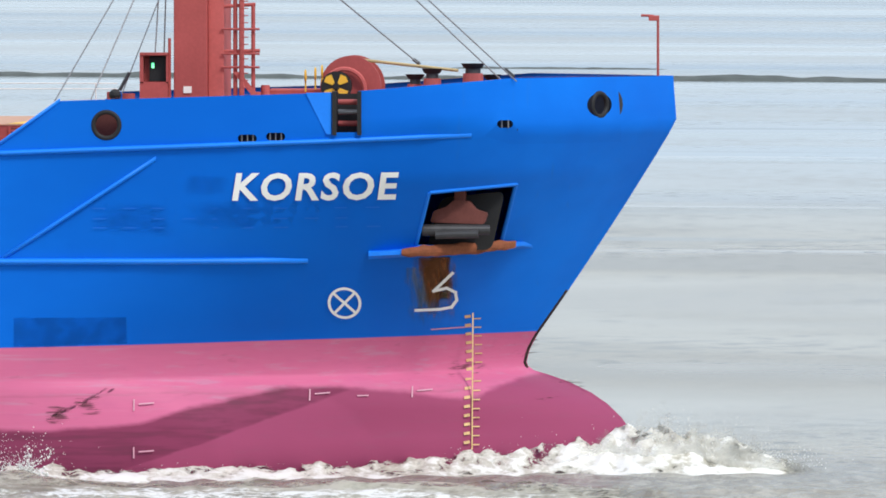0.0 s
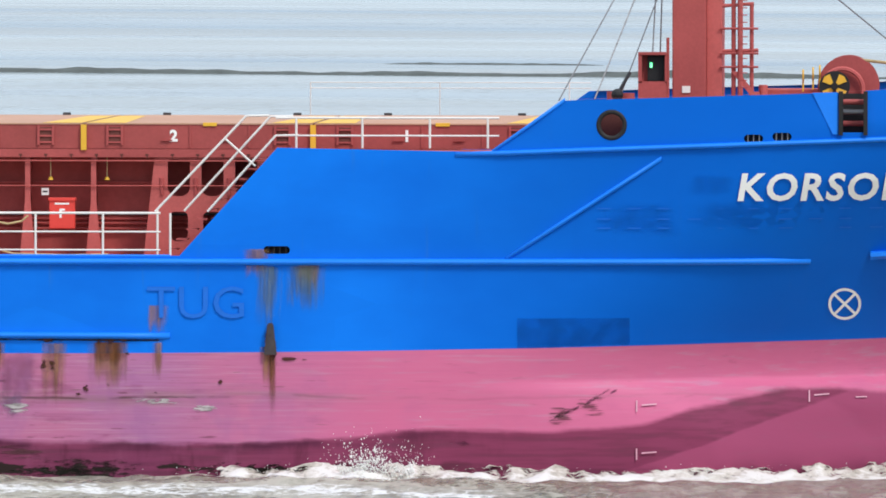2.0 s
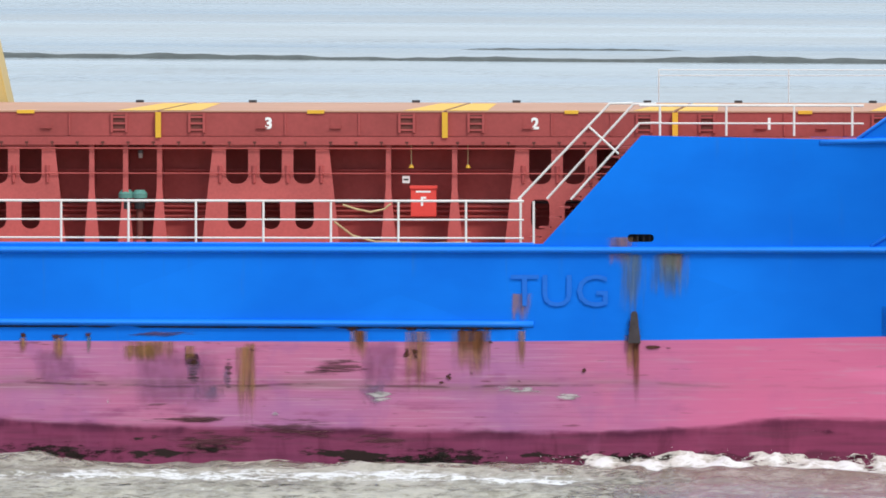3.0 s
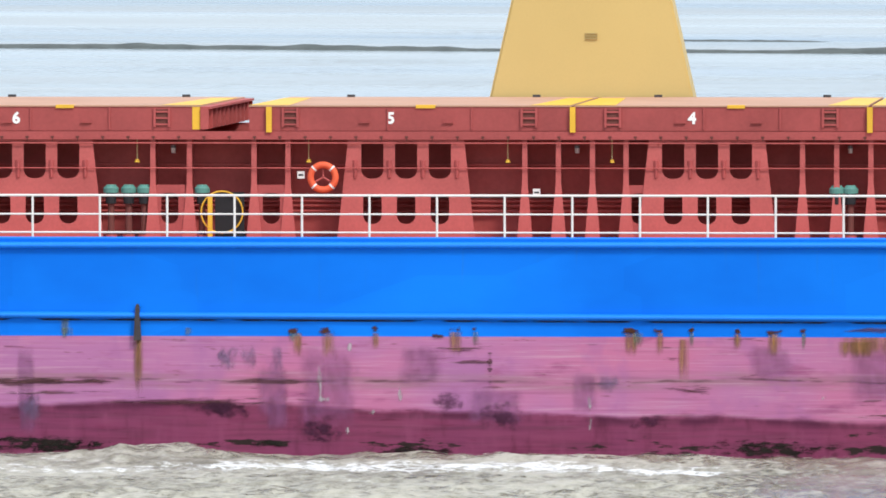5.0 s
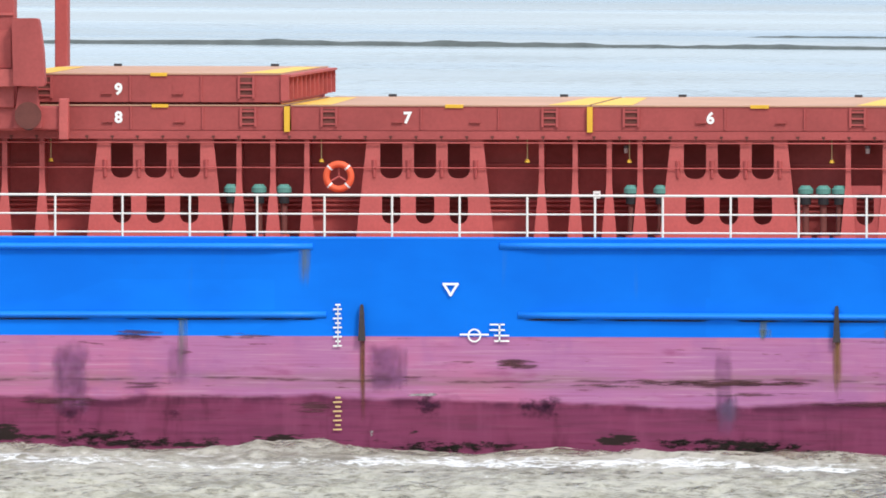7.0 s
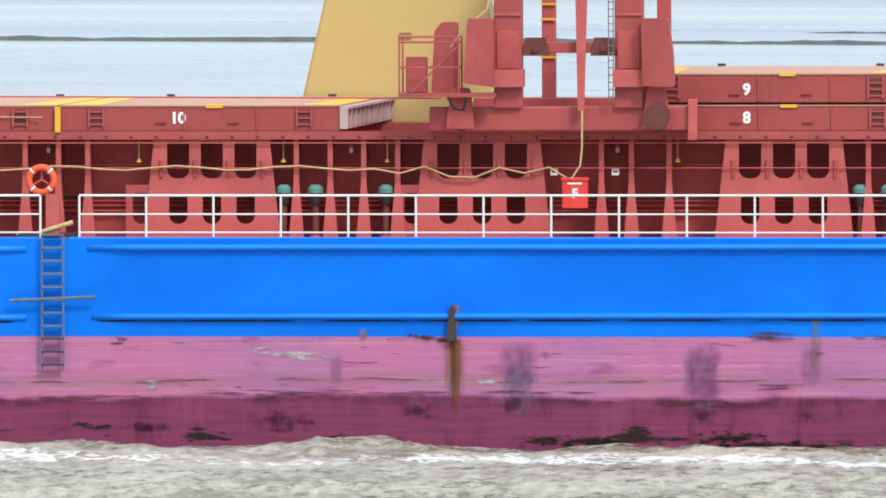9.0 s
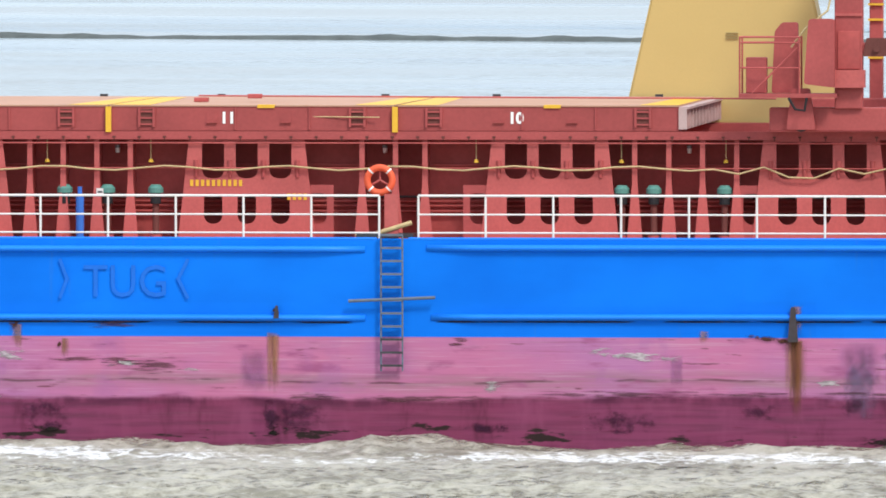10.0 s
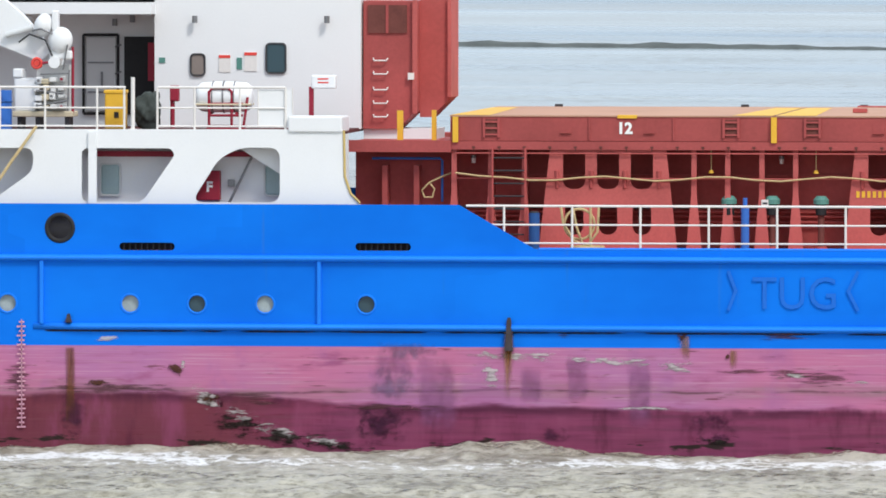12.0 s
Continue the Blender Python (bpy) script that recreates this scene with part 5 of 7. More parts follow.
# mooring rope over the rail forward
slack = thing("slack_rope", "pale hemp rope hanging along the railing", "rope")
part("rope_run", pipe_path(bmesh.new(), [(-20.4, 0.3, 5.18), (-20.1, 0.35, 5.08), (-19.8, 0.35, 5.02), (-19.5, 0.35, 5.08), (-19.35, 0.3, 5.2)], 0.022), ROPE, slack)
part("rope_run", pipe_path(bmesh.new(), [(-20.6, 0.5, 4.8), (-20.2, 0.5, 4.5), (-19.7, 0.5, 4.36), (-18.5, 0.5, 4.33), (-17.6, 0.5, 4.35)], 0.025), ROPE, slack)
# air hose slung along the stays aft
sling = thing("slung_air_hose", "long yellow air hose slung in loops along the coaming", "hose")
pts = [(-85.0, 1.6, 5.95)]
for i in range(1, 45):
    x = -85.0 + i * 0.55
    sag = 0.05 * math.sin(i * 1.35) - (0.16 if 38 <= i <= 43 and i % 3 else 0)
    pts.append((x, 1.62, 5.83 + sag))
pts.append((-60.3, 1.5, 5.55))
part("hose_run", pipe_path(bmesh.new(), pts, 0.022, 6), ROPE, sling)
coil = thing("rope_coil", "coiled yellow hemp rope hung over the rail", "rope")
bm = bmesh.new()
ring(bm, (-82.15, 0.35, 4.87), 0.33, 0.03, sides=6)
pipe_path(bm, [(-82.55, 0.3, 5.26), (-82.5, 0.28, 4.9), (-82.25, 0.3, 4.5), (-81.95, 0.3, 4.42), (-81.75, 0.3, 4.7), (-81.72, 0.3, 5.26)], 0.03, 6)
pipe_path(bm, [(-82.3, 0.3, 5.27), (-82.2, 0.26, 4.8), (-82.05, 0.3, 4.38), (-81.7, 0.35, 4.36)], 0.03, 6)
tube(bm, (-81.9, 0.3, 5.27), (-81.9, 0.3, 4.35), 0.03)
ring(bm, (-82.0, 0.6, 4.36), 0.35, 0.04, axis="Z", sides=6)
part("rope_hank", bm, ROPE, coil)
for x0, x1, z in ((-76.2, -75.0, 5.43), (-74.05, -73.6, 5.13)):
    k = x0
    while k < x1:
        part("code_bar", box(bmesh.new(), k, k + 0.07, COAM_Y - 0.012, COAM_Y - 0.004, z, z + 0.14), YELLOW, ship)
        k += 0.12
tank = thing("gas_bottle", "blue gas bottle strapped at the coaming", "gas bottle")
part("bottle_body", tube(bmesh.new(), (-78.62, 1.5, 4.3), (-78.62, 1.5, 5.25), 0.09, sides=16), PIPE_BLUE, tank)
part("bottle_neck", tube(bmesh.new(), (-78.62, 1.5, 5.25), (-78.62, 1.5, 5.42), 0.05, sides=12), PIPE_BLUE, tank)


def pilot_ladder():
    ob = thing("pilot_ladder", "rope pilot ladder with wooden steps hung over the side", "ladder")
    bm = bmesh.new()
    for x in (-71.79, -71.32):
        tube(bm, (x, -0.16, 4.42), (x, -0.16, 1.45), 0.022, sides=6)
    part("side_rope", bm, WET_ROPE, ob)
    for i in range(11):
        z = 1.55 + i * 0.285
        part("step_board", box(bmesh.new(), -71.80, -71.31, -0.22, -0.12, z, z + 0.045), DARK_STEEL if i < 3 else WET_ROPE, ob)
    bm = bmesh.new()
    tube(bm, (-72.5, -0.2, 2.98), (-70.6, -0.2, 3.06), 0.035)
    part("spreader", bm, WET_ROPE, ob, "long grey spreader batten")
    part("gangway_stump", box(bmesh.new(), -72.35, -71.1, 0.05, 0.8, 4.36, 4.44), DARK_STEEL, ob)
    bm = bmesh.new()
    tube(bm, (-71.9, 0.2, 4.45), (-71.15, 0.2, 4.68), 0.05)
    tube(bm, (-72.4, 0.3, 4.40), (-71.6, 0.3, 4.45), 0.04)
    part("rolled_slats", bm, ROPE, ob)
    part("gate_stay", box(bmesh.new(), -71.75, -71.45, 0.2, 0.3, 4.3, 5.3), RED_LIT, ob)
    return ob


pilot_ladder()


# ---- forecastle ----
def foremast():
    ob = thing("foremast", "oxide-red box foremast on the forecastle", "mast")
    part("mast_trunk", box(bmesh.new(), -5.30, -4.55, 3.0, 5.6, 6.7, 12.5, 0.03), RED, ob)
    # forward face in the lighter red, its light put into the colour
    part("trunk_face", box(bmesh.new(), -4.55, -4.20, 3.25, 5.35, 6.7, 12.5, 0.02), RED_LIT, ob)
    part("back_pipe", pipe_path(bmesh.new(), [(-5.40, 3.1, 6.8), (-5.40, 3.1, 9.1)], 0.035), RED_DARK, ob)
    part("name_plate", box(bmesh.new(), -5.08, -4.90, 2.97, 3.0, 7.88, 8.03), RAIL_WHITE, ob)
    bm = bmesh.new()
    tube(bm, (-3.55, 3.3, 7.9), (-3.55, 3.3, 9.85), 0.045)
    tube(bm, (-3.95, 3.3, 7.0), (-3.95, 3.3, 12), 0.05)
    tube(bm, (-4.2, 3.3, 9.80), (-3.5, 3.3, 9.85), 0.04)
    tube(bm, (-4.25, 3.3, 8.8), (-3.4, 3.3, 8.82), 0.04)
    part("vent_frame", bm, RED_DARK, ob)
    part("mast_stair_post", pipe_path(bmesh.new(), [(-3.8, 3.2, 7.1), (-3.8, 3.2, 10.2)], 0.06), RED_LIT, ob)
    bm = bmesh.new()
    plate(bm, [(-4.0, 8.35), (-3.85, 8.35), (-3.2, 7.55), (-3.35, 7.55)], [], 3.2, 3.25)
    part("brace_plate", bm, RED_LIT, ob)
    bm = bmesh.new()
    for i in range(14):
        tube(bm, (-3.82, 3.05, 8.0 + i * 0.16), (-3.64, 3.05, 8.0 + i * 0.16), 0.012, sides=5)
    tagged(part("pipe_rungs", bm, RED, ob), kind="stuff")
    for z in (8.45, 8.75, 9.3):
        part("cross_pipe", tube(bmesh.new(), (-4.25, 3.2, z), (-3.4, 3.2, z), 0.025), RED, ob)
    bm = bmesh.new()
    tube(bm, (-3.5, 3.4, 7.5), (-3.5, 3.4, 7.9), 0.12, sides=14)
    tube(bm, (-3.3, 3.6, 7.5), (-3.3, 3.6, 8.05), 0.10, sides=14)
    part("vent_pot", bm, RED_LIT, ob)
    return ob


foremast()
lamp = thing("side_light", "starboard side light in a red screen box, glowing green", "navigation light")
bm = bmesh.new()
box(bm, -6.05, -5.42, 2.9, 2.95, 6.8, 8.13)
box(bm, -6.05, -5.42, 3.2, 3.25, 6.8, 8.76)
box(bm, -6.05, -5.97, 2.9, 3.2, 8.1, 8.76)
box(bm, -5.46, -5.42, 2.9, 3.2, 8.1, 8.76)
box(bm, -6.05, -5.42, 2.88, 3.25, 8.72, 8.78)
part("screen_box", bm, RED, lamp)
part("lamp_recess", box(bmesh.new(), -5.85, -5.48, 3.10, 3.19, 8.14, 8.70), BLACK, lamp)
part("lamp_lens", box(bmesh.new(), -5.80, -5.74, 3.05, 3.11, 8.43, 8.55, 0.015), GREEN_LAMP, lamp, "glowing green lens")


def windlass():
    ob = thing("windlass", "red mooring windlass with a yellow-marked brake drum", "windlass")
    part("drum_flange", tube(bmesh.new(), (-1.42, 3.9, 8.02), (-1.42, 4.05, 8.02), 0.68, sides=36), RED, ob)
    part("drum_flange", tube(bmesh.new(), (-1.42, 5.2, 8.02), (-1.42, 5.35, 8.02), 0.68, sides=36), RED, ob)
    part("drum_core", tube(bmesh.new(), (-1.42, 4.05, 8.02), (-1.42, 5.2, 8.02), 0.40, sides=24), ROPE, ob)
    part("brake_band", ring(bmesh.new(), (-1.55, 3.78, 7.95), 0.46, 0.05, sides=6), RED_LIT, ob)
    part("brake_hub", tube(bmesh.new(), (-1.72, 3.55, 8.02), (-1.72, 3.85, 8.02), 0.34, sides=28), BLACK, ob)
    for a in (45, 135, 225, 315):
        bm = bmesh.new()
        a0, a1 = radians(a - 24), radians(a + 24)
        plate(bm, [(-1.72 + r * math.cos(q), 8.02 + r * math.sin(q)) for r, q in ((0.09, a0), (0.29, a0), (0.31, radians(a)), (0.29, a1), (0.09, a1))], [], 3.53, 3.55)
        part("hub_mark", bm, YELLOW, ob, "yellow painted sector")
    part("hub_boss", tube(bmesh.new(), (-1.72, 3.47, 8.02), (-1.72, 3.56, 8.02), 0.07, sides=14), BLACK, ob)
    bm = bmesh.new()
    box(bm, -2.25, -1.0, 4.4, 5.0, 6.75, 7.8, 0.03)
    box(bm, -3.3, -1.8, 4.2, 5.6, 6.75, 7.95, 0.03)
    part("gear_case", bm, RED_DARK, ob)
    for dx, h in ((-2.42, 8.25), (-2.2, 8.3), (-2.05, 8.35)):
        bm = bmesh.new()
        tube(bm, (dx, 3.8, h - 0.35), (dx, 3.8, h), 0.02)
        ring(bm, (dx, 3.8, h), 0.13, 0.018, axis="X", seg=16, sides=5)
        part("hand_wheel", bm, YELLOW, ob, "yellow hand wheel")
    bm = bmesh.new()
    tube(bm, (-1.4, 4.6, 8.62), (1.0, 3.4, 8.38), 0.035)
    part("warp", bm, ROPE, ob, "taut hemp warp leading forward")
    return ob


windlass()
for x, y, z, r in ((1.35, 3.2, 8.10, 0.22), (0.42, 3.6, 7.98, 0.19), (0.02, 3.9, 7.85, 0.17), (1.75, 3.6, 7.85, 0.16)):
    f = thing("roller_fairlead", "red pedestal roller with a black rubber cap", "fairlead", "forecastle rollers")
    part("pedestal", tube(bmesh.new(), (x, y, 6.75), (x, y, z + 0.22), r + 0.08, r, sides=20), RED_LIT, f)
    part("roller", tube(bmesh.new(), (x, y, z + 0.22), (x, y, z + 0.36), r - 0.05, sides=20), DARK_STEEL, f)
    part("roller_cap", tube(bmesh.new(), (x, y, z + 0.33), (x, y, z + 0.44), r - 0.02, r + 0.05, sides=20), BLACK, f)
jack = thing("jack_staff", "bent red jack staff at the stem head", "staff")
part("staff_pole", pipe_path(bmesh.new(), [(5.33, 6.6, 8.2), (5.33, 6.6, 9.48), (5.22, 6.6, 9.57), (4.95, 6.6, 9.58)], 0.03), RED, jack)
part("staff_lamp", box(bmesh.new(), 5.12, 5.36, 6.55, 6.65, 9.46, 9.58, 0.015), RED_DARK, jack)
stays = thing("mast_stays", "steel wire stays from the foremast to the bulwark", "rigging")
for a, b in (((-7.70, 0.35, 7.75), (-4.95, 4.0, 13.0)), ((-6.92, 0.5, 7.78), (-4.94, 4.0, 13.0)), ((-6.41, 2.5, 7.87), (-4.55, 4.0, 12.9)), ((-5.75, 3.4, 8.7), (-5.60, 4.0, 12)),
             ((-5.60, 4.0, 8.7), (-5.50, 4.0, 12)), ((0.06, 4.0, 8.55), (-4.16, 4.0, 12.0)), ((2.36, 2.4, 8.15), (-4.1, 4.2, 14.0)), ((2.06, 2.3, 8.15), (-4.3, 4.2, 14.0))):
    part("stay_wire", tube(bmesh.new(), a, b, 0.016, sides=6), STEEL, stays)
for p, q in (((-6.42, 2.0, 7.95), (-6.2, 2.0, 8.35)), ((2.1, 2.6, 8.42), (2.3, 2.5, 8.25)), ((-0.05, 4.4, 8.62), (0.1, 4.4, 8.5))):
    part("turnbuckle", tube(bmesh.new(), p, q, 0.04, sides=8), DARK_STEEL, stays)
bits = thing("mooring_gear", "small red and black mooring fittings behind the bulwark", "deck gear")
bm = bmesh.new()
tube(bm, (-6.6, 2.2, 7.5), (-6.6, 2.2, 7.92), 0.12, sides=14)
tube(bm, (-6.25, 2.4, 7.5), (-6.25, 2.4, 7.88), 0.14, sides=14)
part("bollard_pair", bm, RED, bits)
bm = bmesh.new()
bmesh.ops.create_icosphere(bm, subdivisions=2, radius=0.14, matrix=Matrix.Translation((-6.45, 1.2, 7.86)))
part("rubber_ball", bm, BLACK, bits)

# plates in the bulwark openings
for x, z, r in ((-6.53, 7.22, 0.29), (4.10, 7.60, 0.26), (-93.52, 4.76, 0.29)):
    y = hull_y(x, z)
    nrm = Vector((-(hull_y(x + 0.2, z) - hull_y(x - 0.2, z)) / 0.4, 1, 0)).normalized()
    turn = nrm.to_track_quat("Y", "Z").to_matrix().to_4x4()
    me = mesh_of("fairlead_rim", ring(bmesh.new(), (0, 0, 0), r, 0.055, sides=10), BLACK, True)
    me.transform(Matrix.Translation((x, y, z)) @ turn)
    o = new("fairlead_rim", me)
    o.parent = ship
    # a dark disc stands for the shaded inside of the tube
    part("fairlead_tube", tube(bmesh.new(), (x, y + 0.55, z), (x, y + 0.62, z), 0.5, sides=24), SHADOW_RED if x < 0 and x > -50 else DARK_STEEL, ship)
for s in (-1.53, -0.99):
    part("roller_gap_frame", box(bmesh.new(), s - 0.045, s + 0.045, hull_y(s, 7.5) - 0.10, hull_y(s, 7.5) + 0.3, 7.0, 7.96), BLACK, ship)
# black sheet in place of the shade inside the gap
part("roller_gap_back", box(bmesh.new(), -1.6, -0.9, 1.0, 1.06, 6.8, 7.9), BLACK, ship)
for z in (7.25, 7.5, 7.72):
    part("gap_roller", tube(bmesh.new(), (-1.48, 0.75, z), (-1.04, 0.75, z), 0.06, sides=12), STEEL if z == 7.5 else RED, ship)
bm = bmesh.new()
plate(bm, [(-2.15, 7.93), (-1.60, 7.94), (-1.60, 7.02), (-1.70, 7.02)], [], -0.03, 0.0)
for v in bm.verts:
    v.co.y += hull_y(v.co.x, v.co.z) - 0.03
part("doubling_plate", bm, BLUE_PAINT, ship)
for x in (-94.68, -91.97, -90.50, -89.00, -86.78):
    part("porthole_rim", ring(bmesh.new(), (x, hull_y(x, 3.11) - 0.02, 3.11), 0.205, 0.025, sides=6), BLUE_PAINT, ship)
    curtain = x in (-94.68, -91.97, -89.00)
    part("porthole_glass", tube(bmesh.new(), (x, hull_y(x, 3.11) + 0.05, 3.11), (x, hull_y(x, 3.11) + 0.07, 3.11), 0.2, sides=24), CURTAIN if curtain else GLASS, ship, "pale curtained pane" if curtain else "dark pane")
for x, z, w in ((-91.60, 4.36, 1.22), (-86.41, 4.37, 1.22), (-13.86, 4.47, 0.58), (-3.43, 6.93, 0.42), (-2.81, 6.97, 0.42), (2.11, 7.21, 0.34)):
    y = hull_y(x, z)
    n = max(2, int(w / 0.13))
    for i in range(n):
        bm = box(bmesh.new(), x - w / 2 + (i + 0.7) * w / (n + 0.4) - 0.014, x - w / 2 + (i + 0.7) * w / (n + 0.4) + 0.014, y + 0.04, y + 0.07, z - 0.09, z + 0.09)
        part("freeing_port_bar", bm, BLACK if w > 1 or w == 0.58 else STEEL, ship)
    # black sheet behind the bars, for the port's dark inside
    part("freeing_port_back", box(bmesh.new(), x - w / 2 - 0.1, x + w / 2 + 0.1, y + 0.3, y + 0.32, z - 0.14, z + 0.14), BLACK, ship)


# anchor in its pocket
def anchor():
    ob = thing("anchor", "rusty stockless anchor stowed in its hull pocket", "anchor")
    bm = bmesh.new()
    plate(bm, softened([(0.30, 4.42), (1.75, 4.38), (2.05, 5.7), (0.62, 5.55)], 0.2), [], 3.45, 3.5)
    # back and anchor coloured darker, to carry the pocket's shade
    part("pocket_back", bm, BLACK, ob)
    bm = bmesh.new()
    plate(bm, softened([(0.42, 5.02), (1.62, 4.98), (1.70, 5.22), (1.45, 5.30), (1.30, 5.50), (0.95, 5.52), (0.78, 5.36), (0.50, 5.28)], 0.06), [], 2.75, 3.2)
    part("anchor_crown", bm, SHADOW_RED, ob)
    part("anchor_fluke", tube(bmesh.new(), (0.25, 2.65, 4.85), (1.75, 2.75, 4.86), 0.14, 0.11, sides=14), DARK_STEEL, ob)
    part("anchor_fluke", tube(bmesh.new(), (0.55, 2.6, 4.75), (1.5, 2.6, 4.78), 0.10, sides=12), DARK_STEEL, ob)
    part("anchor_shank", box(bmesh.new(), 0.95, 1.2, 2.8, 3.3, 5.2, 5.75, 0.03), SHADOW_RED, ob)
    return ob


anchor()
corners = [(0.10, 4.48), (1.90, 4.44), (2.30, 5.86), (0.45, 5.71)]
for a, b in zip(corners, corners[1:] + corners[:1]):
    pts = [(a[0] + (b[0] - a[0]) * k / 6, a[1] + (b[1] - a[1]) * k / 6) for k in range(7)]
    part("pocket_frame", pipe_path(bmesh.new(), [(x, hull_y(x, z) - 0.02, z) for x, z in pts], 0.05), BLUE_PAINT, ship)
bm = bmesh.new()
lo, hi = [], []
for k in range(15):
    x = -0.90 + 3.5 * k / 14
    y = hull_y(x, 4.45)
    d = 0.34 * math.sin(math.pi * k / 14) ** 0.6 + 0.03
    zc = 4.36 + 0.055 * k / 14 * 3
    lo.append([bm.verts.new(p) for p in ((x, y + 0.02, zc + 0.05), (x, y - d, zc + 0.02), (x, y - d, zc - 0.07), (x, y + 0.02, zc - 0.14))])
for a, b in zip(lo, lo[1:]):
    for i in range(3):
        bm.faces.new((a[i], b[i], b[i + 1], a[i + 1]))
part("anchor_bolster", bm, BLUE_PAINT, ship, "blue bolster shelf under the anchor pocket", smooth=False)
bm = bmesh.new()
rows = []
for k in range(41):
    x = -0.18 + 2.42 * k / 40
    y, zc, q = hull_y(x, 4.45) - 0.36 * math.sin(math.pi * (x + 0.90) / 3.5) ** 0.6, 4.36 + 0.165 * (x + 0.9) / 3.5, 0.055 + 0.05 * math.sin(math.pi * k / 40) ** 0.5
    rows.append([bm.verts.new((x, y + q * 1.1 * math.cos(a) + 0.02 * noise.noise((x * 6, a, 1)), zc - 0.03 + q * math.sin(a) * 1.25 + 0.045 * noise.noise((x * 5, a * 2, 3)))) for a in np.linspace(0, 5.5, 9)])
for a, b in zip(rows, rows[1:]):
    for j in range(8):
        bm.faces.new((a[j], b[j], b[j + 1], a[j + 1]))
tagged(part("rusted_lip", bm, material("flaking_rust", (0.26, 0.085, 0.04), 0.9, spread=0.5, scale=5, fine=30, bump=0.5), ship), kind="stuff")

# ---- lettering and marks on the side ----
text("ship_name", "KORSOE", 0.83, (-3.82, 0, 5.58), LETTER_WHITE, ship, shear=0.17, wide=1.03, bold=0.022, spacing=1.12, on_hull=True)
for k, w in enumerate((0.30, 0.30, 0.26, 0.30, 0.10, 0.22, 0.30, 0.30, 0.26, 0.30)):
    x = -6.85 + 0.66 * k
    for zz in (4.95, 5.15, 5.38):
        if (k + int(zz * 10)) % 4:
            bm = bmesh.new()
            q = [bm.verts.new((xx, hull_y(xx, z2) - 0.062, z2)) for xx, z2 in ((x, zz), (x + w, zz), (x + w, zz + 0.022), (x, zz + 0.022))]
            bm.faces.new(q)
            part("weld_bar", bm, GHOST_BLUE, ship)
circ = lambda cx, cz, r, n=28: [(cx + r * math.cos(2 * math.pi * i / n), cz + r * math.sin(2 * math.pi * i / n)) for i in range(n)]
decal(ship, "thruster_mark", LETTER_WHITE, circ(-1.47, 3.23, 0.36), [circ(-1.47, 3.23, 0.30)])
for a in (45, 135):
    c, s = math.cos(radians(a)), math.sin(radians(a))
    decal(ship, "thruster_mark_bar", LETTER_WHITE, [(-1.47 + u * c - w * s, 3.23 + u * s + w * c) for u, w in ((-0.31, -0.03), (0.31, -0.03), (0.31, 0.03), (-0.31, 0.03))], lift=0.070)


def stroke(name, mat, pts, w, lift=0.070):
    for a, b in zip(pts, pts[1:]):
        a, b = Vector(a), Vector(b)
        n = Vector((-(b - a).y, (b - a).x)).normalized() * w
        e = (b - a).normalized() * w * 0.9
        decal(ship, name, mat, [tuple(a - n - e), tuple(b - n + e), tuple(b + n + e), tuple(a + n - e)], lift=lift)
        lift += 0.003


stroke("bulb_mark", LETTER_WHITE, [(0.86, 3.86), (0.44, 3.46), (0.72, 3.52), (0.90, 3.42), (0.92, 3.24), (0.80, 3.08), (0.55, 3.04), (0.04, 3.03)], 0.032)
stroke("load_mark", LETTER_WHITE, [(-48.97 - 0.15, 3.34), (-48.97 + 0.15, 3.34), (-48.97, 3.10), (-48.97 - 0.15, 3.34)], 0.026)
decal(ship, "load_line_ring", LETTER_WHITE, circ(-48.45, 2.22, 0.15), [circ(-48.45, 2.22, 0.115)])
stroke("load_line_bar", LETTER_WHITE, [(-48.75, 2.24), (-48.15, 2.24)], 0.02)
for z in (2.46, 2.34, 2.22, 2.10):
    stroke("load_line_bar", LETTER_WHITE, [(-48.1 + (0.1 if z < 2.3 else 0), z), (-47.8 + (0.1 if z < 2.3 else 0), z)], 0.018)
stroke("load_line_bar", LETTER_WHITE, [(-47.9, 2.46), (-47.9, 2.1)], 0.018)
for x, z0, z1, mat in ((-51.46, 1.98, 2.84, LETTER_WHITE), (-51.46, 0.15, 0.9, MARK_YELLOW), (-94.38, 0.4, 2.75, FADED_MARK)):
    z = z0
    while z < z1:
        stroke("draft_mark", mat, [(x - 0.07, z), (x + 0.09, z + 0.005)], 0.018)
        stroke("draft_mark", mat, [(x - 0.02, z + 0.1), (x + 0.06, z + 0.1)], 0.02)
        z += 0.2
z = 0.0
while z < 2.95:
    stroke("draft_mark", MARK_YELLOW, [(1.27, z), (1.40, z)], 0.014)
    stroke("draft_mark", MARK_YELLOW, [(1.10, z + 0.05), (1.17, z + 0.06)], 0.032)
    z += 0.2
stroke("draft_mark", MARK_YELLOW, [(1.25, -0.1), (1.25, 2.92)], 0.014)
stroke("draft_mark", FADED_MARK, [(0.35, 2.58), (1.2, 2.62)], 0.014)
for x, z in ((-6.0, -0.02), (-6.0, 1.03), (-2.25, 1.18), (-0.05, 1.20)):
    stroke("tank_mark", FADED_MARK, [(x, z - 0.1), (x, z + 0.12)], 0.016)
    stroke("tank_mark", FADED_MARK, [(x + 0.12, z + 0.03), (x + 0.42, z + 0.05)], 0.016)
stroke("cross_mark", FADED_MARK, [(-1.22, 1.15), (-1.0, 1.15)], 0.014)
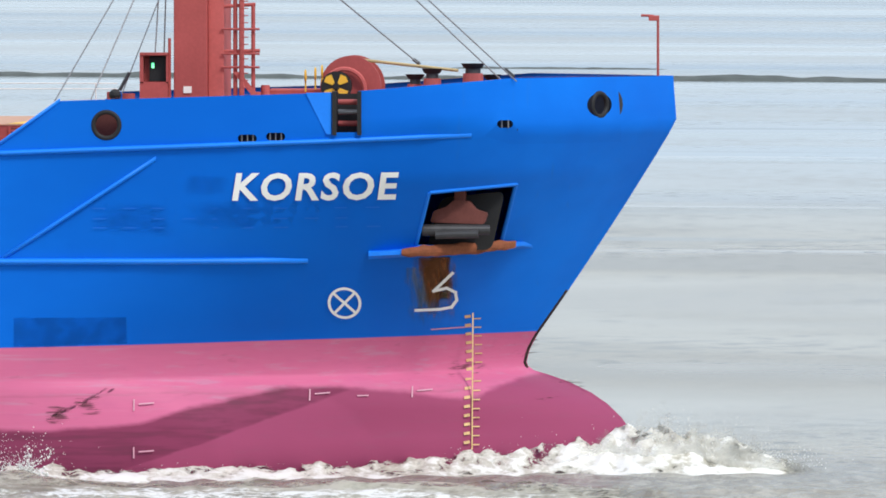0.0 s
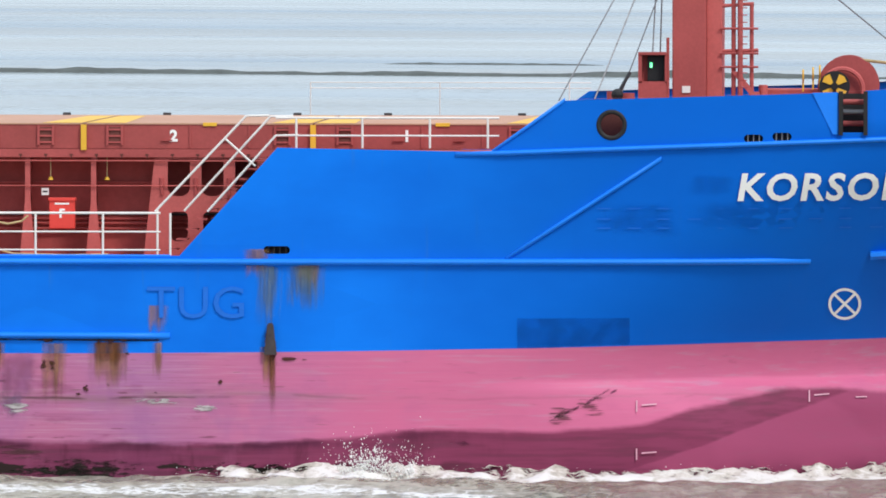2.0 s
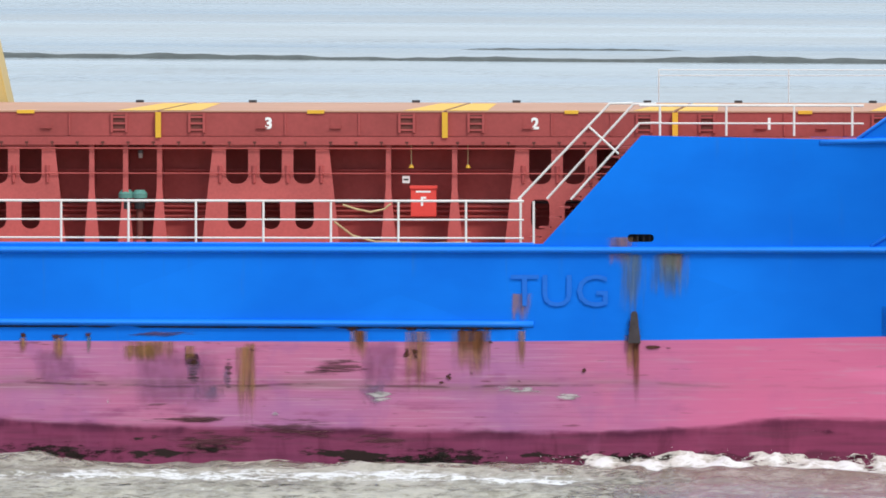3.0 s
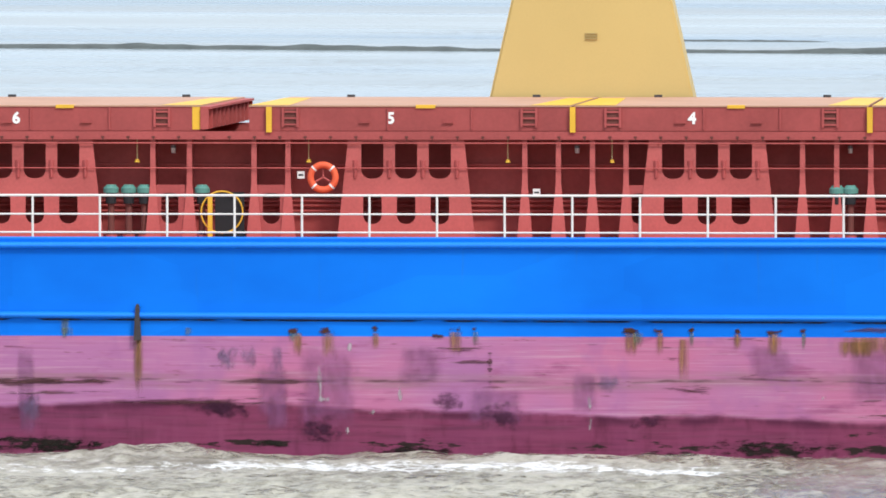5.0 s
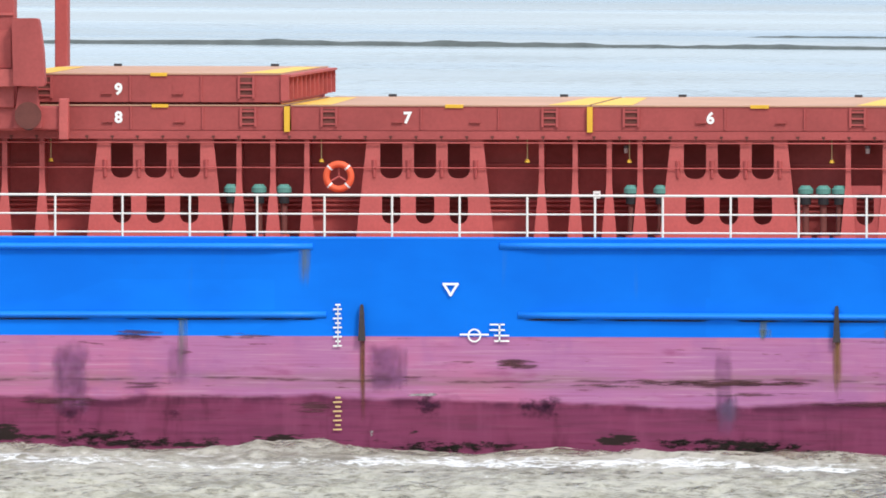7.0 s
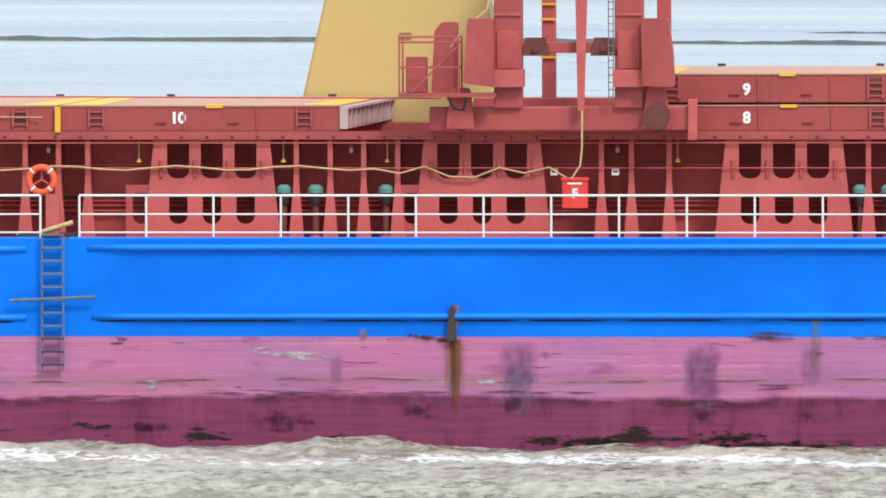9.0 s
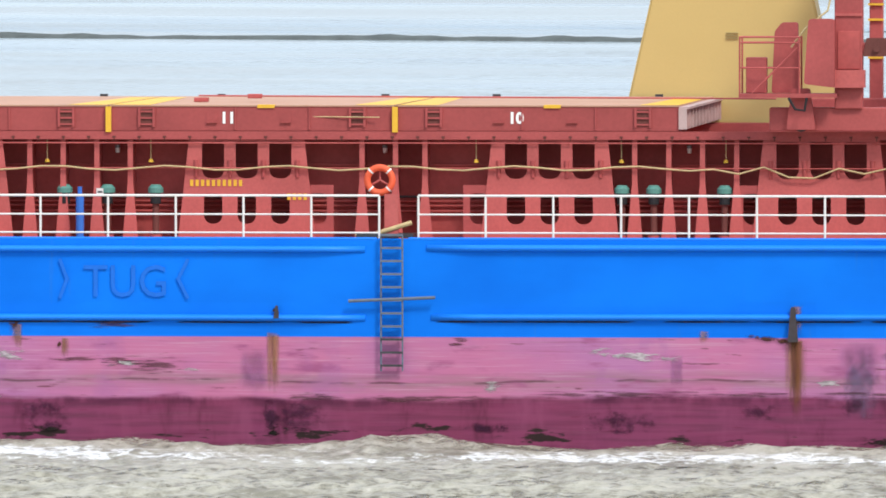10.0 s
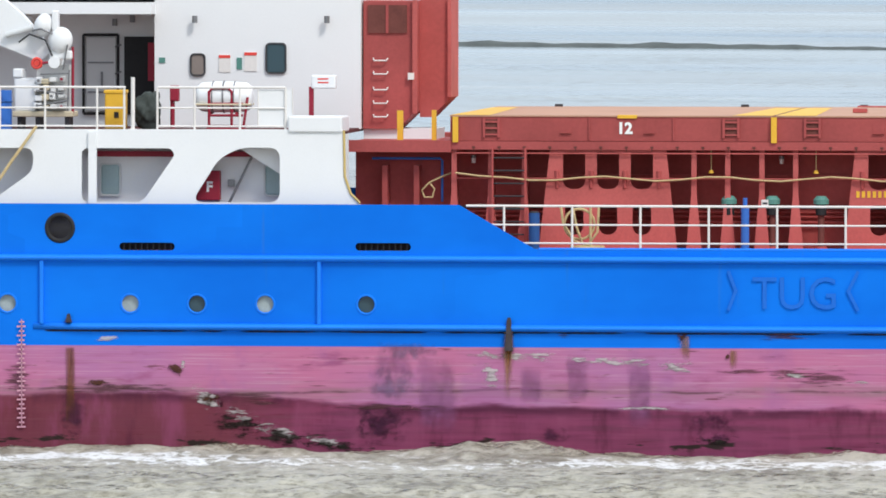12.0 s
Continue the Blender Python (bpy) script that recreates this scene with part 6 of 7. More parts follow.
text("ghost_letters", "TUG", 1.0, (-16.72, 0, 2.98), GHOST_BLUE, ship, wide=1.08, on_hull=True)
text("ghost_letters", "TUG", 1.0, (-78.35, 0, 3.06), GHOST_BLUE, ship, wide=0.92, on_hull=True)
stroke("ghost_chevron", GHOST_BLUE, [(-78.85, 3.85), (-78.70, 3.45), (-78.85, 3.05)], 0.035)
stroke("ghost_chevron", GHOST_BLUE, [(-76.05, 3.85), (-76.25, 3.45), (-76.05, 3.05)], 0.035)

part("stem_wear", pipe_path(bmesh.new(), [(stem_x(z) - 0.035, CENTRE - 0.05, z) for z in np.linspace(1.62, 3.4, 14)], 0.055), material("dark_bare_stem", (0.035, 0.022, 0.018), 0.9, spread=0.5, scale=4), ship, "dark rusty wear along the stem")
stroke("draft_mark", LETTER_WHITE, [(-51.44, 1.98), (-51.44, 2.86)], 0.01)
stroke("draft_mark", FADED_MARK, [(-94.36, 0.4), (-94.36, 2.75)], 0.01)

# ---- rust, scrapes and dirt: place along the ship, height, slant ----
films = 0


def films_of(name, mat, rows):
    """Thin films of one kind, each laid a hair over the last."""
    global films
    for x0, x1, z0, z1, *lean in rows:
        patch(ship, name, mat, x0, x1, z0, z1, lift=0.0290 + 0.00009 * films, slant=lean[0] if lean else 0.0)
        films += 1


films_of("overpainted_area", OVERPAINT, ((-7.01, -4.77, 4.64, 5.69), (-5.14, -1.91, 4.82, 5.63), (-2.41, 0.2, 4.95, 5.61), (-5.02, -3.65, 5.61, 6.19)))
films_of("paint_patch", NEW_BLUE, ((-8.65, -6.11, 2.31, 2.99),))
# dark strips under the lower fender bars: dirt, with the bars' shade painted in
for a, b, za, zb in ((-47.5, -16.2, 2.66, 2.58), (-70.7, -51.7, 2.62, 2.66), (-94.1, -72.15, 2.61, 2.60)):
    n = int((b - a) / 4.0)
    for i in range(n):
        z = za + (zb - za) * i / n - 0.06
        films_of("strake_shade_dirt", STRAKE_SHADE_DIRT, ((a + (b - a) * i / n, a + (b - a) * (i + 1) / n, z - 0.06, z + 0.01, (zb - za) / n),))
for i in range(9):
    x, z = -8.0 + 0.155 * i + 0.05 * math.sin(i * 5.0), 0.60 + 0.075 * i + 0.08 * math.sin(i * 3.1)
    films_of("wine_stroke", BLOB, ((x, x + 0.42, z, z + 0.10, 0.26),))
films_of("violet_patch", VIOLET, ((-20.09, -19.03, 1.08, 2.32), (-25.3, -22.82, 0.56, 2.18), (-37.17, -35.55, -0.09, 2.14), (-34.93, -33.69, 1.03, 2.09), (-27.25, -26.07, 1.18, 2.1),
    (-33.44, -31.95, 0.17, 1.16), (-31.08, -30.4, 0.43, 1.54), (-37.79, -37.17, 0.03, 1.15), (-50.92, -49.94, 0.86, 2.13), (-43.21, -42.72, -0.09, 1.02),
    (-50.17, -49.86, 0.99, 2.1), (-38.02, -37.16, 0.18, 1.67), (-57.91, -56.79, 0.31, 2.13), (-50.87, -49.91, 0.9, 2.13), (-43.26, -42.77, 0.19, 2.16),
    (-55.27, -54.65, 1, 2.12), (-61.89, -60.81, 1.05, 2.18), (-57.82, -56.84, 0.69, 2.17), (-65.53, -65.16, 1.04, 1.9), (-74.98, -74.23, 0.89, 2.01)))
films_of("violet_patch", VIOLET, ((-85.77, -84.69, 0.13, 2.14), (-82.47, -81.83, 0.9, 2.13), (-81.13, -80.46, 0.35, 2.08), (-86.71, -85.71, 1.49, 2.11), (-83.47, -82.85, 0.89, 1.88)))
films_of("slate_smudge", SLATE, ((-20.09, -19.34, 0.71, 1.45), (-23.81, -22.82, 0.82, 1.31), (-38.88, -38.35, 1.37, 2.04), (-38.36, -37.89, 1.37, 2.08), (-37.69, -37.29, 1.37, 2.02),
    (-23.91, -23.42, 1.19, 1.93), (-23.05, -22.8, 1.07, 1.81), (-30.59, -29.84, 0.92, 1.42), (-43.27, -42.53, 0.14, 1.01), (-38.92, -38.18, 1.39, 2.01),
    (-61.83, -60.84, 0.19, 2.16), (-60.96, -60.47, 1.67, 1.91), (-56.4, -55.57, 2.05, 2.29), (-86.88, -85.58, 0.88, 1.87), (-86.88, -85.02, 1.87, 2.36)))
films_of("rubbed_patch", BLOB, ((-10.21, -9.53, 0.16, 0.35), (-36.86, -35.92, -0.21, 0.59), (-33.19, -31.95, -0.01, 0.91), (-34.18, -33.31, 0.42, 1.04), (-29.97, -28.73, 0.12, 0.55),
    (-39.66, -37.91, 0.4, 0.9), (-49.8, -49.11, 0.31, 0.99), (-47.62, -46.44, 0.32, 0.88), (-37.22, -36.17, -0.18, 0.44), (-39.26, -37.77, 0.3, 0.8),
    (-55.34, -54.84, 0.36, 0.63), (-49.81, -49.17, 0.41, 1.03), (-47.64, -46.41, 0.48, 0.97), (-57.64, -56.89, 0.13, 0.87), (-74.58, -72.8, 0.03, 0.87),
    (-70.19, -68.76, 0.06, 0.31), (-67.64, -65.54, 0.05, 0.66), (-61.83, -61.21, 0.43, 0.93), (-64.05, -63.06, 0.3, 0.8), (-67.02, -66.28, 0.05, 0.23)))
films_of("rubbed_patch", BLOB, ((-87.14, -86.02, 0.17, 0.99), (-79.61, -78.5, 0.08, 0.36), (-79.86, -78.53, 0.17, 0.91), (-74.42, -73.99, -0.1, 0.95), (-83.09, -82.22, 0.09, 0.52),
    (-70.23, -68.88, 0.12, 0.36), (-87.16, -85.58, -0.11, 0.98), (-93.6, -92.85, 0.1, 1.22)))
films_of("dark_scrape", GRIME, ((1.69, 2.74, 1.8, 2.48), (0.57, 1.56, 1.3, 1.92), (2.37, 3.79, 0.87, 1.43), (-7.98, -7.24, 0.56, 1.12), (-7.36, -6.62, 0.75, 1.36), (-23.84, -23.49,
    1.19, 1.96), (-22.99, -22.77, 1.07, 1.94), (-24.8, -22.69, 0.42, 0.54), (-22.69, -20.33, -0.05, 0.57), (-24.56, -22.07, -0.36, 0.32), (-20.33, -18.84,
    -0.16, 0.21), (-21.33, -19.59, 1.45, 1.88), (-25.52, -22.99, 2.27, 2.44), (-34.18, -32.51, 1.85, 2), (-33.93, -32.63, 1.58, 1.7), (-25.02, -22.31,
    0.38, 0.57), (-39.66, -35.55, 1.12, 1.29), (-29.16, -27.86, 0.93, 1.22), (-32.88, -32.74, 1.04, 2.09), (-21.32, -20.24, 1.44, 1.63)))
films_of("dark_scrape", GRIME, ((-45.89, -40.66, 1.07, 1.25), (-44.02, -40.66, 0.88, 1.01), (-41.78, -37.19, 0.64, 0.89), (-48.12, -46.94, 1.43, 1.77), (-51.16, -48.92, 1.23, 1.36),
    (-46.94, -43.96, 1.07, 1.19), (-45.94, -40.74, 1.11, 1.28), (-52.66, -51.41, 0.48, 0.79), (-56.52, -55.15, 2.05, 2.36), (-54.28, -52.66, 2.12, 2.27),
    (-48.2, -47.34, 1.47, 1.77), (-56.39, -54.78, 1, 1.22), (-58.89, -56.39, 0.62, 0.87), (-45.85, -40.67, 1.12, 1.31), (-70.37, -69.87, 1.94, 2.14),
    (-69.01, -64.05, 0.86, 1.06), (-65.04, -62.57, 0.89, 1.04), (-62.57, -58.87, 0.86, 1.05), (-73.24, -69.01, 0.75, 0.95), (-73.98, -72.49, 0.7, 1.02)))
films_of("dark_scrape", GRIME, ((-78.38, -76.89, 2.34, 2.58), (-82.6, -82.29, 2.38, 2.56), (-78.13, -76.89, 1.48, 1.81), (-79.25, -77.88, 1.6, 1.78), (-77.63, -75.9, 1.3, 1.79),
    (-70.29, -69.87, 1.99, 2.21), (-87.83, -84.71, 0.79, 0.99), (-94.85, -94.1, 1.09, 1.83), (-94.1, -90.73, 1.09, 1.46), (-90.11, -88.37, 0.86, 1.23)))
films_of("pale_scuff", SCUFF, ((-17.28, -16.04, 1.08, 1.25), (-15.79, -15.05, 0.91, 1.13), (-17.11, -15.87, 1.06, 1.21), (-19.96, -19.22, 0.83, 1.2), (-50.79, -50.6, -0.07, 0.18),
    (-50.04, -49.17, 0.87, 0.99), (-67.64, -64.91, 1.77, 2.07, -0.22), (-69.69, -69.13, 0.91, 1.28), (-62.44, -61.7, 1.11, 1.29), (-85.02, -81.98, 1.94,
    2.22, -0.14), (-82.85, -79.62, 1.83, 2.06, -0.1), (-80.42, -79.56, 1.55, 2.02), (-84.3, -83.82, 1.18, 1.97), (-78.01, -77.02, 1.52, 1.69), (-81.48,
    -79.86, 0.83, 0.93), (-76.27, -75.66, 1.43, 1.55), (-90.73, -89.86, 0.96, 1.6, -0.5), (-89.99, -88.99, 0.62, 1.01, -0.3), (-89.37, -88.12, 0.31, 0.68,
    -0.3), (-88.25, -87.07, 0.07, 0.32, -0.15)))
films_of("pale_scuff", SCUFF, ((-90.88, -90.73, 1.6, 2.03), (-92.85, -91.98, 2.26, 2.46)))
films_of("white_drip", DRIP, ((-35.96, -35.82, 1.84, 2.1), (-36.63, -36.44, 0.66, 1.65), (-34.87, -34.7, 0.72, 1.16), (-30.69, -30.56, 0.06, 1.05), (-25.64, -25.42, 0.79, 0.94),
    (-35.99, -35.85, -0.02, 0.29), (-36.67, -36.23, 0.72, 0.9), (-35.49, -35.3, 0.47, 0.6), (-22.06, -21.69, 0.55, 0.67)))
films_of("weed_patch", WEED, ((-19.65, -16.48, -0.67, -0.05), (-15.36, -12.63, -0.65, -0.16), (-15.42, -14.43, -0.33, -0.15), (-14.88, -13.4, -0.61, -0.14), (-20.08, -17.85, -0.53,
    -0.23), (-23.69, -22.82, -0.32, 0.07), (-28.36, -24.77, -0.58, 0.06), (-35.92, -33.19, -0.48, -0.16), (-38.16, -37.04, -0.29, -0.04), (-29.72, -28.11,
    -0.56, -0.25), (-44.64, -43.15, -0.26, 0.04), (-43.4, -40.66, -0.42, -0.08), (-50.54, -48.05, -0.4, -0.1), (-44.58, -40.99, -0.42, 0.05), (-57.89,
    -54.4, -0.32, 0.03), (-50.31, -46.84, -0.36, -0.03), (-61.95, -58.37, -0.33, 0.11), (-74.34, -73.99, -0.1, 0.34), (-57.88, -55.57, -0.17, 0.2),
    (-79.74, -78.62, 0.08, 0.27)))
films_of("weed_patch", WEED, ((-82.97, -82.72, -0.12, 0.03), (-74.32, -74.05, -0.11, 0.34), (-90.24, -88.99, 0.25, 1.05, -0.3), (-89.49, -87.75, 0, 0.68, -0.35), (-88.12, -86.76,
    -0.05, 0.32, -0.2)))
films_of("rust_streak", RUST, ((0.01, 1.07, 2.54, 4.25), (-14.28, -13.78, 1.28, 2.37), (-16.79, -16.16, 2.52, 3.26), (-13.62, -12.69, 3.51, 4.28), (-14.74, -13.87, 3.76, 4.5),
    (-18.18, -16.91, 1.27, 2.45), (-20.28, -19.76, 1.7, 2.44), (-19.09, -18.4, 0.83, 2.44), (-16.62, -16.32, 1.46, 2.45), (-22.59, -22.22, -0.05, 2.18),
    (-25.3, -23.81, 1.68, 2.2), (-37.17, -36.89, 1.65, 2.27), (-36.54, -36.17, 1.65, 2.27), (-35.42, -35.2, 1.84, 2.27), (-33.75, -33.38, 1.66, 2.3),
    (-29.99, -29.45, 1.67, 2.28), (-29.22, -28.95, 1.67, 2.29), (-27.55, -27.25, 1.86, 2.26), (-26.81, -26.38, 1.67, 2.27), (-25.39, -24.28, 1.68, 2.1)))
films_of("rust_streak", RUST, ((-23.91, -23.54, 1.68, 2.1), (-22.8, -22.31, 0.2, 2.1), (-28.73, -28.42, 0.93, 2.16), (-40.66, -40.36, 0.65, 2.13), (-40.67, -40.44, 0.67, 2.15),
    (-63.06, -62.44, 0.55, 2.16), (-74.26, -73.98, 0.89, 2.25), (-64.89, -64.57, 2.03, 2.34), (-62.87, -62.56, 2.16, 2.89), (-83.82, -83.49, 0.76, 2.68),
    (-80.01, -79.64, 1.84, 2.46), (-74.36, -74.03, 0.7, 2.3), (-78.87, -78.63, 1.66, 2.15)))
films_of("greenish_run", GREEN_STREAK, ((-0.3, 0.82, 2.48, 4.03), (-14.43, -13.68, 2.52, 4.13), (-13.81, -12.69, 3.02, 4.13), (-37.29, -36.98, 2.02, 2.29), (-33.25, -33, 1.9, 2.3), (-28.48,
    -28.31, 1.92, 2.29), (-26.03, -25.86, 1.86, 2.29), (-42.28, -41.93, 2.1, 2.37), (-39.54, -39.29, 2.13, 2.38), (-29.77, -29.4, 1.92, 2.29), (-55,
    -54.71, 1.13, 2.61), (-42.28, -41.97, 2.14, 2.56), (-52.35, -51.98, 3.12, 4.23)))
films_of("deep_rust_run", RUST_DEEP, ((-0.05, 1.05, 3.05, 4.25), (0.15, 0.75, 2.6, 4.2), (0.26, 0.94, 3.28, 4.25), (-14.08, -13.83, 0.17, 2.52), (-18.04, -17.01, 1.83, 2.45), (-20.18, -19.86, 2.01, 2.44), (-50.99, -50.82, -0.13, 2.78),
    (-62.89, -62.56, 0.06, 2.16), (-83.77, -83.54, 1.63, 2.5), (-93.45, -93.15, 0.17, 2.18)))
films_of("rust_scab", SCAB, ((-19.1, -18.87, 1.79, 2.11), (-18.38, -18.08, 1.25, 1.36), (-18.15, -17.95, 1.31, 1.56), (-17.66, -17.47, 1.42, 1.57), (-16.66, -16.41, 1.28, 1.4),
    (-15.17, -15, 1.5, 1.71), (-17.22, -17.03, 2.12, 2.27), (-13.87, -13.09, 2.02, 2.15), (-14.2, -13.88, 2.18, 2.83), (-20.52, -19.74, 2.35, 2.6),
    (-19.27, -18.4, 2.37, 2.63), (-18.15, -16.91, 2.36, 2.66), (-16.58, -16.31, 2.43, 2.61), (-18.9, -18.7, 1.78, 2.1), (-23.81, -23.49, 1.62, 1.93),
    (-22.44, -22.22, 1.94, 2.04), (-37.31, -36.94, 2.24, 2.41), (-36.64, -36.12, 2.22, 2.47), (-35.5, -35.15, 2.27, 2.47), (-33.79, -33.34, 2.25, 2.47)))
films_of("rust_scab", SCAB, ((-33.26, -33.04, 2.28, 2.42), (-30.07, -29.42, 2.23, 2.41), (-29.3, -28.95, 2.24, 2.41), (-28.51, -28.31, 2.26, 2.44), (-27.54, -27.27, 2.23, 2.41),
    (-26.9, -26.33, 2.22, 2.41), (-26.08, -25.86, 2.23, 2.42), (-34.18, -33.62, 2.15, 2.27), (-22.49, -22.31, 1.96, 2.1), (-40.56, -40.44, 2.11, 2.92),
    (-30.02, -29.4, 2.26, 2.41), (-28.54, -28.29, 2.27, 2.41), (-27.55, -27.3, 2.27, 2.42), (-50.99, -50.84, 2.74, 2.92), (-40.62, -40.47, 2.12, 2.89),
    (-62.91, -62.66, 2.13, 2.89), (-63.95, -62.56, 2.15, 2.33, -0.17), (-74.15, -74.03, 2.63, 2.87), (-83.72, -83.57, 2.62, 2.87), (-80.02, -79.67, 2.27,
    2.59)))
films_of("rust_scab", SCAB, ((-78.94, -78.82, 1.93, 2.1), (-74.2, -74.08, 2.68, 2.86), (-91.26, -90.71, 1.48, 1.85), (-92.98, -92.42, 1.29, 1.49), (-90.55, -89.93, 0.86, 1.23),
    (-93.37, -93.25, 2.73, 2.87)))


# scupper pipes that run down over the lower fender bar
for x0, x1, z0, z1 in ((-62.91, -62.69, 2.11, 2.87), (-83.73, -83.56, 2.12, 2.84), (-50.99, -50.84, 2.1, 2.89), (-40.62, -40.46, 2.1, 2.89), (-14.13, -13.86, 2.18, 2.87), (-74.15, -74.03, 2.6, 2.87), (-93.39, -93.25, 2.7, 2.88)):
    w, y = x1 - x0, hull_y((x0 + x1) / 2, z0)
    bm = bmesh.new()
    plate(bm, [(x0, z0), (x1, z0), (x1 - 0.25 * w, z1 - 0.06), (x1 - 0.35 * w, z1), (x0 + 0.35 * w, z1), (x0 + 0.25 * w, z1 - 0.06)], [], y - 0.17, y)
    part("scupper_pipe", bm, PIPE_RUST, ship, "dark rust-stained scupper pipe")


# ---- deckhouse aft ----
def deckhouse():
    ob = thing("deckhouse", "white aft superstructure with rounded openings, doors and windows", "superstructure")
    holes = [softened([(-93.08, 5.32), (-91.74, 5.32), (-91.02, 6.36), (-91.12, 6.50), (-93.08, 6.50)], 0.16),
             softened([(-90.66, 5.32), (-88.71, 5.32), (-88.71, 6.52), (-89.58, 6.52), (-90.05, 6.28)], 0.26, 6),
             softened([(-97.0, 5.32), (-95.1, 5.32), (-94.15, 6.0), (-94.15, 6.50), (-97.0, 6.50)], 0.2)]
    bm = bmesh.new()
    plate(bm, [(-100.5, 5.28), (-86.95, 5.28), (-87.2, 5.55), (-87.3, 5.9), (-87.33, 6.92), (-100.5, 6.9)], holes, 0.25, 0.33)
    part("side_screen", bm, WHITE, ob)
    part("upper_deck", box(bmesh.new(), -100.5, -87.4, 0.33, 13.6, 6.80, 6.88), DECK_BROWN, ob, "dark red-brown deck")
    part("corner_locker", box(bmesh.new(), -88.52, -87.34, 0.2, 1.6, 6.86, 7.20, 0.03), WHITE, ob)
    part("inner_wall", box(bmesh.new(), -100.5, -87.3, 1.05, 1.15, 4.3, 6.8), WHITE, ob)
    part("overhead_beam", box(bmesh.new(), -93.0, -88.6, 0.92, 1.05, 6.30, 6.42), DEEP_RED, ob, "dark red beam under the deck")
    part("screen_pillar", box(bmesh.new(), -92.92, -92.74, 0.18, 0.26, 5.29, 6.86), WHITE, ob)
    bm = bmesh.new()
    plate(bm, [(-89.75, 6.56), (-88.6, 6.56), (-88.6, 5.84)], [], 0.62, 0.66)
    part("gusset_plate", bm, WHITE, ob)
    for x in (-92.55, -88.92):
        w_ = part("inner_window", box(bmesh.new(), x - 0.20, x + 0.20, 1.01, 1.05, 5.47, 6.12, 0.03), PALE_GLASS, ob, "pale green-tinted pane")
        bm = bmesh.new()
        plate(bm, rounded(x - 0.24, x + 0.24, 5.43, 6.16, 0.08), [rounded(x - 0.20, x + 0.20, 5.47, 6.12, 0.06)], 0.99, 1.03)
        part("window_frame", bm, GREY_DOOR, w_)
    part("junction_box", box(bmesh.new(), -89.95, -89.80, 0.98, 1.05, 5.65, 5.80, 0.01), STEEL, ob)
    part("inner_brace", tube(bmesh.new(), (-89.9, 0.85, 5.3), (-89.4, 0.85, 6.3), 0.03), STEEL, ob)
    part("front_wall", box(bmesh.new(), -91.97, -87.36, 4.0, 12.8, 6.85, 13.0), WHITE, ob)
    part("recess_wall", box(bmesh.new(), -100.5, -91.97, 5.2, 12.8, 6.85, 13.0), WHITE, ob)
    part("bridge_deck", box(bmesh.new(), -100.5, -91.95, 3.3, 5.3, 9.40, 9.66), WHITE, ob)
    # solid dark strip in place of a line of shade
    part("deck_shadow_gap", box(bmesh.new(), -100.5, -91.95, 3.4, 5.3, 9.78, 9.84), DARK_STEEL, ob)
    d = part("cabin_door", box(bmesh.new(), -93.68, -92.98, 5.12, 5.2, 7.2, 8.88, 0.04), GREY_DOOR, ob, "closed grey-white steel door")
    bm = bmesh.new()
    for a, b in (((-93.72, 7.16), (-93.72, 8.92)), ((-92.94, 7.16), (-92.94, 8.92)), ((-93.72, 8.92), (-92.94, 8.92)), ((-93.72, 7.16), (-92.94, 7.16))):
        tube(bm, (a[0], 5.12, a[1]), (b[0], 5.12, b[1]), 0.03)
    part("door_gasket", bm, BLACK, d)
    part("door_handle", tube(bmesh.new(), (-93.3, 5.07, 7.75), (-93.3, 5.07, 8.1), 0.025), STEEL, d)
    for z in (7.62, 8.28):
        part("door_stiffener", box(bmesh.new(), -93.62, -93.04, 5.095, 5.12, z, z + 0.04), STEEL, d)
    for z in (7.45, 8.05, 8.65):
        part("door_dog", tube(bmesh.new(), (-93.0, 5.06, z), (-92.86, 5.06, z + 0.05), 0.02), STEEL, d)
    # no room behind: a black sheet stands for the shaded interior
    part("open_doorway", box(bmesh.new(), -92.80, -92.14, 5.1, 5.2, 7.15, 8.88), BLACK, ob, "black sheet for the dark inside of an open doorway")
    part("door_leaf", box(bmesh.new(), -92.2, -91.99, 4.6, 4.66, 7.9, 8.75), DEEP_RED, ob)
    for x, z, w, h, m in ((-89.25, 8.42, 0.40, 0.62, GLASS), (-91.0, 8.27, 0.28, 0.44, material("brown_blind", (0.24, 0.2, 0.18), 0.6))):
        wn_ = part("window", box(bmesh.new(), x - w / 2, x + w / 2, 3.97, 4.0, z - h / 2, z + h / 2, 0.01), m, ob)
        bm = bmesh.new()
        plate(bm, rounded(x - w / 2 - 0.035, x + w / 2 + 0.035, z - h / 2 - 0.035, z + h / 2 + 0.035, 0.1), [rounded(x - w / 2, x + w / 2, z - h / 2, z + h / 2, 0.08)], 3.95, 3.99)
        part("window_frame", bm, DARK_STEEL, wn_)
    for x, z, w, h, m in ((-90.4, 8.30, 0.26, 0.38, RAIL_WHITE), (-90.07, 8.30, 0.12, 0.26, GREEN), (-89.82, 8.34, 0.28, 0.42, RAIL_WHITE), (-91.8, 8.37, 0.14, 0.12, GREEN)):
        s = part("safety_sign", box(bmesh.new(), x - w / 2, x + w / 2, 3.98, 4.0, z - h / 2, z + h / 2), m, ob)
        if m is RAIL_WHITE:
            part("sign_heading", box(bmesh.new(), x - w / 2, x + w / 2, 3.972, 3.979, z + h / 2 - 0.07, z + h / 2), FIRE_RED, s)
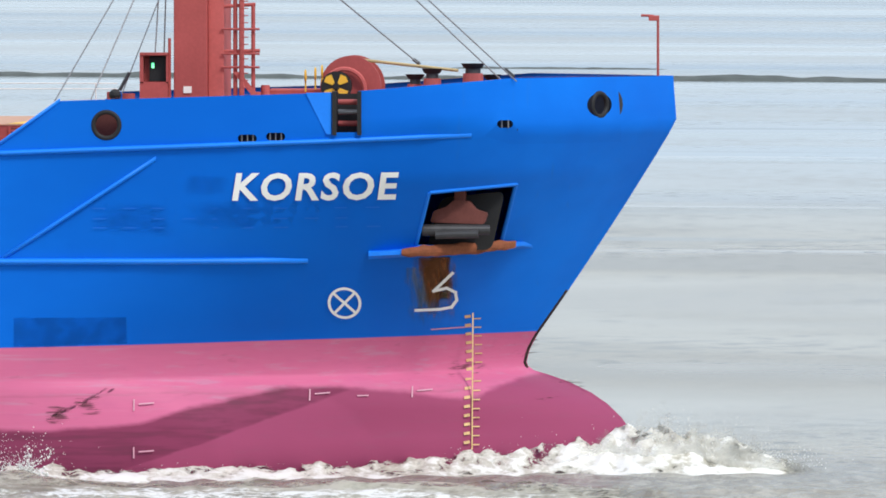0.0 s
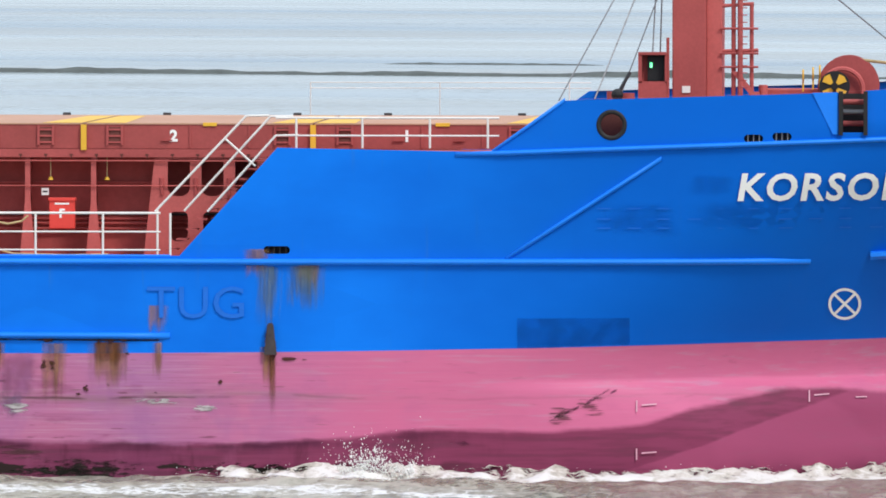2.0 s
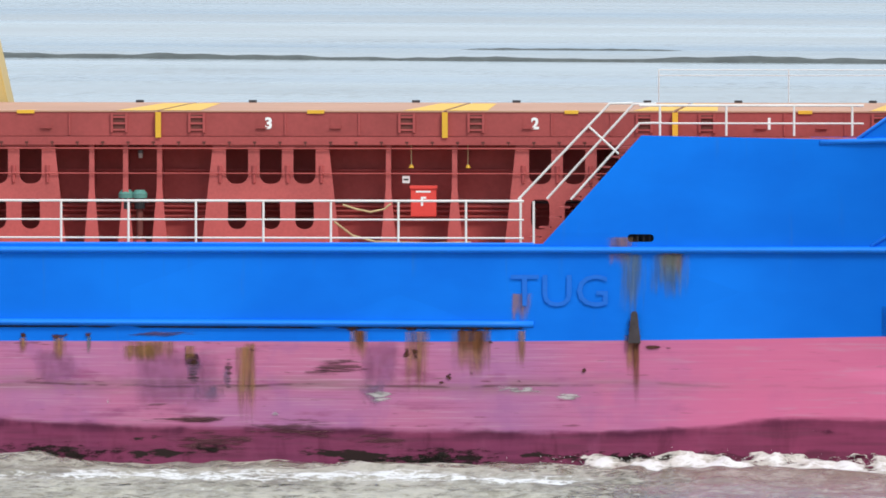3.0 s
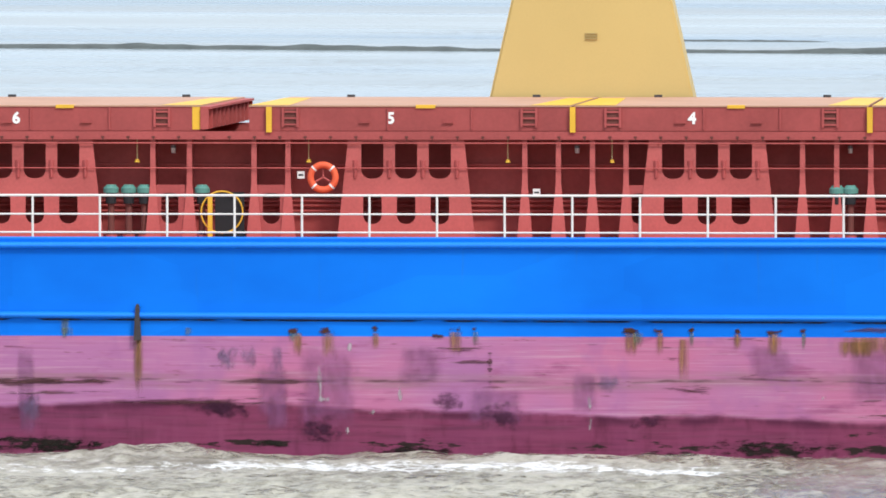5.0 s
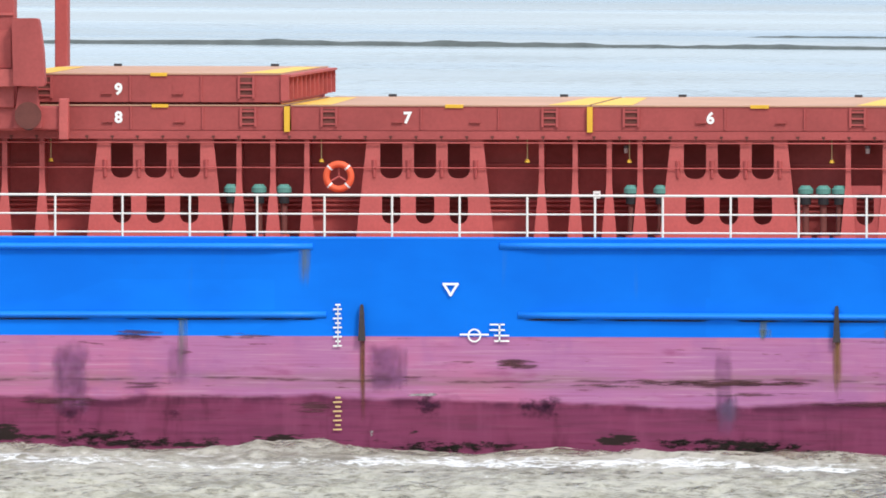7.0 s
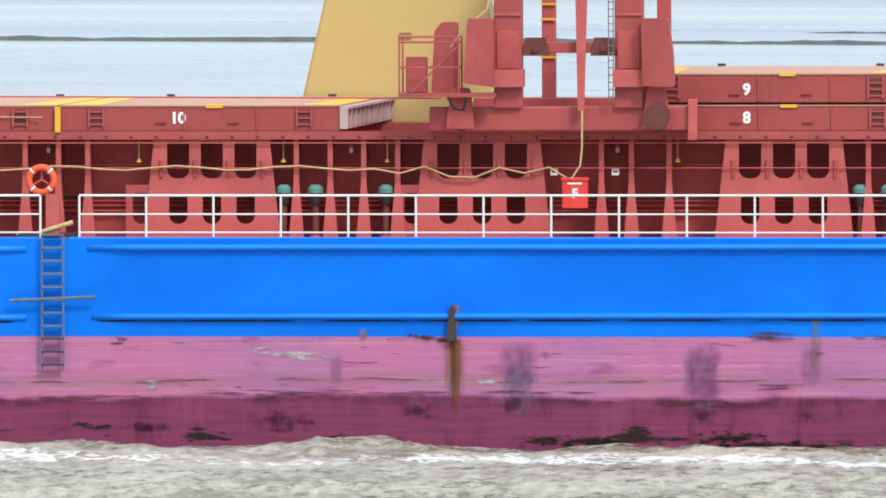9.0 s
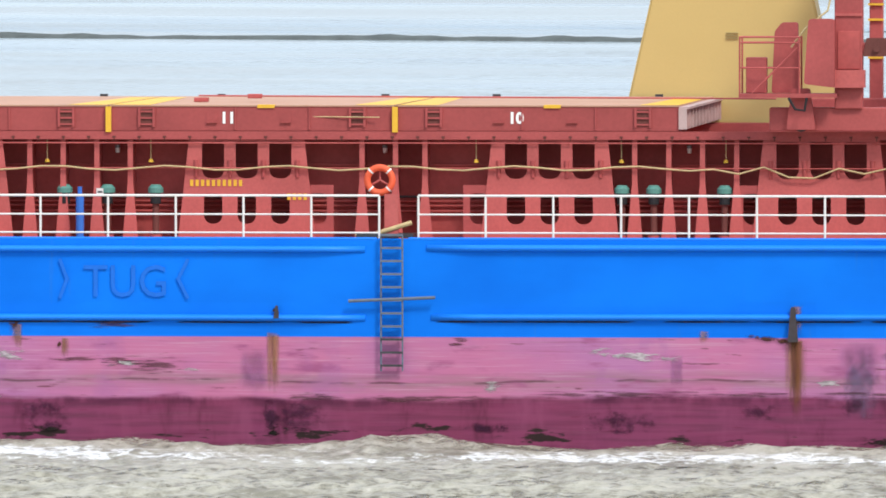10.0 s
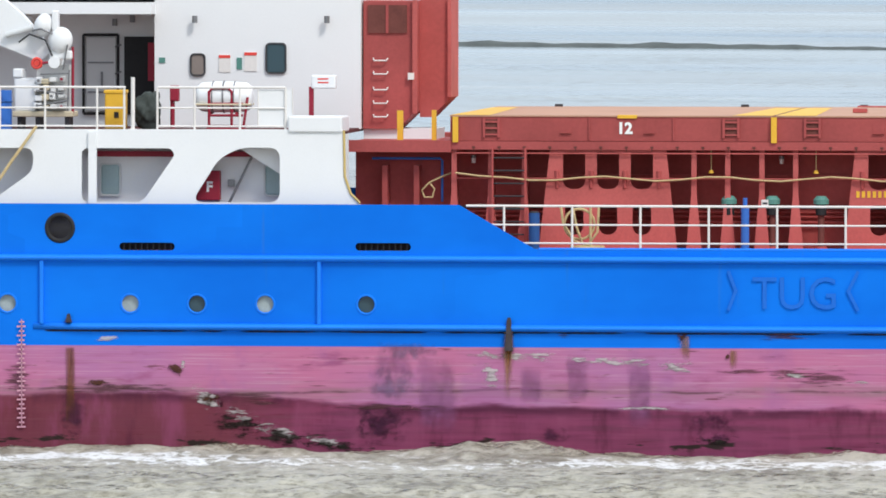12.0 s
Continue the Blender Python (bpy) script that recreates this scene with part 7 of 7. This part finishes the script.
    for x, z in ((-91.05, 9.28), (-88.1, 9.28), (-93.0, 9.2), (-92.6, 9.28)):
        part("bulkhead_lamp", tube(bmesh.new(), (x, 3.85 if x > -92 else 5.0, z - 0.08), (x, 3.85 if x > -92 else 5.0, z + 0.08), 0.06, sides=12), STEEL, ob)
    # red folded exhaust housing at the fore corner
    h = part("vent_housing", box(bmesh.new(), -87.33, -86.15, 4.2, 5.6, 7.6, 9.70, 0.02), RED, ob, "oxide-red ventilator housing with white rungs")
    bm = bmesh.new()
    plate(bm, [(-87.33, 6.86), (-86.55, 6.86), (-86.15, 7.25), (-86.15, 7.62), (-87.33, 7.62)], [], 4.2, 5.6)
    part("housing_foot", bm, RED, h)
    bm = bmesh.new()
    plate(bm, [(-86.15, 7.10), (-85.90, 7.10), (-85.45, 7.55), (-85.45, 9.72), (-86.15, 9.72)], [], 5.0, 6.4)
    part("housing_wing", bm, RED_DARK, h)
    part("wing_edge", box(bmesh.new(), -85.52, -85.44, 4.9, 6.45, 7.55, 9.75), RED_LIT, h)
    part("housing_edge", box(bmesh.new(), -86.22, -86.12, 4.1, 4.25, 7.2, 9.72), RED_LIT, h)
    part("grille", box(bmesh.new(), -87.22, -86.35, 4.16, 4.2, 8.98, 9.60), SHADOW_RED, h)
    part("grille_bar", box(bmesh.new(), -86.82, -86.76, 4.14, 4.17, 8.98, 9.60), RED, h)
    for i in range(5):
        z = 7.12 + 0.30 * i + (0.05 if i > 2 else 0)
        part("rung", pipe_path(bmesh.new(), [(-87.1, 4.2, z + 0.05), (-87.08, 4.1, z), (-86.80, 4.1, z), (-86.78, 4.2, z + 0.05)], 0.018), RAIL_WHITE, h)
    part("housing_label", box(bmesh.new(), -86.32, -86.18, 4.09, 4.12, 7.95, 8.1), RAIL_WHITE, h)
    part("housing_base", box(bmesh.new(), -87.33, -85.7, 4.3, 6.0, 6.62, 6.86), WHITE, ob)
    part("corner_deck", box(bmesh.new(), -87.32, -85.15, 1.8, 6.5, 6.56, 6.63), RED, ob)
    part("yellow_stanchion", box(bmesh.new(), -86.35, -86.22, 2.2, 2.3, 6.6, 7.3), YELLOW, ob)
    part("yellow_stanchion", box(bmesh.new(), -85.65, -85.55, 2.8, 2.9, 6.6, 7.3), YELLOW, ob)
    # blue pipe and recess under the deck corner
    part("recess_wall_red", box(bmesh.new(), -87.3, -85.2, 2.5, 2.6, 4.3, 6.5), RED_DARK, ob)
    part("blue_pipe", pipe_path(bmesh.new(), [(-86.9, 2.2, 6.25), (-85.4, 2.2, 6.25), (-85.35, 2.2, 6.2), (-85.35, 2.2, 5.3)], 0.03), PIPE_BLUE, ob)
    for x in (-86.6, -85.9):
        part("recess_stay", box(bmesh.new(), x - 0.06, x + 0.06, 2.0, 2.5, 4.3, 6.1), RED, ob)
    part("cream_edge", pipe_path(bmesh.new(), [(-87.30, 0.24, 6.9), (-87.28, 0.24, 5.9), (-87.15, 0.24, 5.52), (-86.95, 0.24, 5.32)], 0.028), CREAM, ob)
    part("coaming_end", box(bmesh.new(), -87.36, -85.1, 1.60, 1.8, 6.40, 6.66), RED, ob)
    return ob


deckhouse()
fb = thing("fire_hose_box", "dark red fire hose box with a white letter, under the deck", "hose box", "fire hose boxes")
part("box_body", box(bmesh.new(), -90.62, -90.10, 0.78, 1.03, 5.35, 6.0, 0.02), DEEP_RED, fb)
text("letter", "F", 0.30, (-90.40, 0.77, 5.55), LETTER_WHITE, fb, bold=0.012)
railing(-97.0, -92.12, 1.0, z0=6.88, heights=(0.10, 0.5, 0.95), y=0.35, posts=[-97, -95.9, -94.9, -93.9, -92.75, -92.15], label="white upper-deck railing by the deckhouse")
railing(-91.4, -88.6, 1.0, z0=6.88, heights=(0.10, 0.5, 0.95), y=0.35, posts=[-91.42, -90.6, -89.6, -88.6], label="white upper-deck railing by the deckhouse")


def life_raft():
    ob = thing("life_raft", "white life raft canister on a red cradle", "life raft", at=pose(-90.1, 1.6, 0))
    bm = bmesh.new()
    prof = [(-0.63, 0.14), (-0.60, 0.25), (-0.50, 0.32), (-0.20, 0.34), (0.20, 0.34), (0.50, 0.32), (0.60, 0.25), (0.63, 0.14)]
    rows = [[bm.verts.new((px, q * math.cos(a), 7.60 + q * math.sin(a))) for a in np.linspace(0, 2 * math.pi, 25)[:-1]] for px, q in prof]
    for a, b in zip(rows, rows[1:]):
        for j in range(24):
            bm.faces.new((a[j], a[(j + 1) % 24], b[(j + 1) % 24], b[j]))
    bm.faces.new(rows[0])
    bm.faces.new(rows[-1])
    part("canister", bm, WHITE, ob, smooth=True)
    part("canister_seam", box(bmesh.new(), -0.62, 0.62, -0.36, 0.36, 7.42, 7.46, 0.01), PALE_CREAM, ob, "cream rubber seam band")
    for x in (-0.24, 0.24):
        part("lashing_band", ring(bmesh.new(), (x, 0, 7.60), 0.345, 0.014, axis="X", sides=6), STEEL, ob)
    part("canister_strap", ring(bmesh.new(), (0, 0, 7.60), 0.345, 0.02, axis="X", sides=6), STEEL, ob)
    part("cradle_hoop", pipe_path(bmesh.new(), [(-0.30, -0.32, 6.9), (-0.30, -0.32, 7.72), (-0.22, -0.32, 7.8), (0.12, -0.32, 7.8), (0.20, -0.32, 7.72), (0.20, -0.32, 6.9)], 0.032), DEEP_RED, ob)
    bm = bmesh.new()
    for z in (7.2, 7.45):
        tube(bm, (-0.30, -0.32, z), (0.45, -0.32, z), 0.028)
    tube(bm, (0.45, -0.3, 6.9), (0.55, -0.3, 7.6), 0.03)
    tube(bm, (-0.3, -0.3, 7.25), (-0.3, 0.3, 7.25), 0.03)
    tube(bm, (0.3, -0.3, 7.25), (0.3, 0.3, 7.25), 0.03)
    box(bm, -0.35, 0.45, -0.35, 0.3, 6.88, 6.98)
    part("cradle_frame", bm, DEEP_RED, ob)
    return ob


life_raft()
dodger = thing("rail_dodger", "white canvas dodger laced to the deck railing", "dodger")
part("canvas_sheet", box(bmesh.new(), -89.20, -88.44, 0.37, 0.39, 6.98, 7.78), WHITE, dodger)
for x in (-89.2, -88.44):
    part("lacing", tube(bmesh.new(), (x, 0.36, 6.95), (x, 0.36, 7.82), 0.012, sides=5), RAIL_WHITE, dodger)
gate = thing("gate_post", "thick white post at the railing's gap", "post")
part("post_tube", tube(bmesh.new(), (-91.96, 0.35, 6.88), (-91.96, 0.35, 8.05), 0.045, sides=12), RAIL_WHITE, gate)
part("post_foot", box(bmesh.new(), -92.04, -91.88, 0.27, 0.43, 6.88, 6.92), RAIL_WHITE, gate)


def davit():
    ob = thing("rescue_davit", "white davit crane with red and grey machinery", "davit")
    part("davit_base", box(bmesh.new(), -94.75, -93.40, 1.2, 2.0, 7.16, 7.28, 0.02), PALE_CREAM, ob, "cream steel bed")
    for x in (-94.6, -94.2, -93.55):
        part("bed_leg", box(bmesh.new(), x - 0.05, x + 0.05, 1.3, 1.9, 6.88, 7.16), DARK_STEEL, ob)
    part("davit_post", tube(bmesh.new(), (-93.85, 1.7, 7.25), (-93.85, 1.7, 8.9), 0.17, sides=18), WHITE, ob)
    part("winch_cabinet", box(bmesh.new(), -94.72, -94.24, 1.25, 1.9, 7.28, 8.02, 0.04), WHITE, ob)
    part("cabinet_cap", box(bmesh.new(), -94.74, -94.52, 1.22, 1.9, 8.02, 8.22, 0.03), WHITE, ob)
    bm = bmesh.new()
    plate(bm, softened([(-96.6, 9.1), (-95.0, 8.72), (-94.15, 8.36), (-93.9, 8.60), (-94.5, 9.35), (-95.2, 9.95), (-96.6, 10.0)], 0.15), [], 1.35, 1.8)
    part("davit_boom", bm, WHITE, ob)
    for x, z, rx, rz in ((-94.06, 9.17, 0.20, 0.27), (-93.68, 8.84, 0.27, 0.30)):
        bm = bmesh.new()
        bmesh.ops.create_uvsphere(bm, u_segments=20, v_segments=12, radius=1.0, matrix=Matrix.Translation((x, 1.2, z)) @ pose(0, 0, 0, 0, 18, 0) @ Matrix.Diagonal((rx, 0.22, rz, 1)))
        part("float_housing", bm, WHITE, ob, smooth=True)
    part("housing_strap", pipe_path(bmesh.new(), [(-94.28, 1.05, 9.05), (-94.08, 0.97, 9.10), (-93.90, 0.97, 9.02), (-93.84, 1.1, 8.98)], 0.02), STEEL, ob)
    part("sheave_guard", box(bmesh.new(), -93.86, -93.72, 1.1, 1.4, 9.05, 9.50, 0.03), WHITE, ob)
    part("head_block", box(bmesh.new(), -93.92, -93.42, 1.12, 1.4, 8.42, 8.62, 0.04), WHITE, ob)
    part("boom_ram", tube(bmesh.new(), (-94.9, 1.25, 8.95), (-94.3, 1.25, 9.12), 0.07, sides=12), GREY_DOOR, ob)
    part("valve_wheel", ring(bmesh.new(), (-94.19, 1.1, 8.34), 0.10, 0.035, sides=8), FIRE_RED, ob)
    part("wheel_hub", tube(bmesh.new(), (-94.19, 1.06, 8.34), (-94.19, 1.2, 8.34), 0.06, sides=12), FIRE_RED, ob)
    part("wheel_spindle", tube(bmesh.new(), (-94.12, 1.1, 8.34), (-93.80, 1.1, 8.37), 0.03), DEEP_RED, ob)
    part("winch_drum", tube(bmesh.new(), (-93.80, 1.05, 8.36), (-93.80, 1.35, 8.36), 0.13, sides=20), WHITE, ob)
    r = random.Random(17)
    for i in range(16):                                          # valves and covers of the hydraulic block
        x, z = -94.18 + 0.17 * (i % 4) + r.uniform(-0.03, 0.03), 7.40 + 0.19 * (i // 4) + r.uniform(-0.03, 0.03)
        w, h = r.uniform(0.05, 0.09), r.uniform(0.04, 0.08)
        part("valve_cover", box(bmesh.new(), x - w, x + w, 1.2 - r.uniform(0, 0.12), 1.45, z - h, z + h, 0.02), (WHITE, PALE_CREAM, WHITE, GREY_DOOR)[i % 4], ob)
        if i % 3 == 0:
            part("valve_cap", tube(bmesh.new(), (x, 1.04, z), (x, 1.12, z), 0.03, sides=10), (STEEL, DEEP_RED)[i % 2], ob)
    part("block_back", box(bmesh.new(), -94.24, -93.52, 1.46, 1.7, 7.28, 8.30), GREY_DOOR, ob)
    for a, b in (((-94.2, 7.4), (-93.5, 7.52)), ((-94.2, 7.75), (-93.6, 7.68)), ((-94.1, 8.1), (-93.45, 8.12)), ((-93.5, 7.3), (-93.46, 8.2)), ((-93.6, 8.2), (-93.50, 8.75))):
        part("hydraulic_line", tube(bmesh.new(), (a[0], 1.03, a[1]), (b[0], 1.03, b[1]), 0.018), STEEL, ob)
    part("side_stanchion", tube(bmesh.new(), (-93.42, 1.3, 7.25), (-93.42, 1.3, 8.7), 0.03), DEEP_RED, ob)
    part("davit_hose", pipe_path(bmesh.new(), [(-94.6, 1.2, 8.8), (-94.35, 1.1, 8.98), (-94.0, 1.1, 8.85), (-93.85, 1.1, 8.5)], 0.022), DARK_STEEL, ob)
    return ob


davit()
bin_ = thing("storage_bin", "bright yellow storage bin on the upper deck", "bin")
part("bin_body", box(bmesh.new(), -92.66, -92.22, 0.9, 1.4, 6.9, 7.72, 0.04), YELLOW, bin_)
part("bin_lid", box(bmesh.new(), -92.68, -92.20, 0.88, 1.42, 7.68, 7.76, 0.02), YELLOW, bin_)
part("bin_mark", box(bmesh.new(), -92.45, -92.35, 0.885, 0.9, 7.15, 7.28), BLACK, bin_)
bag = thing("stowed_cover", "dark green canvas bundle on the upper deck", "bundle")
bm = bmesh.new()
bmesh.ops.create_icosphere(bm, subdivisions=4, radius=1.0)
for v in bm.verts:
    k = 1 + 0.35 * noise.fractal(tuple(v.co * 1.6), 0.8, 2.0, 5)
    v.co = Vector((-91.72 + 0.30 * v.co.x * k, 1.2 + 0.3 * v.co.y * k, max(6.88, 7.28 + 0.42 * v.co.z * k)))
part("canvas", bm, material("dark_green_canvas", (0.05, 0.06, 0.055), 0.85, spread=0.4, scale=4), bag, smooth=True)
drum = thing("blue_drum", "blue plastic drum on the upper deck", "drum")
part("drum_body", tube(bmesh.new(), (-95.0, 0.8, 6.9), (-95.0, 0.8, 7.75), 0.3, sides=22), PIPE_BLUE, drum)
part("drum_rim", ring(bmesh.new(), (-95.0, 0.8, 7.5), 0.3, 0.02, axis="Z", sides=6), NAVY, drum)
post = thing("call_post", "white call box on a red post", "call box")
part("post_pole", box(bmesh.new(), -88.28, -88.18, 2.0, 2.1, 6.9, 7.82), DEEP_RED, post)
part("post_box", box(bmesh.new(), -88.22, -87.68, 1.95, 2.2, 7.78, 8.08, 0.03), WHITE, post)
for z in (7.90, 7.98):
    part("writing_bar", box(bmesh.new(), -88.08, -87.84, 1.945, 1.951, z, z + 0.03), FIRE_RED, post)
hyd = thing("hydrant", "red hydrant pipe on the upper deck", "hydrant")
part("hydrant_pipe", tube(bmesh.new(), (-91.25, 1.6, 6.9), (-91.25, 1.6, 7.85), 0.05), DEEP_RED, hyd)
part("hydrant_head", box(bmesh.new(), -91.3, -91.1, 1.5, 1.7, 7.5, 7.85, 0.03), DEEP_RED, hyd)
warp = thing("stern_warp", "pale hemp warp led from the upper deck over the side", "rope")
part("rope_run", pipe_path(bmesh.new(), [(-94.05, 0.1, 6.98), (-94.6, 0.0, 6.2), (-95.2, -0.05, 5.3)], 0.035), ROPE, warp)
tackle = thing("lashing_gear", "rusty tackle and wires lying on the hatch tops", "wire")
part("wire_run", tube(bmesh.new(), (-76.4, 5, 7.36), (-63.5, 5, 7.30), 0.018, sides=6), RED_LIT, tackle)
part("wire_run", tube(bmesh.new(), (-80.0, 2.2, 7.0), (-72.0, 1.6, 6.95), 0.012, sides=6), ROPE, tackle)
for x, z in ((-76.5, 7.22), (-75.3, 7.30)):
    part("shackle_block", box(bmesh.new(), x, x + 0.32, 4.9, 5.1, z, z + 0.1, 0.02), RED_DARK, tackle)


# ---- water thrown up by the bow, carried along with it ----
DROP_WHITE = material("spray_white", (0.84, 0.84, 0.80), 0.4, spread=0.05)


def drops(name, spots):
    """Small drops of water, each eight-sided: (x, y, z, radius)."""
    ways = np.array([(1, 0, 0), (-1, 0, 0), (0, 1, 0), (0, -1, 0), (0, 0, 1.3), (0, 0, -1.3)])
    tris = np.array([(0, 2, 4), (2, 1, 4), (1, 3, 4), (3, 0, 4), (2, 0, 5), (1, 2, 5), (3, 1, 5), (0, 3, 5)])
    p = np.array(spots)
    verts = (p[:, None, :3] + ways[None] * p[:, None, 3:4]).reshape(-1, 3)
    faces = (tris[None] + 6 * np.arange(len(p))[:, None, None]).reshape(-1, 3)
    me = bpy.data.meshes.new(name)
    me.from_pydata(verts.tolist(), [], faces.tolist())
    me.materials.append(DROP_WHITE)
    me.shade_smooth()
    return me


def bow_wave():
    rng = np.random.RandomState(3)
    s = np.arange(-16.5, 9.2, 0.09)
    w = np.linspace(-1, 1, 31)
    Sx, Wy = np.meshgrid(s, w)
    keel = np.array([hull_y(min(x, 4.4), 0.1) for x in s])
    ahead = np.clip((Sx - 3.8) / 1.0, 0, 1)
    crest = np.interp(s, [-16.5, -12, -9, -7, -3, 0, 2, 4.2, 5.2, 6.1, 7.4, 9.2], [0.16, 0.30, 0.26, 0.20, 0.20, 0.26, 0.42, 0.62, 0.78, 0.80, 0.40, 0.0])
    jag = np.array([0.95 + 0.34 * noise.fractal((x * 0.9, 4, 2), 0.9, 2.1, 5) for x in s])
    half = np.interp(s, [-16.5, -8, -3, 3, 5, 9.2], [2.6, 2.6, 1.8, 1.4, 1.9, 0.9])
    Y = keel[None, :] - 0.30 * half[None, :] + Wy * half[None, :]
    prof = np.where(Wy < 0.25, np.clip((Wy + 1) / 1.25, 0, 1) ** 1.3, np.clip((1 - Wy) / 0.75, 0, 1))
    lumps = np.array([[noise.noise((x * 1.6, yy * 2.2, 3)) for x in s] for yy in w])
    fine = np.array([[noise.fractal((x * 3.2, yy * 3.0, 9), 0.8, 2.2, 4) for x in s] for yy in w])
    level = -SHIP_RISE - Sx * math.tan(radians(TRIM))               # the river's level along the trimmed ship
    Z = level - 0.12 + prof * (0.14 + crest[None, :] * (jag[None, :] * 0.55 + 0.6) * (1 + 0.5 * lumps + 0.30 * fine))
    W = np.clip(0.98 - 0.70 * np.clip(prof - 0.60, 0, 1) + 0.35 * lumps + 0.20 * fine, 0, 1.15) * np.clip((9.2 - Sx) / 1.2, 0, 1) * np.clip((Sx + 16.5) / 2.0, 0, 1)
    ob = foam_sheet("bow_wave", "white bow wave thrown up along the stem and side", SPRAY, Sx, Y, Z, Sx * 0, W)
    RIDING.append((ob, Matrix()))
    # thin mist hanging over the crest ahead of the bulb, in three curling veils
    for d, tall in ((-0.5, 0.85), (-0.15, 1.0), (0.25, 0.8)):
        u, h = np.meshgrid(np.linspace(2.6, 9.4, 90), np.linspace(0, 1, 26))
        top = tall * np.interp(u, [2.6, 4.4, 5.4, 6.2, 7.4, 9.4], [0.3, 0.95, 1.35, 1.3, 0.85, 0.15])
        yy = np.array([hull_y(min(x, 4.0), 0.1) for x in u[0]])[None, :] + d - 0.5 * h + 0.12 * np.sin(u * 3 + d * 9)
        zz = -SHIP_RISE - u * math.tan(radians(TRIM)) + h * top * (1 + 0.22 * np.sin(u * 4.1 + d * 7) + 0.12 * np.sin(u * 9.3))
        thick = 1.10 * np.clip(1 - h ** 1.2, 0, 1) * np.clip((9.4 - u) / 2.2, 0, 1) * np.clip((u - 2.6) / 1.2, 0, 1)
        veil = foam_sheet("spray_veil", "thin white spray mist over the bow wave", MIST, u, yy, zz, u * 0, thick)
        RIDING.append((veil, Matrix()))
    # drops flung off the crest
    r = random.Random(11)
    spots = []
    for cx, n, spread_, high in ((5.9, 1500, 0.9, 0.9), (3.6, 500, 0.9, 0.5), (1.6, 260, 0.5, 0.4), (-3.0, 140, 2.5, 0.18), (-6, 140, 2, 0.18), (-12.5, 240, 1.8, 0.22), (7.4, 500, 0.9, 0.45)):
        for _ in range(n):
            x = r.gauss(cx, spread_)
            z = -SHIP_RISE - x * math.tan(radians(TRIM)) + 0.1 + abs(r.gauss(0, high * 0.5))
            spots.append((x, hull_y(min(x, 4.4), 0.1) - 0.4 + r.gauss(0, 0.35), z, r.uniform(0.004, 0.013)))
    o = tagged(new("spray_drops", drops("spray_drops", spots)), "fine white spray drops over the bow wave", "spray", kind="stuff")
    RIDING.append((o, Matrix()))


bow_wave()


def splash(high, seed):
    """A burst of water leaping at the side; it rises and falls back in its place on the river."""
    r = random.Random(seed)
    ob = tagged(new("splash"), "white splash leaping beside the hull", "splash", "splashes")
    spots = []
    for i in range(34):                                         # tongues of water that break into drops
        a = r.gauss(0, 0.45)
        l = abs(r.gauss(0.55, 0.28)) * high + 0.12
        bx = r.gauss(0, 0.42)
        tip = Vector((bx + math.sin(a) * l, r.gauss(0, 0.12), math.cos(a) * l))
        root = Vector((bx * 0.9, 0, -0.25))
        for k in range(60):
            t = r.random() ** 1.3
            wide = 0.035 + 0.09 * (1 - t)
            p = root.lerp(tip, t) + Vector((r.gauss(0, wide), r.gauss(0, 0.06), r.gauss(0, wide)))
            spots.append((*p, r.uniform(0.012, 0.050) * (1 - 0.62 * t)))
    for i in range(700):
        a, l = r.gauss(0, 0.6), abs(r.gauss(0.5, 0.35)) * high
        spots.append((r.gauss(0, 0.45) + math.sin(a) * l, r.gauss(0, 0.2), math.cos(a) * l, r.uniform(0.004, 0.014)))
    o = new("water_burst", drops("water_burst", spots))
    o.parent = ob
    tagged(o, kind="stuff")
    return ob


SPLASHES = [(splash(1.0, 5), [(0.0, -22.8, -0.05), (0.25, -22.6, -0.4), (0.6, -22.4, -1.3), (12.0, -22.4, -1.8)]),
            (splash(0.65, 8), [(0.0, -10.9, -1.4), (1.1, -10.8, -1.0), (1.35, -10.7, -0.1), (1.5, -10.6, 0.0), (1.75, -10.4, -0.35), (2.1, -10.2, -1.4), (12.0, -10.2, -1.8)]),
            (splash(0.9, 21), [(0.0, -14.6, -1.6), (1.35, -14.5, -1.2), (1.6, -14.1, -0.2), (1.85, -13.7, 0.0), (2.1, -13.2, -0.15), (2.5, -12.6, -0.6), (3.0, -12.0, -1.6), (12.0, -12.0, -1.8)])]


def motions():
    """The ship and all that it carries pass along the river at a steady speed."""
    for ob, rows in SPLASHES:
        walk(ob, [(t, pose(x, 230.7 if x < -20 else 231.4, h)) for t, x, h in rows])
    for ob, at in RIDING:
        walk(ob, [(t, pose(sx, sy, SHIP_RISE, 0, -TRIM, 0) @ at) for t, pan, tilt, lean, sx, sy in PATH])


motions()
